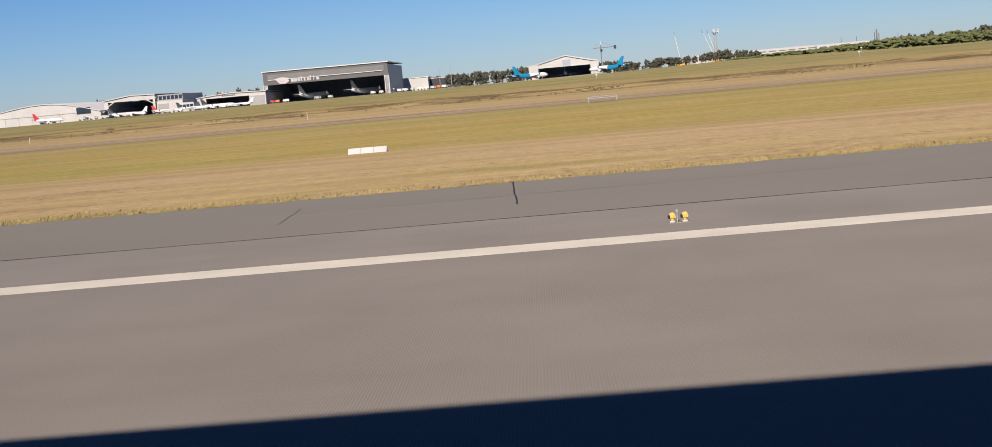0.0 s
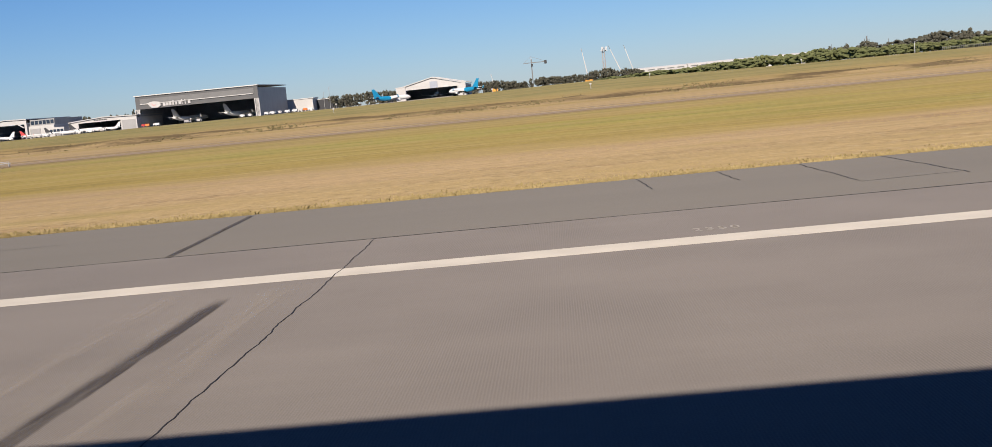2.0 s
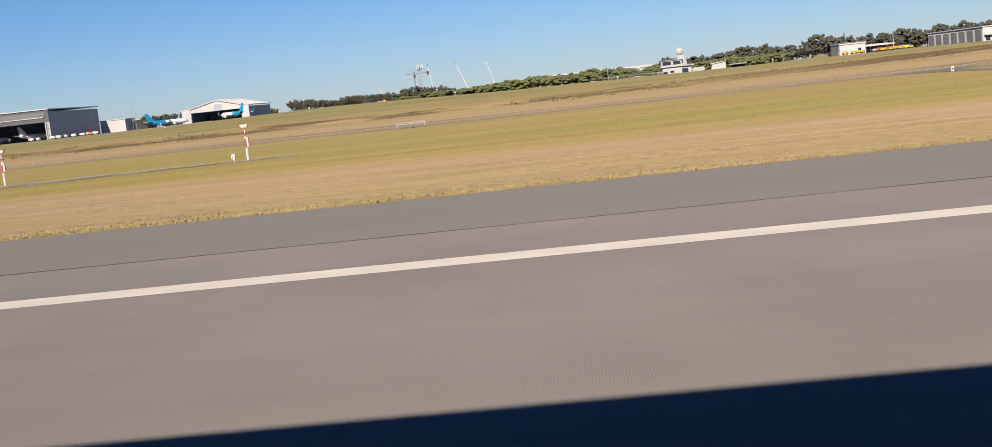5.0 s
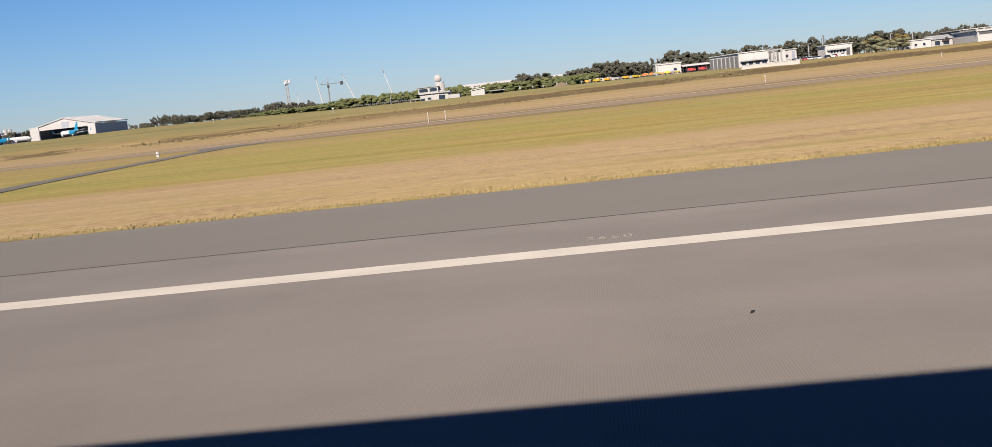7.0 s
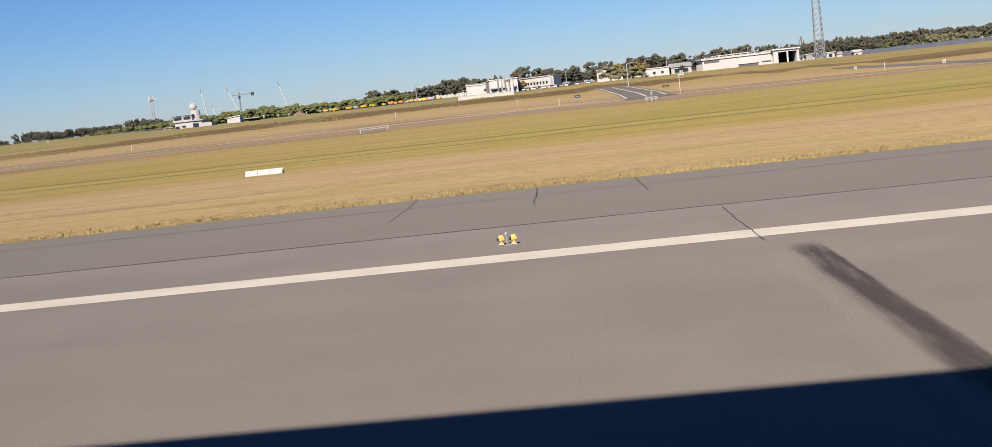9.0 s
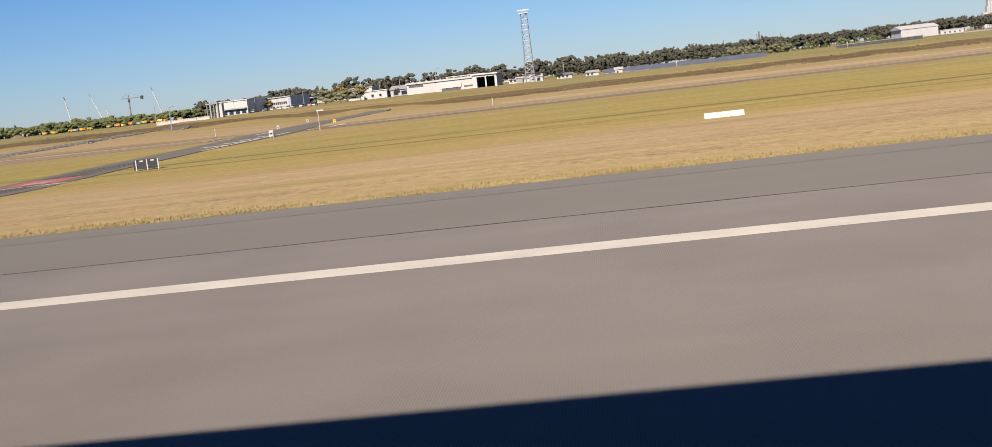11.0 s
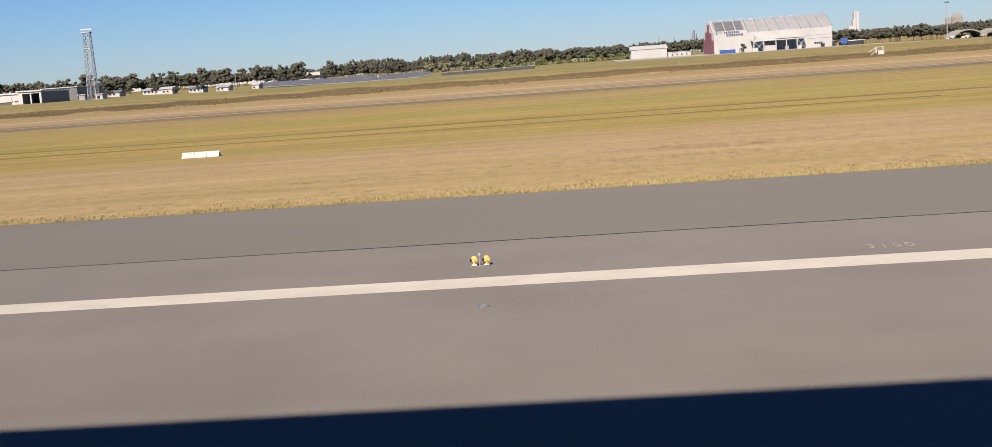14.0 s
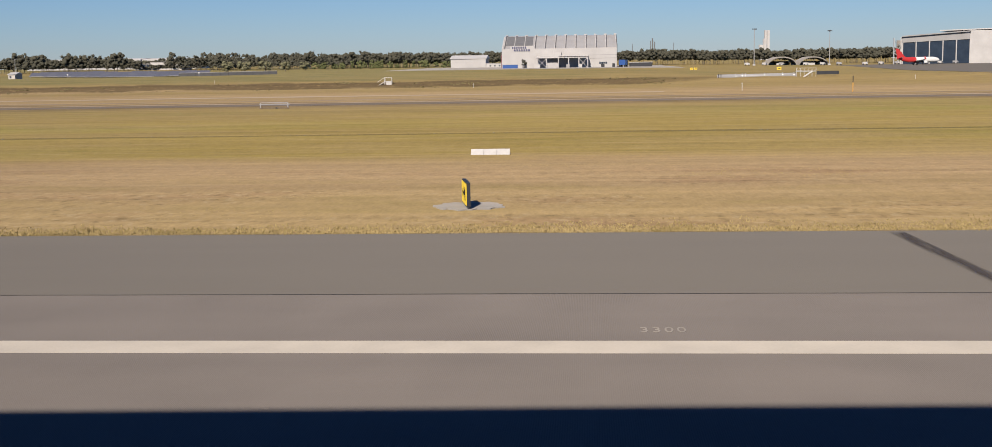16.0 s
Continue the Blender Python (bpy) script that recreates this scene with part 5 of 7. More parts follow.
airliner((-122, 431, 1.9), 6, DARK, "silver jet with a dark tail fin", 0.55)
airliner((-105, 432, 1.9), 176, PLANE_WHITE, "plain white regional jet on the apron", 0.5)
airliner((-113.5, 434, 1.9), 10, DARK, "silver jet with a dark tail fin", 0.62)


def truck(x, y, cabm, bodym, label, length=3.4, turn=0.0, group="ground vehicles"):
    ob = thing("truck", (x, y, ground_z(x, y) + 0.12), label, "truck", group, turn)
    part("body", box(bm_new(), -length / 2, length * 0.18, -0.5, 0.5, 0.3, 1.15), bodym, ob)
    part("cab", slab(bm_new(), ((length * 0.2, 0.35), (length / 2, 0.35), (length / 2, 0.7), (length * 0.42, 1.1), (length * 0.2, 1.1)), "y", -0.48, 0.48), cabm, ob)
    part("windscreen", slab(bm_new(), ((length * 0.26, 0.72), (length * 0.43, 0.72), (length * 0.4, 1.02), (length * 0.26, 1.02)), "y", -0.5, -0.485), GLASS, ob)
    for px in (-length * 0.33, length * 0.33):
        for py in (-0.4, 0.4):
            part("wheel", rod(bm_new(), (px, py - 0.12, 0.27), (px, py + 0.12, 0.27), 0.27, None, 12), DARK, ob)
    return ob


rnd = random.Random(4)
for k in range(16):
    x = -158 + k * 3.4 + rnd.uniform(-1, 1)
    truck(x, 426 + rnd.uniform(-3, 6), PLANE_WHITE, rnd.choice((PLANE_WHITE, WHITE, LIGHTGREY)), "white ground service truck on the apron", rnd.uniform(1.6, 3.0), rnd.choice((0, 180, 20)))
for x, m in ((-96.5, RED), (-94, ORANGE), (-91.5, PLANE_WHITE), (-80, LIGHTGREY), (-75, WHITE), (-60, PLANE_WHITE), (-57, PLANE_WHITE), (-50, PLANE_WHITE), (-48, PLANE_WHITE), (-45.5, WHITE), (-43, PLANE_WHITE), (-41, PLANE_WHITE), (-38.5, WHITE), (-36, ORANGE), (-34, PLANE_WHITE)):
    truck(x, 444 + rnd.uniform(-4, 2), m, m, "small coloured ground service vehicle on the apron", rnd.uniform(1.4, 2.4), rnd.choice((0, 180, 15)))

bx = thing("storage_shed", (0, 0, 0), "plain white box-shaped storage shed", "shed")
part("wall", box(bm_new(), -55.4, -44.8, 501, 512, 1.5, 7.2), WHITE, bx)
part("roof", box(bm_new(), -55.7, -44.5, 500.7, 512.3, 7.2, 7.45), ROOF, bx)
bx = thing("storage_shed", (0, 0, 0), "dark grey box-shaped shed", "shed")
part("wall", box(bm_new(), -44.4, -38.2, 508, 520, 1.5, 6.4), DARK, bx)
part("roof", box(bm_new(), -44.6, -38.0, 507.8, 520.2, 6.4, 6.6), ROOF, bx)

# gabled hangar between the two blue-tailed jets
gh = open_hangar("gabled_hangar", -3.9, 21.2, 449, 481, 2.1, 6.6, -0.4, 18.3, 6.0, "white gabled hangar with a tall dark door slot", WHITE, WHITE, ((0, 7.0), (0.1, 7.1), (0.53, 9.7), (0.9, 7.3), (1, 6.9)), WHITE)
part("door_slot", box(bm_new(), 8.4, 11.2, 448.85, 449.0, 6.0, 8.4), INNER, gh, "tall dark tail-door slot")
part("door_post", box(bm_new(), -3.9, -0.5, 448.6, 449.0, 1.8, 7.3), WHITE, gh)
part("door_post", box(bm_new(), 18.4, 21.3, 448.6, 449.0, 1.8, 7.0), WHITE, gh)
for k in range(9):
    part("rib", slab(bm_new(), ((9.3, 10.0), (9.6, 10.0), (21.4, 7.22), (21.4, 7.34), (9.45, 10.14)), "y", 451 + k * 3.4, 451.15 + k * 3.4), WHITE, gh)
airliner((9.4, 462, 2.3), -90, PLANE_WHITE, "grey turboprop parked inside the hangar", 0.7)
airliner((-3.4, 430.0, ground_z(-3.4, 430) + 0.03), 43, BLUE, "white airliner with a bright blue tail", 0.82, BLUE)
airliner((22.6, 422.4, ground_z(22.6, 422.4) + 0.03), 135, BLUE, "white airliner with a bright blue tail", 0.8, BLUE)

# lookout building with the white dome
at_b = thing("radar_building", (0, 0, 0), "white two-storey building topped by a dome", "building")
part("lower_floor", box(bm_new(), 162.6, 169.6, 308, 314, 0.8, 3.3), PALEWALL, at_b)
part("upper_floor", box(bm_new(), 162.3, 167.3, 307.5, 314, 3.3, 4.9), PALEWALL, at_b)
part("roof", box(bm_new(), 162.0, 167.6, 307.2, 314.3, 4.9, 5.05), LIGHTGREY, at_b)
part("terrace", box(bm_new(), 167.3, 170.2, 307.4, 312, 3.25, 3.6), LIGHTGREY, at_b)
part("drum", rod(bm_new(), (167.6, 310, 3.6), (167.6, 310, 6.0), 1.2, 1.1, 16), PALEWALL, at_b)
part("dome", ball(bm_new(), (167.2, 310, 6.9), 0.95, 1.0, 18), PALEWALL, at_b, "white ball dome", True)
# The last two are dark panes painted as the shade in open bays.
for x, w, z0, z1 in ((162.6, 2.1, 3.85, 4.65), (165.2, 1.8, 3.85, 4.65), (164.4, 0.9, 1.9, 2.4), (167.3, 1.5, 1.0, 2.7), (162.7, 1.0, 0.95, 2.3)):
    part("window", box(bm_new(), x, x + w, 307.4 if z0 > 3 else 307.92, 308.1, z0, z1), GLASS, at_b)
part("wing", box(bm_new(), 169.8, 172.6, 306.5, 311, 0.8, 2.6), PALEWALL, at_b)
part("canopy", box(bm_new(), 160.0, 162.5, 306.5, 310, 2.2, 2.4), LIGHTGREY, at_b)
for px in (160.2, 161.4):
    part("post", rod(bm_new(), (px, 306.8, 0.8), (px, 306.8, 2.3), 0.1), PALEWALL, at_b)
sh = thing("small_shed", (0, 0, 0), "small white shed with a sloping roof", "shed")
part("wall", slab(bm_new(), ((175.0, 1.0), (178.4, 1.0), (178.4, 3.3), (175.0, 2.9)), "y", 312, 315), WHITE, sh)
part("roof", slab(bm_new(), ((174.8, 2.95), (178.6, 3.35), (178.6, 3.5), (174.8, 3.1)), "y", 311.7, 315.3), ROOF, sh)
sh = thing("small_shed", (0, 0, 0), "low grey open shelter", "shed")
part("roof", box(bm_new(), 179.5, 183.5, 312, 315, 2.3, 2.5), LIGHTGREY, sh)
part("wall", box(bm_new(), 180, 183, 314, 314.8, 1.0, 2.3), DARK, sh)


def block(name, x0, x1, y0, y1, z0, z1, m, label, windows=(), roof=True, category="building", doors=()):
    ob = thing(name, (0, 0, 0), label, category)
    part("wall", box(bm_new(), x0, x1, y0, y1, z0 - 0.5, z1), m, ob)
    if roof:
        part("roof", box(bm_new(), x0 - 0.25, x1 + 0.25, y0 - 0.3, y1 + 0.3, z1, z1 + 0.18), ROOF, ob)
    for wx0, wx1, wz0, wz1 in windows:
        w = part("window", box(bm_new(), wx0, wx1, y0 - 0.06, y0 + 0.05, wz0, wz1), GLASS, ob)
        part("sill", box(bm_new(), wx0 - 0.1, wx1 + 0.1, y0 - 0.14, y0, wz0 - 0.12, wz0), WHITE, w)
    # Dark panels on the solid wall: the openings' shade is put into their colour.
    for wx0, wx1, wz0, wz1 in doors:
        part("door", box(bm_new(), wx0, wx1, y0 - 0.06, y0 + 0.05, wz0, wz1), GREYCLAD, ob, "dark panel painted as the shade in a doorway")
    return ob


# workshops and offices
ws = block("workshop", 226.6, 234.8, 410, 424, 1.4, 5.2, BRIGHT, "plain white workshop with grey side doors", [(232.4, 233.4, 2.6, 3.4)])
for k in range(4):
    part("side_door", box(bm_new(), 226.3, 226.6, 410.8 + k * 3.2, 413.4 + k * 3.2, 1.2, 4.5), GREYBAND, ws, "grey roller door in shade")
part("parapet", box(bm_new(), 226.4, 235.0, 409.7, 410.0, 4.8, 5.45), BRIGHT, ws)
ob = thing("open_shelter", (0, 0, 0), "open vehicle shelter, white roof on dark posts", "shelter")
part("roof", slab(bm_new(), ((411.5, 3.5), (423, 3.9), (423, 4.2), (411.5, 3.8)), "x", 235.2, 244.5), BRIGHT, ob)
part("back", box(bm_new(), 235.3, 244.4, 422.3, 422.7, 1.0, 3.6), GREYBAND, ob, "grey back wall")
for k in range(8):
    part("post", box(bm_new(), 235.4 + k * 1.25, 235.65 + k * 1.25, 412.0, 412.3, 0.8, 3.6), DARK, ob)
for k in range(4):
    truck(237.0 + k * 2.1, 417, PLANE_WHITE, (PLANE_WHITE, LIGHTGREY)[k % 2], "white utility vehicle under the shelter", 1.8, 90)
bo = thing("office", (0, 0, 0), "cream office block with tall grey side bays", "building")
plan = ((242.6, 318.0), (249.9, 318.0), (247.5, 352.0), (238.6, 352.0))
part("wall", slab(bm_new(), plan, "z", 0.6, 4.9), BRIGHT, bo)
part("roof", slab(bm_new(), ((242.4, 317.7), (250.1, 317.7), (247.7, 352.3), (238.4, 352.3)), "z", 4.9, 5.1), ROOF, bo)
for k in range(7):
    u = (k + 0.15) / 7
    x, y = 242.6 - 4.0 * u, 318 + 34 * u
    part("side_bay", slab(bm_new(), ((x - 0.12, y), (x + 0.1, y), (x - 0.31, y + 3.4), (x - 0.53, y + 3.4)), "z", 1.3, 4.3), GREYBAND, bo, "tall grey window bay")
for k in range(4):
    part("window", box(bm_new(), 243.2 + k * 1.7, 244.3 + k * 1.7, 317.9, 318.05, 1.5, 2.5), GLASS, bo)
part("awning", slab(bm_new(), ((317.0, 2.75), (318.0, 3.0), (318.0, 3.1), (317.0, 2.85)), "x", 242.8, 249.6), LIGHTGREY, bo)
part("seam", box(bm_new(), 246.3, 246.4, 317.93, 318.0, 1.4, 4.8), LIGHTGREY, bo)
wo = thing("office", (0, 0, 0), "white office block with a window row", "building")
part("wall", slab(bm_new(), ((247.2, 346.0), (258.7, 329.0), (260.2, 345.0), (249.5, 360.0)), "z", 0.9, 4.6), BRIGHT, wo)
part("roof", slab(bm_new(), ((246.9, 345.8), (258.8, 328.5), (260.4, 345.2), (249.5, 360.4)), "z", 4.6, 4.8), ROOF, wo)
for k in range(9):
    xa, ya = 249.2 + k * 0.9, 346.0 - (249.2 + k * 0.9 - 247.2) * 17.0 / 11.5
    part("window", slab(bm_new(), ((xa, ya - 0.14), (xa + 0.5, ya - 0.88), (xa + 0.55, ya - 0.8), (xa + 0.05, ya - 0.06)), "z", 2.7, 3.4), GLASS, wo)
part("door", slab(bm_new(), ((257.7, 330.3), (258.3, 329.4), (258.4, 329.5), (257.8, 330.4)), "z", 1.3, 4.2), INNER, wo, "tall dark stair slot")
part("lower_roof", slab(bm_new(), ((248.0, 341.0), (257.0, 327.7), (257.6, 328.2), (248.6, 341.5)), "z", 2.0, 2.15), LIGHTGREY, wo)
nw = block("office", 270.0, 277.2, 350, 362, 1.6, 4.7, BRIGHT, "white office with a row of dark windows", [(271.4 + k * 0.8, 271.9 + k * 0.8, 2.5, 3.2) for k in range(5)], doors=((275.6, 276.6, 1.6, 3.6),))
part("awning", slab(bm_new(), ((349.0, 3.3), (350.0, 3.6), (350.0, 3.7), (349.0, 3.4)), "x", 270.4, 275.4), LIGHTGREY, nw)
gp = thing("gantry", (0, 0, 0), "row of tall grey columns beside the offices", "gantry")
for k in range(4):
    x = 246.9 + k * 0.85
    part("column", box(bm_new(), x - 0.16, x + 0.16, 293.5, 294.0, 0.9, 4.9 if k else 5.2), (GREYBAND, LIGHTGREY)[k % 2], gp)
part("beam", box(bm_new(), 246.6, 249.7, 293.4, 294.1, 4.5, 4.75), LIGHTGREY, gp)
part("infill", box(bm_new(), 248.9, 250.4, 294.2, 296.0, 0.9, 4.5), BRIGHT, gp, "white end wall")
bw = thing("boundary_wall", (0, 0, 0), "long cream boundary wall", "wall")
part("wall", box(bm_new(), 238.6, 251.4, 281, 281.4, 0.2, 1.75), CREAM, bw)
part("coping", box(bm_new(), 238.5, 251.5, 280.9, 281.5, 1.75, 1.85), WHITE, bw)
for k in range(5):
    part("pier", box(bm_new(), 238.6 + k * 3.1, 238.9 + k * 3.1, 280.85, 281.0, 0.2, 1.75), CREAM, bw)
for k in range(11):
    x, y = 217.0 + k * 1.05 + 0.4 * math.sin(k * 2.1), 306 + k * 2.3
    m = (MUSTARD, ORANGE, LEMON, ORANGE, LIGHTGREY)[k % 5]
    tk = truck(x, y, m, m, "bright works vehicle parked by the field", 1.1, (0, 180)[k % 2])
    tk.matrix_world = tk.matrix_world @ Matrix.Diagonal((0.9 + 0.35 * (k % 3), 0.8, 0.55 + 0.2 * (k % 2), 1.0))
for x in (237.5, 241.0):
    truck(x, 402, RED, RED, "red fire truck parked by the workshop", 2.6)
def parked_car(x, y, m, turn, label):
    ob = thing("parked_car", (x, y, ground_z(x, y)), label, "car", "parked cars", turn)
    part("body", slab(bm_new(), ((-1.1, 0.15), (1.1, 0.15), (1.12, 0.36), (0.6, 0.42), (-1.05, 0.42)), "y", -0.44, 0.44), m, ob)
    part("cabin", slab(bm_new(), ((-0.9, 0.42), (0.5, 0.42), (0.2, 0.72), (-0.7, 0.72)), "y", -0.38, 0.38), GLASS, ob, "dark glazed cabin")
    part("roof", box(bm_new(), -0.68, 0.18, -0.37, 0.37, 0.72, 0.755), m, ob)
    for px in (-0.68, 0.7):
        for py in (-0.4, 0.4):
            part("wheel", rod(bm_new(), (px, py - 0.06, 0.16), (px, py + 0.06, 0.16), 0.16, None, 10), DARK, ob)


rnd = random.Random(8)
for k in range(13):
    m = (PLANE_WHITE, LIGHTGREY, PLANE_WHITE, DARK, PLANE_WHITE, RED)[k % 6]
    words = {DARK: "dark saloon car parked before the offices", RED: "red car parked before the offices", LIGHTGREY: "silver car parked before the offices"}.get(m, "white car parked before the offices")
    parked_car(251.5 + k * 1.35 + rnd.uniform(-0.3, 0.3), 316 + rnd.uniform(-2, 4), m, rnd.choice((80, 95, 5)), words)
fn = thing("palisade_fence", (0, 0, 0), "grey steel palisade fence by the dome building", "fence")
for k in range(30):
    part("pale", box(bm_new(), 146.5 + k * 0.5, 146.58 + k * 0.5, 305.0, 305.06, 1.0, 2.6), GREYBAND, fn)
for z in (1.5, 2.3):
    part("rail", box(bm_new(), 146.4, 161.2, 305.07, 305.13, z, z + 0.08), GREYBAND, fn)
for k in range(6):
    x, y = 204.2 + k * 2.3 + rnd.uniform(-0.6, 0.6), 298 + rnd.uniform(-2, 4)
    m = (YELLOW, MUSTARD, YELLOW, LIGHTGREY)[k % 4]
    tk = truck(x, y, m, m, "small works vehicle parked by the field", rnd.uniform(1.2, 1.7), rnd.choice((0, 180, 30, 150)))
    tk.matrix_world = tk.matrix_world @ Matrix.Diagonal((1.0, 0.8, 0.62, 1.0))
vs, fs = [(0.0, 0.0, 1.05)], []
for j in range(1, 6):
    for a in range(18):
        r, w = j / 5, a * math.pi / 9
        lump = 1 + 0.25 * noise.noise((math.cos(w) * 1.5, math.sin(w) * 1.5, j * 0.4))
        vs.append((2.5 * r * lump * math.cos(w), 1.8 * r * lump * math.sin(w), 1.05 * (1 - r) ** 1.2 * lump + (0.0 if j < 5 else -0.3)))
        n, q = 1 + (j - 1) * 18, (a + 1) % 18
        fs.append((0, 1 + a, 1 + q) if j == 1 else (n - 18 + a, n + a, n + q, n - 18 + q))
heap = thing("soil_heap", (198.2, 295, ground_z(198.2, 295)), "rough heap of pale soil and straw", "soil heap")
raw("soil", vs, fs, DIRT, heap)
# station with long white front
fs = block("fire_station", 295.2, 311.4, 298.5, 318, 0.9, 3.95, BRIGHT, "long white single-storey station with dark garage slots", doors=((295.6, 299.2, 3.0, 3.6), (303.6, 308.2, 1.2, 1.9), (309.0, 311.2, 1.8, 2.15)))
part("parapet", box(bm_new(), 294.9, 311.4, 298.1, 298.5, 3.75, 4.15), BRIGHT, fs)
part("garage_slat", box(bm_new(), 303.4, 308.4, 298.2, 298.45, 1.95, 3.0), BRIGHT, fs)
for k in range(9):
    part("roof_vent", box(bm_new(), 296 + k * 1.7, 296.4 + k * 1.7, 302, 302.6, 4.1, 4.45), LIGHTGREY, fs)
gb = open_hangar("garage", 311.45, 317.3, 295.5, 312, 0.95, 4.0, 312.5, 316.8, 3.7, "white garage with two tall dark bays", BRIGHT, BRIGHT, ((0, 4.2), (1, 4.1)))
part("bay_post", box(bm_new(), 314.45, 314.8, 295.45, 295.8, 0.9, 3.7), WHITE, gb)
# Grey sheet over the white side wall: its shade is put into the colour.
part("side_panel", box(bm_new(), 317.3, 317.36, 296.2, 311.5, 0.9, 3.9), GREYBAND, gb, "side sheet painted grey for the wall's shade")
lo = block("low_office", 282.1, 288.0, 311, 320, 1.0, 3.3, BRIGHT, "low white flat-roofed office", [(284.0, 284.6, 1.9, 2.5), (286, 286.6, 1.9, 2.5)])
annexe = block("station_annexe", 288.6, 293.6, 313, 322, 1.0, 3.0, PALEWALL, "small pale gabled annexe beside the station", [(289.4, 290.6, 1.6, 2.6), (291.4, 292.8, 1.6, 2.6)], roof=False)
part("roof", slab(bm_new(), ((312.6, 3.0), (317.5, 4.0), (322.4, 3.0)), "x", 288.3, 293.9), LIGHTGREY, annexe)
block("equipment_hut", 321.0, 322.6, 309, 312, 0.8, 2.4, LIGHTGREY, "small grey equipment hut at the tower foot")
block("equipment_hut", 325.8, 327.6, 308, 311, 0.8, 2.3, WHITE, "small white equipment hut at the tower foot", [(326.2, 327.0, 1.2, 2.0)])


def lattice_tower(x, y, z0, z1, wb, wt, label):
    ob = thing("lattice_tower", (x, y, 0), label, "tower")
    n = 13
    levels = [(z0 + (z1 - z0) * i / n, wb + (wt - wb) * i / n) for i in range(n + 1)]
    cs = ((-1, -1), (1, -1), (1, 1), (-1, 1))
    for cx, cy in cs:
        part("leg", rod(bm_new(), (cx * wb / 2, cy * wb / 2, z0 - 0.3), (cx * wt / 2, cy * wt / 2, z1), 0.11, 0.09, 5), STEEL, ob)
    for (za, wa), (zb, wb2) in zip(levels, levels[1:]):
        for k in range(4):
            a, b = cs[k], cs[(k + 1) % 4]
            bm = bm_new()
            rod(bm, (a[0] * wa / 2, a[1] * wa / 2, za), (b[0] * wb2 / 2, b[1] * wb2 / 2, zb), 0.05, None, 4)
            rod(bm, (b[0] * wa / 2, b[1] * wa / 2, za), (a[0] * wb2 / 2, a[1] * wb2 / 2, zb), 0.05, None, 4)
            rod(bm, (a[0] * wb2 / 2, a[1] * wb2 / 2, zb), (b[0] * wb2 / 2, b[1] * wb2 / 2, zb), 0.05, None, 4)
            part("brace", bm, STEEL, ob)
    part("platform", box(bm_new(), -wt * 0.75, wt * 0.75, -wt * 0.75, wt * 0.75, z1, z1 + 0.2), STEEL, ob)
    part("antenna", box(bm_new(), -1.5, 1.5, -0.2, 0.2, z1 + 0.7, z1 + 1.0), MARKER, ob, "pale flat antenna bar")
    part("antenna_stem", rod(bm_new(), (0, 0, z1 + 0.2), (0, 0, z1 + 0.75), 0.12), STEEL, ob)
    return ob


lattice_tower(324.5, 310, 0.9, 18.0, 2.2, 1.5, "tall grey steel lattice tower with antenna")

for i, (x, y, w, h) in enumerate(((306.0, 366, 3.6, 1.2), (314.6, 372, 6.4, 1.15), (321.2, 370, 3.4, 1.5), (329.0, 372, 4.5, 1.15), (337.6, 372, 3.8, 1.2), (346.5, 380, 2.2, 1.5))):
    z = ground_z(x, y)
    hs = block("small_house", x, x + w, y, y + 5, z, z + h, (WHITE, BRIGHT, CREAM)[i % 3], "small pale house among trees", [(x + 0.4 + k * 1.2, x + 1.0 + k * 1.2, z + 0.5, z + 1.0) for k in range(int(w / 1.4))], roof=False)
    part("roof", slab(bm_new(), ((y - 0.4, z + h), (y + 2.5, z + h + 0.7), (y + 5.4, z + h)), "x", x - 0.3, x + w + 0.3), (GREYBAND, LIGHTGREY, ROOF)[i % 3], hs)
block("long_roof_hall", 301, 311, 332, 350, 1.0, 4.7, GREYBAND, "long hall with dark roof behind the station")
for k in range(8):
    x = 188 + k * 2.9 + 0.6 * math.sin(k * 3.0)
    ob = thing("white_marker", (x, 300 + 3 * math.sin(k), ground_z(x, 300)), "small white equipment post in the grass", "post", "equipment posts")
    part("stake", rod(bm_new(), (0, 0, -0.1), (0, 0, 0.5), 0.06), STEEL, ob)
    part("box", box(bm_new(), -0.18, 0.18, -0.15, 0.15, 0.45, 0.8 + 0.25 * (k % 3 == 0)), LIGHTGREY, ob)
block("factory_hall", 284.5, 302, 682, 700, 0.8, 5.6, BRIGHT, "white flat-roofed hall above the trees", [(286 + k * 2, 287.2 + k * 2, 3.4, 4.2) for k in range(3)])
block("factory_hall", 274.5, 284.3, 684, 700, 0.8, 4.9, GREYBAND, "grey framed wing of a far hall", [(275.4 + k * 2, 276.8 + k * 2, 3.2, 4.5) for k in range(4)])

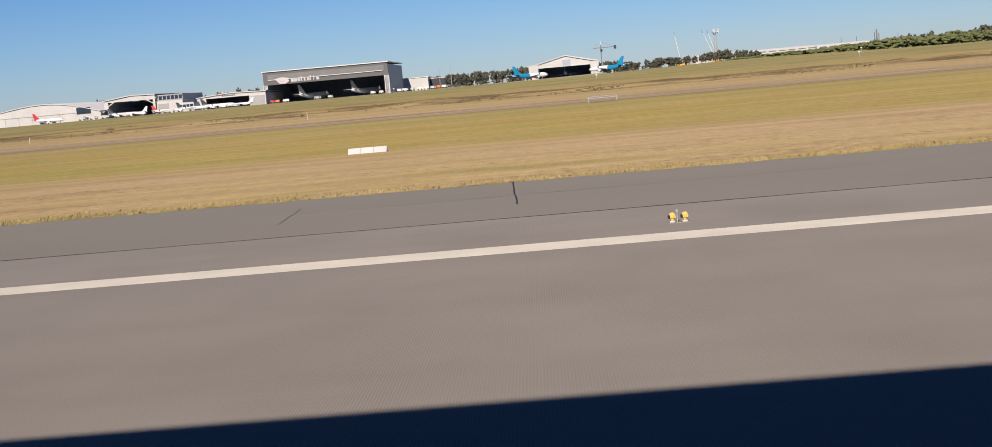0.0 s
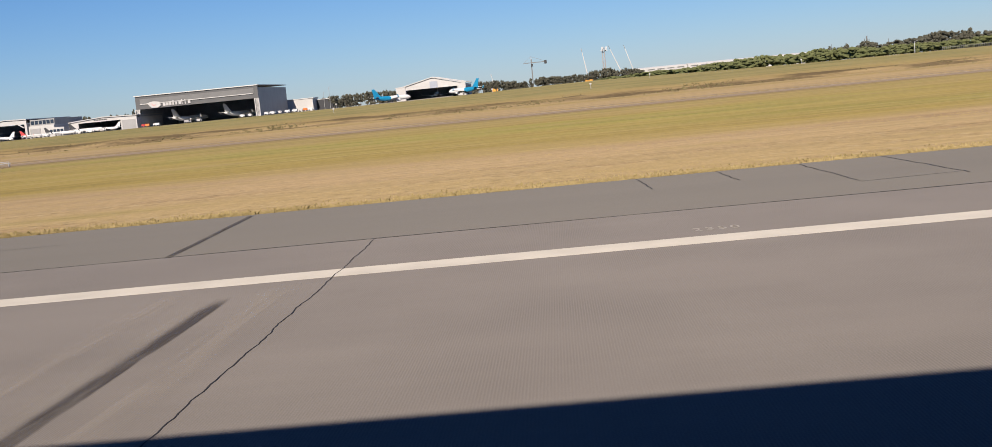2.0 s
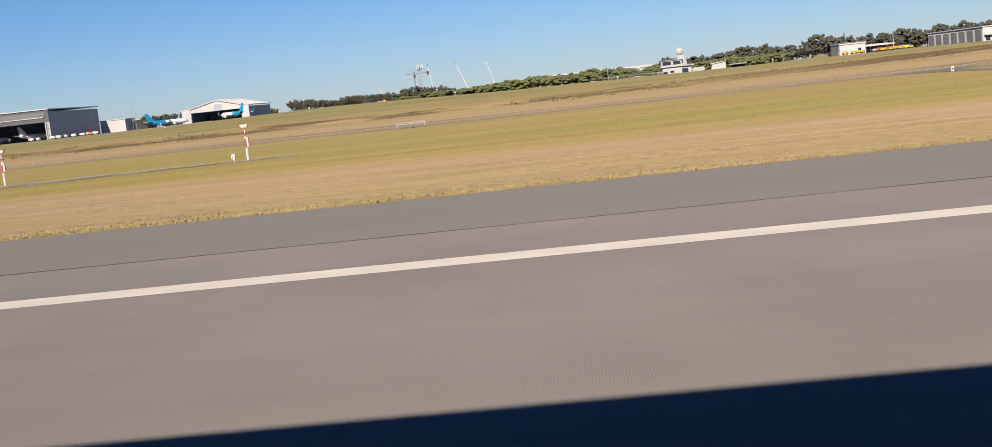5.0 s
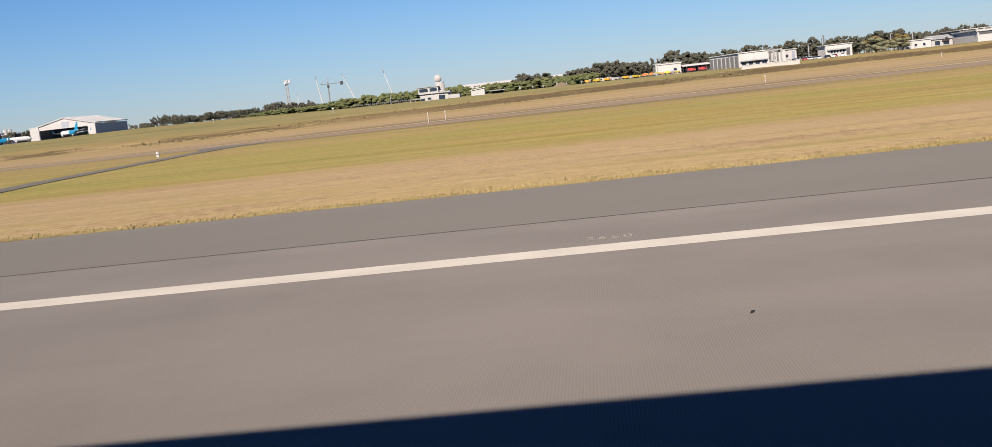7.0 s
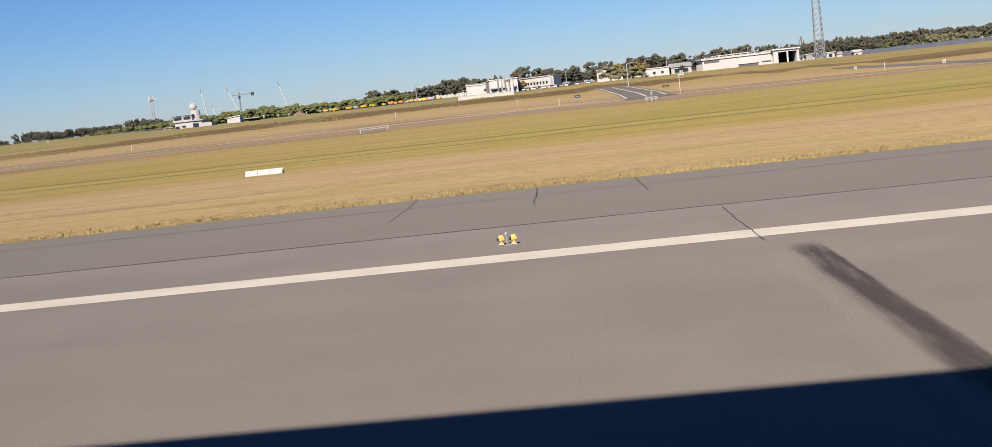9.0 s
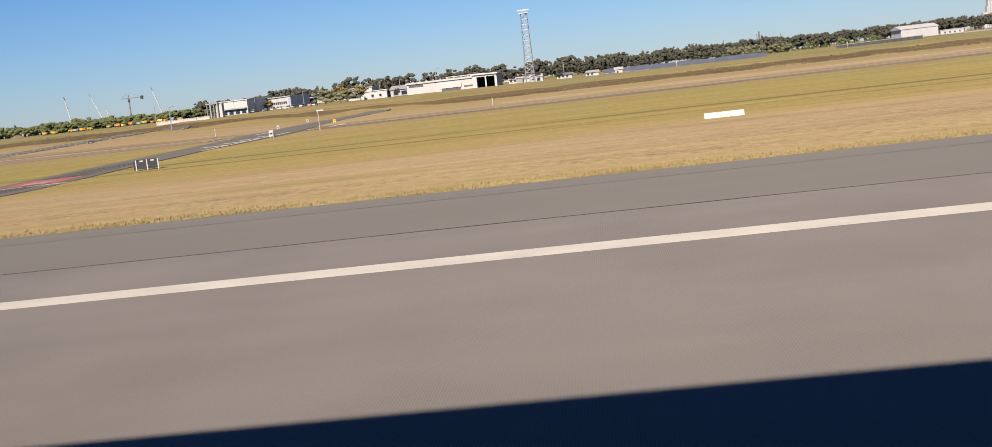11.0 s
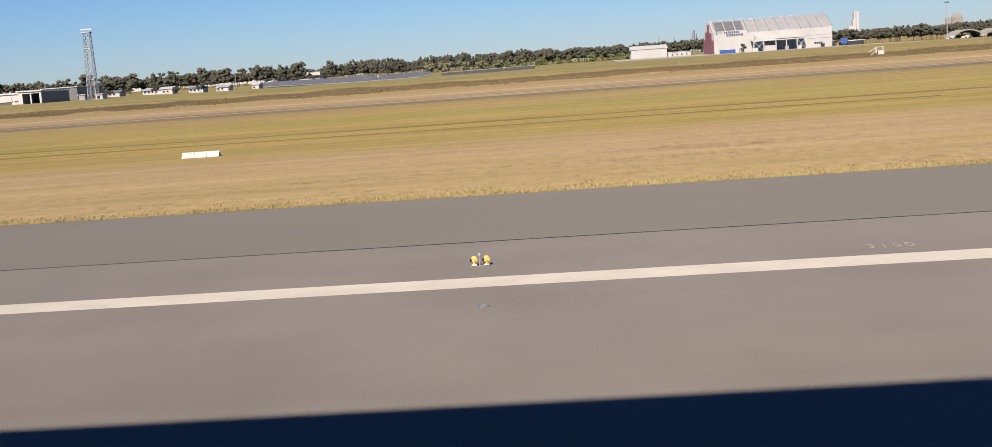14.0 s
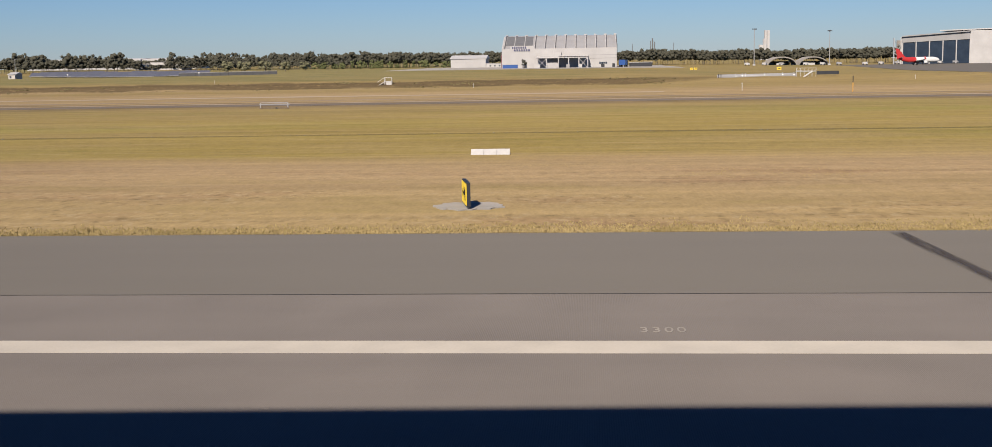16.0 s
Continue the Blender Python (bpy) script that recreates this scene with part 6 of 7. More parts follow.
# white hangar with maroon doors
ng = thing("big_hangar", (0, 0, 0), "large white hangar with maroon end doors", "hangar")
part("wall", box(bm_new(), 497, 538.8, 460, 500, 0.0, 7.6), PALEWALL, ng)
roofline = ((460.0, 7.6), (463.0, 8.6), (474.0, 12.2), (480.0, 12.6), (486.0, 12.2), (497.0, 8.6), (500.0, 7.6))
part("roof", slab(bm_new(), roofline, "x", 497.0, 538.9), LIGHTGREY, ng, "pale grey ribbed roof")
for k in range(12):
    x = 497.3 + k * 3.75
    part("roof_rib", slab(bm_new(), [(yy, zz + 0.02) for yy, zz in roofline[:4]] + [(yy, zz + 0.35) for yy, zz in roofline[3::-1]], "x", x, x + 0.22), PALEWALL, ng)
    # Dark strip painted beside each rib for the rib's shade.
    part("rib_shade", slab(bm_new(), [(yy, zz + 0.01) for yy, zz in roofline[:4]] + [(yy, zz + 0.12) for yy, zz in roofline[3::-1]], "x", x + 0.23, x + 0.52), GREYCLAD, ng)
    part("vent", box(bm_new(), x - 0.4, x + 0.6, 479.2, 480.8, 12.5, 13.0), PALEWALL, ng)
part("shade_panel", slab(bm_new(), ((463.4, 8.78), (473.6, 12.1), (473.6, 12.25), (463.4, 8.93)), "x", 498.0, 507.8), GREYBAND, ng, "grey roof sheets")
for y0, w, h in ((461, 7.5, 5.6), (468.7, 7.6, 8.4), (476.5, 4.6, 11.6), (481.3, 8.8, 9.0), (490.3, 8.6, 6.2)):
    part("end_door", box(bm_new(), 496.3, 496.6, y0, y0 + w, 0.2, h), MAROON, ng, "maroon sliding door")
part("end_wall", box(bm_new(), 496.62, 497.0, 460, 500, 0.0, 7.5), PALEWALL, ng)
part("gable_end", slab(bm_new(), roofline, "x", 496.62, 496.99), PALEWALL, ng)
for k in range(8):
    part("sign_bar", box(bm_new(), 500.4 + k * 0.69, 500.8 + k * 0.69, 459.7, 459.95, 7.7, 8.45), NAVY, ng, "navy plain sign bar")
for k in range(7):
    part("sign_bar", box(bm_new(), 501.2 + k * 0.87, 501.7 + k * 0.87, 459.7, 459.95, 6.75, 7.45), NAVY, ng, "navy plain sign bar")
part("sign_board", box(bm_new(), 499.8, 508.6, 459.96, 460.2, 6.5, 8.6), PALEWALL, ng)
lt = thing("lean_to", (0, 0, 0), "white open lean-to with braced posts", "shed")
part("roof", slab(bm_new(), ((452.0, 4.0), (459.8, 4.6), (459.8, 4.8), (452.0, 4.2)), "x", 509.6, 528.4), PALEWALL, lt)
part("upper_wall", box(bm_new(), 517.6, 528.4, 454, 459.6, 4.6, 5.1), PALEWALL, lt)
part("back", box(bm_new(), 510, 528, 459.3, 459.9, 0.3, 4.5), INNER, lt, "dark opening behind")
for x in (509.8, 513.3, 517.6, 521.3, 525, 528.2):
    part("post", box(bm_new(), x - 0.16, x + 0.16, 452.1, 452.4, 0.2, 4.1), PALEWALL, lt)
for xa, xb in ((510, 513.3), (513.3, 510), (525, 528), (528, 525)):
    part("brace", rod(bm_new(), (xa, 452.2, 0.6), (xb, 452.2, 3.9), 0.1), PALEWALL, lt)
part("bay_box", box(bm_new(), 510.8, 518.6, 454.5, 459.6, 4.3, 6.1), PALEWALL, lt, "pale box over the bay")
part("wall_seam", box(bm_new(), 518.8, 538.8, 459.93, 460.0, 4.9, 5.05), LIGHTGREY, lt)
part("counter_wall", box(bm_new(), 513.6, 517.4, 452.3, 452.6, 0.2, 2.4), PALEWALL, lt)
for x, m, w in ((497.5, ROYAL, 5.5), (504.5, LIGHTGREY, 1.6), (509, WHITE, 2.0), (533.0, DARK, 1.2), (537.0, DARK, 1.0), (520.5, LIGHTGREY, 1.2), (525, WHITE, 1.2)):
    ob = thing("container", (x, 450, ground_z(x, 450) + 0.1), "painted steel container beside the hangar", "container", "containers")
    hh = 1.2
    part("body", box(bm_new(), 0, w, 0, 1.2, 0, hh), m, ob)
    part("lid", box(bm_new(), -0.05, w + 0.05, -0.05, 1.25, hh, hh + 0.08), m, ob)
lorry = truck(540.9, 449, ROYAL, ROYAL, "tall blue lorry beside the hangar", 2.0, 75)
lorry.matrix_world = lorry.matrix_world @ Matrix.Scale(2.2, 4)
for k in range(4):
    part("window", box(bm_new(), 532.4 + k * 0.75, 533.0 + k * 0.75, 459.9, 460.05, 1.7, 2.4), GLASS, ng)
part("pipe_frame", box(bm_new(), 505.4, 505.7, 459.3, 459.9, 0.3, 3.2), STEEL, ng)
part("seam_band", box(bm_new(), 529, 538.8, 459.9, 460.0, 3.7, 3.85), LIGHTGREY, ng)
nh = thing("small_hangar", (0, 0, 0), "small white gabled hangar", "hangar")
part("wall", box(bm_new(), 469, 484.2, 538, 556, 0.2, 4.6), PALEWALL, nh)
part("roof", slab(bm_new(), ((537.6, 4.6), (547, 6.0), (556.4, 4.6), (556.4, 4.4), (537.6, 4.4)), "x", 468.6, 484.6), PALEWALL, nh)
for x in (470, 476, 482):
    part("vent", box(bm_new(), x, x + 0.5, 546.5, 547.5, 5.9, 6.3), LIGHTGREY, nh)
block("store_row", 484.6, 494.0, 536, 542, 0.3, 2.3, WHITE, "low white store row by the hangar", [(486 + k * 2, 486.6 + k * 2, 1.0, 1.6) for k in range(4)])
# Solid dark box: the shade inside the store is put into its colour.
block("open_store", 543.8, 552.2, 470, 474, 0.2, 1.9, DARK, "low open store, its inner shade put into a dark box", roof=True)

# hangar with the red-tailed jet
qz = far_level(668)
qh = thing("glazed_hangar", (0, 0, 0), "white hangar with dark glazed doors", "hangar")
part("wall", slab(bm_new(), ((681.6, 517), (740, 517), (740, 570), (697, 570)), "z", qz - 1, 12.4), WHITE, qh)


def sloped(bm, plan, lift0, lift1, drop):
    """A sloping roof plate: its height follows x."""
    lo = [(x, y, lift0 + (x - 654.5) * lift1) for x, y in plan]
    return loft(bm, [lo, [(x, y, z + drop) for x, y, z in lo]])


part("roof", sloped(bm_new(), ((654.5, 515.5), (681.6, 515.5), (697, 570), (671, 570)), 10.2, 0.063, 0.4), LIGHTGREY, qh)
part("upper_roof", sloped(bm_new(), ((672, 525), (740, 525), (740, 572), (688, 572)), 12.0, 0.024, 0.4), WHITE, qh)
part("fascia", slab(bm_new(), ((654.8, 7.9), (681.6, 8.9), (681.6, 11.9), (654.8, 10.2)), "y", 516.6, 517.0), LIGHTGREY, qh)
part("side_wall", slab(bm_new(), ((654.4, 517.2), (654.9, 517.2), (670.9, 570), (670.4, 570)), "z", qz - 1, 10.2), WHITE, qh)
for k in range(5):
    x = 655.0 + k * 5.3
    part("door_panel", slab(bm_new(), ((x + 0.35, qz), (x + 5.25, qz), (x + 5.25, 8.0 + 0.19 * (k + 1)), (x + 0.35, 7.9 + 0.19 * k)), "y", 517.0, 517.3), GLASS, qh, "dark glazed door panel")
    part("mullion", box(bm_new(), x, x + 0.33, 516.7, 517.35, qz - 0.5, 8.0 + 0.19 * k), WHITE, qh)
for k in range(4):
    part("truss", rod(bm_new(), (651.5 + (k % 2) * 3, 516.5, qz + k * 2.4), (654.5 - (k % 2) * 3, 516.5, qz + (k + 1) * 2.4), 0.2), STEEL, qh)
part("truss_post", box(bm_new(), 651.4, 651.8, 516.3, 516.7, qz - 0.3, 9.8), STEEL, qh)
airliner((648.0, 466, ground_z(648, 466) + 0.1), 22, RED, "white airliner with a red tail fin", 0.95, RED)
for k in range(12):
    x = 590 + k * 7.5
    truck(x, 492 + (k % 3) * 6, (PLANE_WHITE, LIGHTGREY, WHITE)[k % 3], (WHITE, WHITE, LIGHTGREY)[k % 3], "small ground service vehicle on the apron", 2.0)


def arch_shelter(x0, x1, y, z):
    ob = thing("arched_shelter", (0, 0, 0), "pale arched fabric shelter open at its ends", "shelter", "arched shelters")
    cx, r = (x0 + x1) / 2, (x1 - x0) / 2
    o = [(cx + r * math.cos(a), z - 0.3 + 3.9 * math.sin(a)) for a in np.linspace(0, math.pi, 15)]
    i = [(cx + (r - 0.45) * math.cos(a), z - 0.3 + 3.45 * math.sin(a)) for a in np.linspace(math.pi, 0, 15)]
    part("shell", slab(bm_new(), o + i, "y", y, y + 14), CONCRETE, ob)
    part("back", box(bm_new(), cx - r * 0.8, cx + r * 0.8, y + 13, y + 13.5, z - 0.5, z + 1.6), LIGHTGREY, ob)
    part("crate", box(bm_new(), cx - 2, cx + 1.0, y + 3, y + 5, z - 0.3, z + 0.9), WHITE, ob)


arch_shelter(605.2, 618.0, 545, far_level(611))
arch_shelter(618.5, 631.3, 545, far_level(625))


def light_mast(x, y, h, label="tall grey floodlight mast"):
    z = ground_z(x, y)
    ob = thing("light_mast", (x, y, z), label, "light mast", "floodlight masts")
    part("pole", rod(bm_new(), (0, 0, -0.2), (0, 0, h), 0.2, 0.11, 8), LIGHTGREY, ob)
    part("head_frame", box(bm_new(), -0.95, 0.95, -0.3, 0.3, h, h + 0.12), GREYBAND, ob)
    for k in range(4):
        part("floodlight", box(bm_new(), -0.9 + k * 0.48, -0.55 + k * 0.48, -0.5, -0.28, h - 0.25, h + 0.2), DARK, ob)
    part("foot", box(bm_new(), -0.5, 0.5, -0.5, 0.5, -0.3, 0.5), WHITE, ob)


light_mast(596.7, 523, 14.9)
light_mast(627.3, 523, 14.0)
for x, y, h in ((275.2, 187, 3.6), (283.0, 330, 4.4), (288.5, 330, 4.2), (279, 330, 4.0), (250, 325, 4.0), (262, 330, 4.0), (302.3, 300, 5.5), (222.5, 325, 4.5), (150, 340, 3.0), (-34, 480, 8.5), (-40, 500, 7.0), (330, 420, 6.0)):
    ob = thing("lamp_post", (x, y, ground_z(x, y)), "slim grey lamp post with a short arm", "lamp post", "lamp posts")
    part("pole", rod(bm_new(), (0, 0, -0.2), (0, 0, h), 0.11, 0.07), STEEL, ob)
    part("arm", rod(bm_new(), (0, 0, h), (0.9, 0, h + 0.15), 0.06), STEEL, ob)

sl = thing("silo_tower", (0, 0, 0), "tall white silo tower far beyond the trees", "tower")
part("shaft", box(bm_new(), 685.2, 689.4, 1130, 1136, 0, 26.3), WHITE, sl)
part("side_shaft", box(bm_new(), 684.0, 685.0, 1130, 1136, 0, 19), WHITE, sl)
part("annex", box(bm_new(), 680.5, 683.8, 1130, 1136, 0, 13.6), WHITE, sl)
part("stripe", box(bm_new(), 686.6, 687.4, 1129.7, 1129.95, 10, 26), LIGHTGREY, sl)
sc = thing("silo_cluster", (-231, 900, 0), "group of pale round silos beyond the hangars", "silos")
for dx, h in ((-5.2, 11.5), (-1.8, 13.5), (1.6, 13.5), (5.0, 11.0)):
    silo = part("silo", rod(bm_new(), (dx, 0, 0), (dx, 0, h), 1.5, 1.5, 14), WHITE, sc)
    part("cone_top", rod(bm_new(), (dx, 0, h), (dx, 0, h + 0.9), 1.55, 0.3, 14), LIGHTGREY, silo)
tk = thing("water_tank", (0, 0, 0), "round concrete tank far beyond the trees", "tank")
part("drum", rod(bm_new(), (1063, 2145, 0), (1063, 2145, 26.0), 9.5, 9.5, 20), CONCRETE, tk)
part("lid", rod(bm_new(), (1063, 2145, 26.0), (1063, 2145, 32.0), 9.6, 6.0, 20), CONCRETE, tk)
part("side_drum", rod(bm_new(), (1048, 2145, 0), (1048, 2145, 26.0), 4.0, 4.0, 16), CONCRETE, tk)

# cranes and masts far off
tc = thing("tower_crane", (40.3, 780, 0), "tower crane on a far building site", "crane")
part("mast", box(bm_new(), -0.32, 0.32, -0.32, 0.32, 0, 20.5), GREYBAND, tc)
part("jib", box(bm_new(), -5.0, 9.5, -0.3, 0.3, 18.3, 18.75), GREYBAND, tc)
part("counterweight", box(bm_new(), 8.0, 9.6, -0.6, 0.6, 17.2, 19.4), DARK, tc)
part("apex", rod(bm_new(), (0, 0, 20), (0, 0, 22.5), 0.4, 0.1), STEEL, tc)
part("cab", box(bm_new(), -0.4, 0.9, -1.0, -0.4, 16.2, 17.8), DARK, tc)
part("tie", rod(bm_new(), (0, 0, 22.3), (8.5, 0, 18.9), 0.08), STEEL, tc)
part("tie", rod(bm_new(), (0, 0, 22.3), (-4.6, 0, 18.9), 0.08), STEEL, tc)
for x, y, tip, base in ((68.8, 620, (68.0, 19.7), (70.2, 6)), (84.0, 620, (81.4, 19.8), (87.5, 5)), (95.0, 680, (92.5, 21.0), (97.0, 6)), (13.8, 808, (13.0, 14.6), (14.6, 6))):
    lf = thing("crawler_crane", (0, 0, 0), "slanting lattice crane boom above the scrub", "crane", "crawler cranes")
    part("boom", rod(bm_new(), (base[0], y, base[1]), (tip[0], y, tip[1]), 0.34, 0.2, 4), WHITE, lf)
    part("boom_tip", rod(bm_new(), (tip[0] + (base[0] - tip[0]) * 0.12, y - 0.3, tip[1] - (tip[1] - base[1]) * 0.12), (tip[0], y - 0.3, tip[1]), 0.16, 0.12, 4), GREYBAND, lf)
    part("machine", box(bm_new(), base[0] - 1.5, base[0] + 2.0, y - 1.5, y + 1.5, 1.5, base[1] - 1.0), YELLOW, lf)
cm = thing("phone_mast", (75.0, 530, 0), "grey phone mast with a cluster of antennas", "mast")
for dx in (-0.45, 0.45):
    part("pole", rod(bm_new(), (dx, 0, 1.5), (dx, 0, 16.6), 0.28, 0.2, 8), LIGHTGREY, cm)
for k in range(9):
    part("rung", box(bm_new(), -0.5, 0.5, -0.1, 0.1, 2.4 + k * 1.5, 2.6 + k * 1.5), LIGHTGREY, cm)
for a in range(3):
    for k in range(2):
        c, s_ = math.cos(a * 2.094), math.sin(a * 2.094)
        part("antenna", box(bm_new(), c * 1.1 - 0.18 + k * 0.5, c * 1.1 + 0.18 + k * 0.5, s_ * 1.1 - 0.18, s_ * 1.1 + 0.18, 15.0, 16.9), STEEL, cm)
part("head_frame", box(bm_new(), -1.2, 1.2, -1.2, 1.2, 15.4, 15.6), STEEL, cm)
for xa, xb, top in ((112, 149, 9.0), (150, 199, 9.0), (200, 240, 8.8)):
    lb = thing("long_shed", (0, 0, 0), "very long low white shed beyond the scrub", "building", "far sheds")
    part("wall", box(bm_new(), xa, xb, 900, 940, 0, top), WHITE, lb)
    part("roof", slab(bm_new(), ((900.5, top), (920, top + 0.8), (939.5, top)), "x", xa, xb), WHITE, lb)
    # Grey strips below the eaves, with shade put into the colour.
    for k in range(int((xb - xa) / 7)):
        part("bay", box(bm_new(), xa + 2 + k * 7, xa + 7 + k * 7, 899.7, 900.0, top - 1.5, top - 0.9), GREYBAND, lb, "grey strip painted as shade below the eaves")
pl = thing("refinery", (0, 0, 0), "refinery stacks on the skyline, haze put into their grey", "industrial plant")
# Mid grey stands for the distance haze over the stacks.
for x, h, r in ((646, 36, 0.9), (650, 41, 1.7), (654, 34, 1.0), (612, 31, 0.6), (583, 32, 0.6), (690, 32, 0.6)):
    part("stack", rod(bm_new(), (x, 2400, 0), (x, 2400, h), r, r * 0.8, 8), GREYBAND, pl)
# solar panels
sp = thing("solar_array", (0, 0, 0), "rows of tilted blue-grey solar panels", "solar panels")
for j in range(5):
    for k in range(11):
        x, y = 343.0 + k * 4.75 + 0.4 * j, 402 + j * 6.0
        z = ground_z(x, y)
        rise = 0.12 * math.sin(k * 1.9 + j)
        bm = slab(bm_new(), ((y, z + 0.55), (y + 2.4, z + 1.75 + rise), (y + 2.4, z + 1.82 + rise), (y, z + 0.62)), "x", x, x + 4.5)
        part("panel", bm, PANEL, sp)
        part("frame_edge", box(bm_new(), x, x + 4.5, y - 0.03, y, z + 0.52, z + 0.63), LIGHTGREY, sp)
        for px in (0.4, 2.2, 4.0):
            part("leg", box(bm_new(), x + px, x + px + 0.1, y + 0.3, y + 0.4, z - 0.1, z + 0.64), LIGHTGREY, sp)
fe = thing("security_fence", (0, 0, 0), "dark mesh fence along the field", "fence")
for k in range(13):
    x, y = 408.5 + k * 2.2, 358.5 + k * 0.95
    z = ground_z(x, y)
    part("post", box(bm_new(), x, x + 0.1, y, y + 0.1, z - 0.2, z + 1.15), DARK, fe)
    if k < 12:
        part("mesh_panel", slab(bm_new(), ((x, y), (x + 2.2, y + 0.95), (x + 2.2, y + 1.0), (x, y + 0.05)), "z", z + 0.02, z + 0.95), GREYCLAD, fe)
        part("top_rail", rod(bm_new(), (x, y - 0.02, z + 1.05), (x + 2.2, y + 0.93, ground_z(x + 2.2, y + 0.95) + 1.05), 0.07), LIGHTGREY, fe, "pale top rail")


# ---- trees and scrub ----
bm = bm_new()
bmesh.ops.create_icosphere(bm, subdivisions=1, radius=1.0)
bm.verts.ensure_lookup_table()
LUMP_V, LUMP_F = [v.co.copy() for v in bm.verts], [tuple(v.index for v in f.verts) for f in bm.faces]
bm.free()


def leaf_cloud(rnd, centre, rx, ry, rz, count, size, vs, fs, ns):
    """A crown: a few uneven lumps of foliage with small leaf clumps, bent triangles, fringing them."""
    puffs = []
    for _ in range(22):
        a, q = rnd.uniform(0, 6.283), 0.8 * math.sqrt(rnd.random())
        puffs.append((centre[0] + rx * q * math.cos(a), centre[1] + ry * q * math.sin(a), centre[2] + rz * (1 - q * q) ** 0.5 * rnd.uniform(-0.7, 0.95), rnd.uniform(0.2, 0.36)))
    for px, py, pz, pr in puffs:
        n, seed = len(vs), rnd.uniform(0, 90)
        for v in LUMP_V:
            r = pr * (0.78 + 0.3 * noise.noise((v.x * 2.2 + seed, v.y * 2.2, v.z * 2.2)) + rnd.uniform(-0.07, 0.07))
            vs.append((px + v.x * rx * r, py + v.y * ry * r, pz + v.z * rz * r))
            ns.append((v + Vector((rnd.uniform(-0.25, 0.25), rnd.uniform(-0.25, 0.25), rnd.uniform(-0.25, 0.25)))).normalized()[:])
        fs += [(a + n, b + n, c + n) for a, b, c in LUMP_F]
    for _ in range(int(count * 0.75)):
        px, py, pz, pr = rnd.choice(puffs)
        d = Vector((rnd.gauss(0, 1), rnd.gauss(0, 1), rnd.gauss(0, 1))).normalized()
        c = Vector((px + d.x * rx * pr, py + d.y * ry * pr, pz + d.z * rz * pr))
        n = len(vs)
        corners = [c + Vector((rnd.gauss(0, 1), rnd.gauss(0, 1), rnd.gauss(0, 0.8))) * size * 0.5 for _ in range(4)]
        vs += [tuple(k) for k in corners]
        out = (d + Vector((rnd.uniform(-0.3, 0.3), rnd.uniform(-0.3, 0.3), 0.2 + rnd.uniform(-0.3, 0.3)))).normalized()
        ns += [tuple(out)] * 4
        for i, j, k in ((0, 1, 2), (0, 2, 3)):
            turned = (corners[j] - corners[i]).cross(corners[k] - corners[i]).dot(out) < 0
            fs.append((n + i, n + k, n + j) if turned else (n + i, n + j, n + k))


def leaves_mesh(name, vs, fs, ns, material, parent=None):
    ob = raw(name, vs, fs, material, parent)
    ob.data.normals_split_custom_set_from_vertices(ns)
    return ob


def tree(x, y, h, spread, material, label, seed, leaves=260, bare=0.35):
    rnd = random.Random(seed)
    z = ground_z(x, y)
    ob = thing("tree", (x, y, z), label, "tree", "trees")
    bm = bm_new()
    rod(bm, (0, 0, -0.2), (spread * 0.05, 0, h * 0.55), h * 0.035, h * 0.02, 6)
    for k in range(4):
        a = k * 1.57 + rnd.random()
        rod(bm, (spread * 0.03, 0, h * (bare + 0.06 * k)), (math.cos(a) * spread * 0.5, math.sin(a) * spread * 0.5, h * (0.65 + 0.06 * k)), h * 0.016, h * 0.006, 5)
    part("trunk", bm, BARK, ob)
    vs, fs, ns = [], [], []
    leaf_cloud(rnd, (0, 0, h * (0.5 + bare * 0.5)), spread, spread, h * (0.5 - bare * 0.45), leaves, 0.07 + h * 0.022, vs, fs, ns)
    leaves_mesh("crown", vs, fs, ns, material, ob)
    return ob


def woods(name, spots, material, label, seed, leaves, bark=True, low=False):
    """A belt of trees too many to count."""
    rnd = random.Random(seed)
    vs, fs, ns = [], [], []
    bm = bm_new()
    for x, y, h, s in spots:
        z = ground_z(x, y)
        if bark and rnd.random() < 0.8:
            rod(bm, (x, y, z - 0.2), (x + rnd.uniform(-0.3, 0.3), y, z + h * 0.75), 0.09, 0.04, 4)
        leaf_cloud(rnd, (x, y, z + h * (0.44 if low else 0.62)), s, s, h * (0.54 if low else 0.38), leaves, 0.16 + h * 0.015, vs, fs, ns)
    ob = leaves_mesh(name, vs, fs, ns, material)
    tagged(ob, label, "trees", kind="stuff")
    if bark:
        me = bpy.data.meshes.new("trunks")
        bm.to_mesh(me)
        bm.free()
        me.materials.append(BARK)
        t = new("trunks", me)
        t.parent = ob
    return ob


rnd = random.Random(11)


def skyline(x, base):
    return base * (0.82 + 0.35 * noise.noise((x * 0.06, 2.0, 0.0)) + 0.22 * noise.noise((x * 0.22, 5.0, 0.0)))


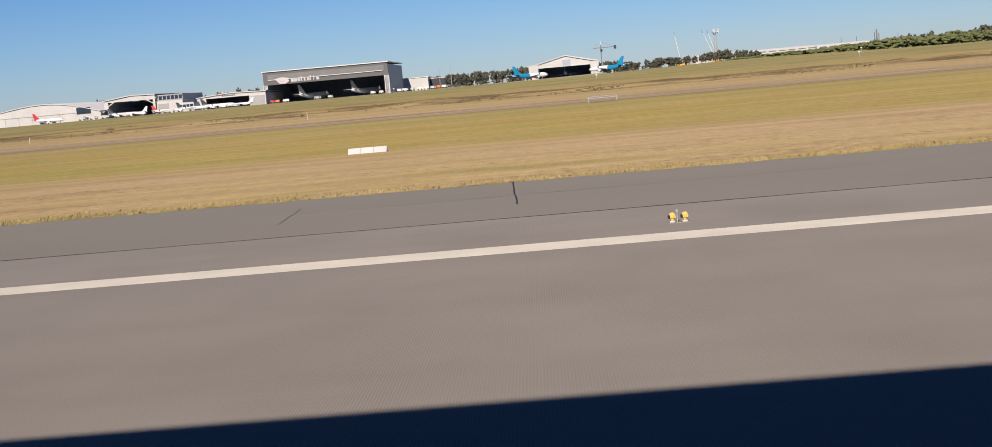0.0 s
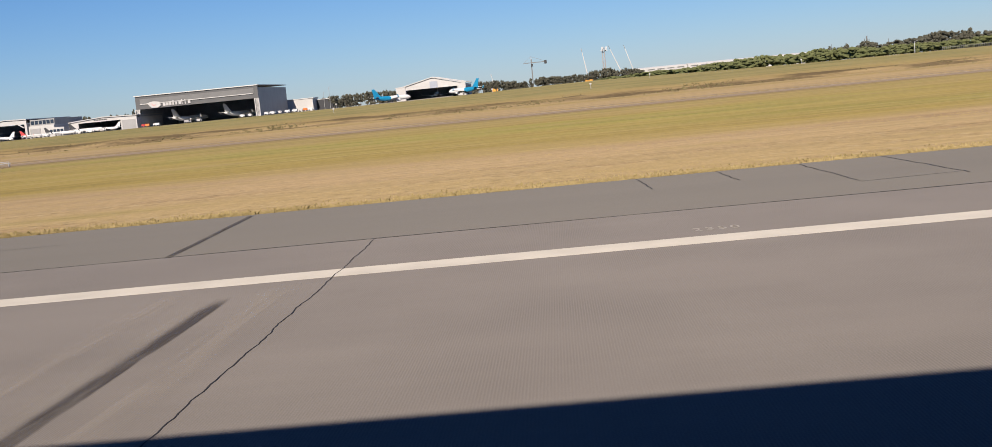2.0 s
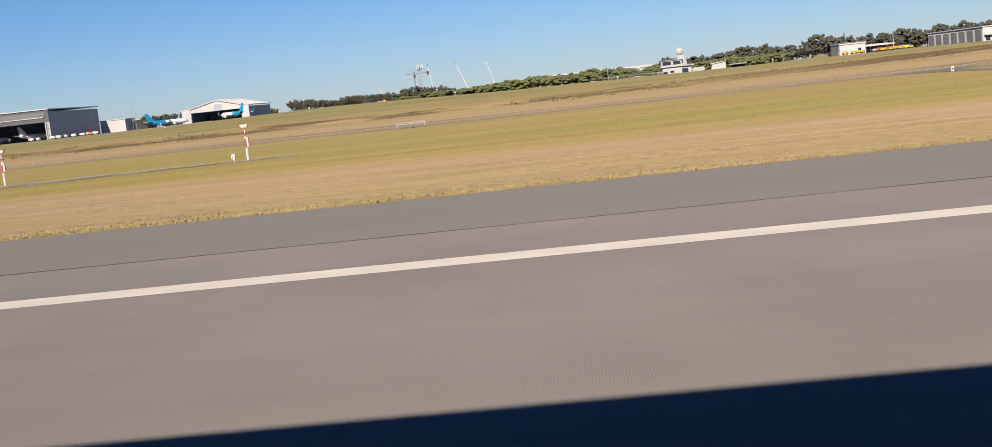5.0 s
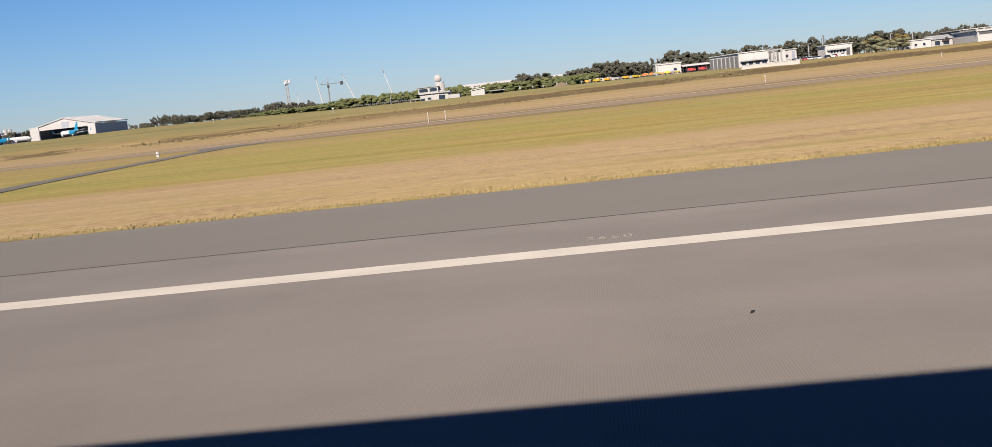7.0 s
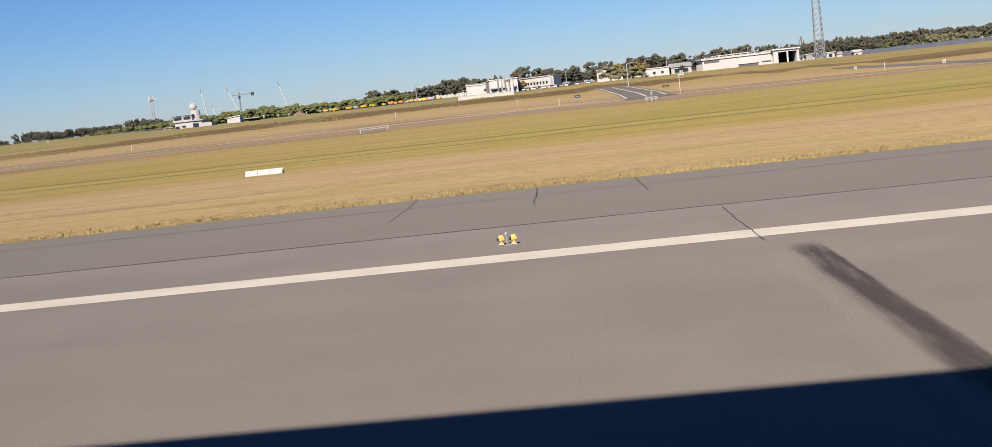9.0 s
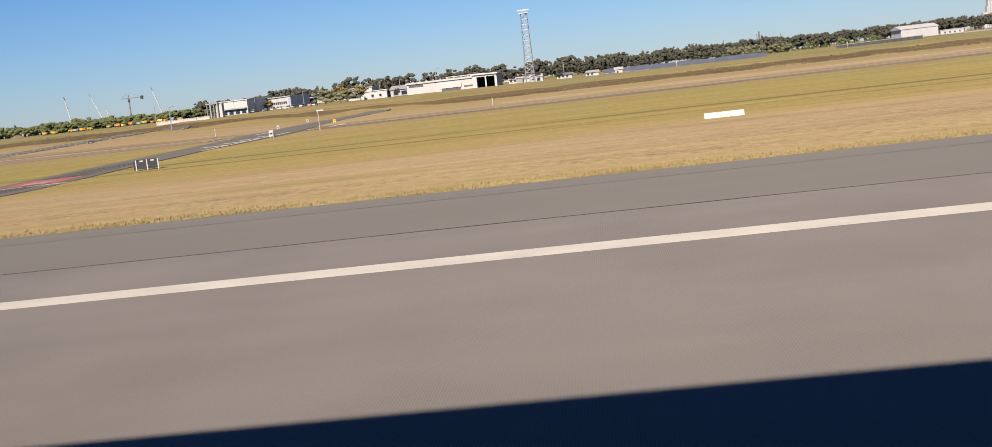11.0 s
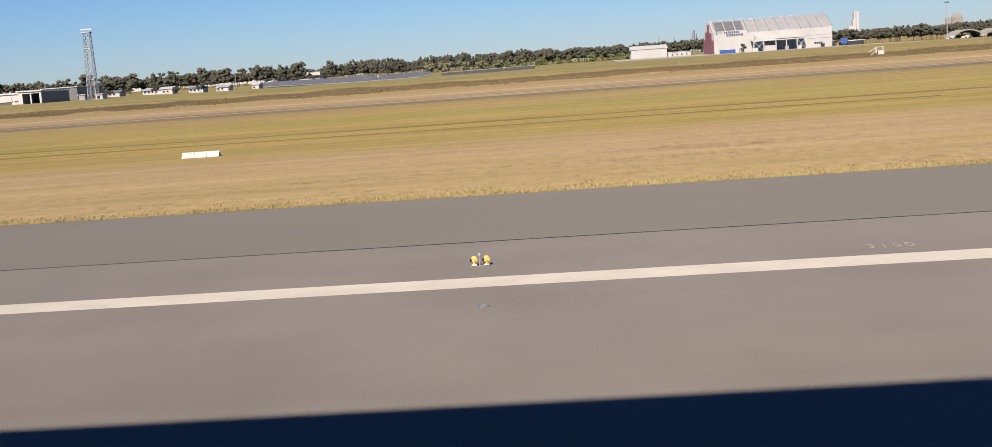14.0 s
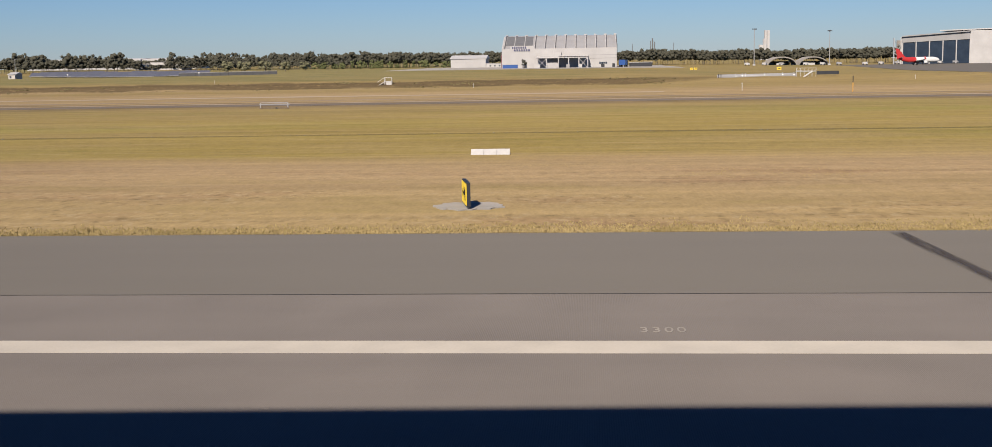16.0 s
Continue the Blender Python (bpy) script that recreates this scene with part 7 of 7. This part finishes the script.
belt = []
for k in range(560):
    x = rnd.uniform(392, 860)
    y = 620 + rnd.uniform(0, 40) + (0 if x > 420 else (420 - x) * 0.4)
    belt.append((x, y, max(3.5, 0.4 * skyline(x, 8.4) + 4.6 + rnd.uniform(-0.8, 0.6)), rnd.uniform(2.2, 3.8)))
for k in range(420):
    x = rnd.uniform(392, 860)
    belt.append((x, 672 + rnd.uniform(0, 25), max(3.5, 0.4 * skyline(x, 8.4) + 4.4), rnd.uniform(2.2, 3.6)))
woods("woods", belt, LEAF, "dense dark belt of tall gum trees", 21, 210)
belt = []
for k in range(560):
    x = rnd.uniform(200, 470)
    y = 650 + rnd.uniform(0, 80)
    low = 0.45 if 280 < x < 314 and y < 684 else 1.0
    belt.append((x, y, max(2.4, low * skyline(x, 7.4 if x < 340 else 8.2) * rnd.uniform(0.75, 1.05)), rnd.uniform(2.2, 3.6)))
for k in range(60):
    x = rnd.uniform(319, 420)
    belt.append((x, 590 + rnd.uniform(0, 50), rnd.uniform(6.5, 9.2), rnd.uniform(2.4, 3.8)))
for k in range(30):
    x = rnd.uniform(344, 420)
    belt.append((x, 560 + rnd.uniform(0, 60), rnd.uniform(3.5, 7.5), rnd.uniform(2.2, 3.4)))
woods("woods", belt, LEAF, "uneven far row of dark gum trees", 22, 190)
belt = []
for k in range(170):
    x = rnd.uniform(175, 330)
    belt.append((x, 490 + rnd.uniform(0, 50), max(3.4, skyline(x, 7.2 if x < 212 else 9.2) * rnd.uniform(0.6, 1.1)), rnd.uniform(2.4, 4.2)))
woods("woods", belt, LEAF, "loose belt of gum trees behind the offices", 23, 200)
belt = []
for k in range(300):
    x = rnd.uniform(72, 205)
    y = 470 - (x - 72) * 0.6 + rnd.uniform(-6, 44)
    belt.append((x, y, max(1.0, float(np.interp(x, (72, 98, 128), (0.35, 0.6, 1.0))) * (0.5 * skyline(x * 1.4, 4.7 if x < 160 else 3.7) + (2.2 if x < 160 else 1.7) + rnd.uniform(-1.3, 0.3))), rnd.uniform(2.8, 5.0)))
woods("scrub", belt, BUSH, "thick low belt of green scrub", 24, 190, bark=False, low=True)
belt = []
for k in range(120):
    x = rnd.uniform(20, 90)
    belt.append((x, 500 + rnd.uniform(0, 30), max(2.5, skyline(x, 5.6)), rnd.uniform(1.0, 1.8)))
for k in range(60):
    x = rnd.uniform(-48, -4)
    belt.append((x, 520 + rnd.uniform(0, 20), max(2.5, skyline(x, 6.6)), rnd.uniform(1.2, 2.0)))
for k in range(70):
    x = rnd.uniform(-240, -95)
    belt.append((x, 520 + rnd.uniform(0, 20), max(3, skyline(x, 9.0)), rnd.uniform(1.2, 2.2)))
woods("woods", belt, LEAF, "dark gum trees behind the hangars", 25, 190)
belt = []
for k in range(34):
    x = rnd.uniform(395, 470)
    belt.append((x, 575 + rnd.uniform(0, 20), rnd.uniform(2.2, 4.6), rnd.uniform(1.0, 2.0)))
woods("scrub", belt, BUSH, "grey-green bushes before the woods", 26, 110, bark=False, low=True)
belt = []
for k in range(500):
    x = rnd.uniform(-900, 1500)
    belt.append((x, 1500 + rnd.uniform(0, 200), max(6.0, skyline(x * 0.3, 12.0)), rnd.uniform(4, 7)))
woods("woods", belt, LEAF, "far dark line of trees on the skyline", 27, 60, bark=False, low=True)
for i, (x, y, h, s, m, label) in enumerate(((273.4, 305, 3.5, 3.6, SAGE, "broad silvery-green tree beside the offices"), (278.8, 306, 3.4, 3.6, SAGE, "broad silvery-green tree beside the offices"), (281.0, 312, 3.9, 2.6, AUTUMN, "tree with yellowing leaves"),
                                          (275.4, 314, 3.9, 2.4, AUTUMN, "tree with yellowing leaves"), (249.6, 340, 2.6, 1.3, AUTUMN, "small round tree before the office"),
                                          (290.8, 309, 2.0, 0.9, LEAF, "small dark tree at the station"), (282.4, 345, 5.6, 2.6, LEAF, "tall dark gum tree"), (286.0, 350, 5.4, 2.4, LEAF, "tall dark gum tree"),
                                          (505.5, 447, 3.2, 1.1, LEAF, "small bare tree before the hangar"), (391, 468, 4.4, 2.6, SAGE, "broad grey-green bush before the woods"), (396, 474, 4.8, 3.0, SAGE, "broad grey-green bush before the woods"), (402.5, 480, 4.2, 2.8, SAGE, "broad grey-green bush before the woods"), (409, 486, 4.0, 2.6, SAGE, "broad grey-green bush before the woods"), (415, 494, 3.8, 2.6, SAGE, "broad grey-green bush before the woods"),
                                          (309.8, 357, 2.2, 1.4, LEAF, "small dark tree among the houses"), (316.6, 356, 2.6, 1.5, LEAF, "small dark tree among the houses"), (323.6, 358, 3.0, 1.6, LEAF, "small dark tree among the houses"), (330.2, 357, 2.0, 1.4, LEAF, "small dark tree among the houses"), (336.6, 360, 2.8, 1.6, LEAF, "small dark tree among the houses"), (-36, 500, 5.5, 2.4, LEAF, "dark round tree by the sheds"), (-32, 505, 5.0, 2.6, LEAF, "dark round tree by the sheds"))):
    tree(x, y, h, s, m, label, 40 + i, 3200 if m is SAGE else 1300, 0.02 if m is SAGE else 0.3)


# ---- grass tufts ----
def tufts(seed, spots, vs, fs, lo, hi, blades=10, spread=0.15):
    """Clumps of short bent blades round each spot."""
    rnd = random.Random(seed)
    for x, y in spots:
        z = ground_z(x, y)
        tall = rnd.uniform(0.5, 1.0)
        for _ in range(blades):
            a, h = rnd.uniform(0, 6.28), rnd.uniform(lo, hi) * tall
            w, lean = rnd.uniform(0.012, 0.035), rnd.uniform(0.2, 1.1) * h
            dx, dy = math.cos(a), math.sin(a)
            bx, by = x + rnd.gauss(0, spread), y + rnd.gauss(0, spread * 0.8)
            n = len(vs)
            vs += [(bx - dy * w, by + dx * w, z - 0.015), (bx + dy * w, by - dx * w, z - 0.015), (bx + dx * lean, by + dy * lean, z + h)]
            fs.append((n, n + 1, n + 2))


rnd = random.Random(5)
spots = []
for k in range(54000):
    x = rnd.uniform(-24, 560)
    if noise.noise((x * 0.16, 3.0, 0.0)) + 0.35 < rnd.uniform(-0.4, 0.6):
        continue
    if 172 < x < 176.8 or 304 < x < 322.5:
        continue
    spots.append((x, 24.62 + abs(rnd.gauss(0, 0.7 + 0.5 * noise.noise((x * 0.05, 7.0, 0.0)))) + 0.1 * noise.noise((x * 0.7, 0, 0))))
low = [(rnd.uniform(-24, 560), 24.9 + rnd.random() ** 1.6 * 20) for k in range(110000)]
low = [(x, y) for x, y in low if noise.noise((x * 0.1, y * 0.3, 2.0)) + 0.5 * noise.noise((x * 0.6, y * 0.9, 8.0)) > 0.22]
PAVED = (TAXI_A_L, TAXI_A_R, TAXI_B_L, TAXI_B_R)


def on_paving(x, y):
    if not (165 < x < 185 or 298 < x < 330):
        return False
    a, b, c, d = (float(np.interp(y, [p[1] for p in e], [p[0] for p in e])) for e in PAVED)
    return a < x < b or c < x < d


low = [p for p in low if not on_paving(*p)]
spots = [(x, y) for x, y in spots if not (np.interp(y, [p[1] for p in TAXI_B_L], [p[0] for p in TAXI_B_L]) < x < np.interp(y, [p[1] for p in TAXI_B_R], [p[0] for p in TAXI_B_R])
                                          or np.interp(y, [p[1] for p in TAXI_A_L], [p[0] for p in TAXI_A_L]) < x < np.interp(y, [p[1] for p in TAXI_A_R], [p[0] for p in TAXI_A_R]))]
for k in range(1500):
    y = rnd.uniform(25, 60)
    side = rnd.choice((TAXI_A_L, TAXI_A_R, TAXI_B_L, TAXI_B_R))
    out = -1 if side in (TAXI_A_L, TAXI_B_L) else 1
    spots.append((float(np.interp(y, [p[1] for p in side], [p[0] for p in side])) + out * abs(rnd.gauss(0, 0.25)), y))
vs, fs = [], []
tufts(9, spots, vs, fs, 0.015, 0.065)
tufts(12, low, vs, fs, 0.005, 0.018, 4)
tagged(raw("grass_tufts", vs, fs, BLADE), "ragged straw-coloured grass along the runway edge", "grass", kind="stuff")

# Dark line along the verge: crumbled soil, with the edge's shade painted in.
vs, fs = [], []
for x in np.arange(-60, 620, 0.35):
    if 299 < x < 328 or 171 < x < 178:
        continue
    w = 0.05 + 0.09 * max(0.0, noise.noise((x * 0.8, 1.0, 6.0)) + 0.3)
    n = len(vs)
    vs += [(x, 24.552, 0.004), (x, 24.56 + w, ground_z(x, 24.6) + 0.03)]
    if n and x - vs[n - 2][0] < 0.5:
        fs.append((n - 2, n, n + 1, n - 1))
tagged(raw("verge_edge", vs, fs, SOIL_SHADE), "dark line of crumbled soil and painted shade along the grass edge", "soil", kind="structure")

vs, fs = [], []
spots = []
for k in range(9000):
    x = rnd.uniform(-160, 680)
    if 258 < x < 330:
        continue
    y = rnd.choice((rnd.gauss(186, 3.5), rnd.gauss(197.5, 2.6), rnd.gauss(199, 2.0)))
    if x < 542 and noise.noise((x * 0.07, y * 0.12, 4.0)) + 0.4 * noise.noise((x * 0.5, y * 0.3, 1.0)) > 0.05:
        spots.append((x, y))


def reeds(seed, spots, vs, fs):
    rnd = random.Random(seed)
    for x, y in spots:
        z = ground_z(x, y)
        for _ in range(3):
            h = rnd.uniform(0.05, 0.22) * (0.5 + 1.6 * max(0.0, noise.noise((x * 0.06, y * 0.1, 9.0)) + 0.2))
            bx, by, w = x + rnd.uniform(-0.5, 0.5), y + rnd.uniform(-0.4, 0.4), rnd.uniform(0.08, 0.22)
            n = len(vs)
            vs += [(bx - w, by, z - 0.05), (bx + w, by + rnd.uniform(-0.2, 0.2), z - 0.05), (bx + rnd.uniform(-0.3, 0.3), by + rnd.uniform(-0.2, 0.2), z + h)]
            fs.append((n, n + 1, n + 2))


reeds(10, spots, vs, fs)
tagged(raw("ditch_reeds", vs, fs, REED), "rough brown reeds along the drainage ditch", "reeds", kind="stuff")
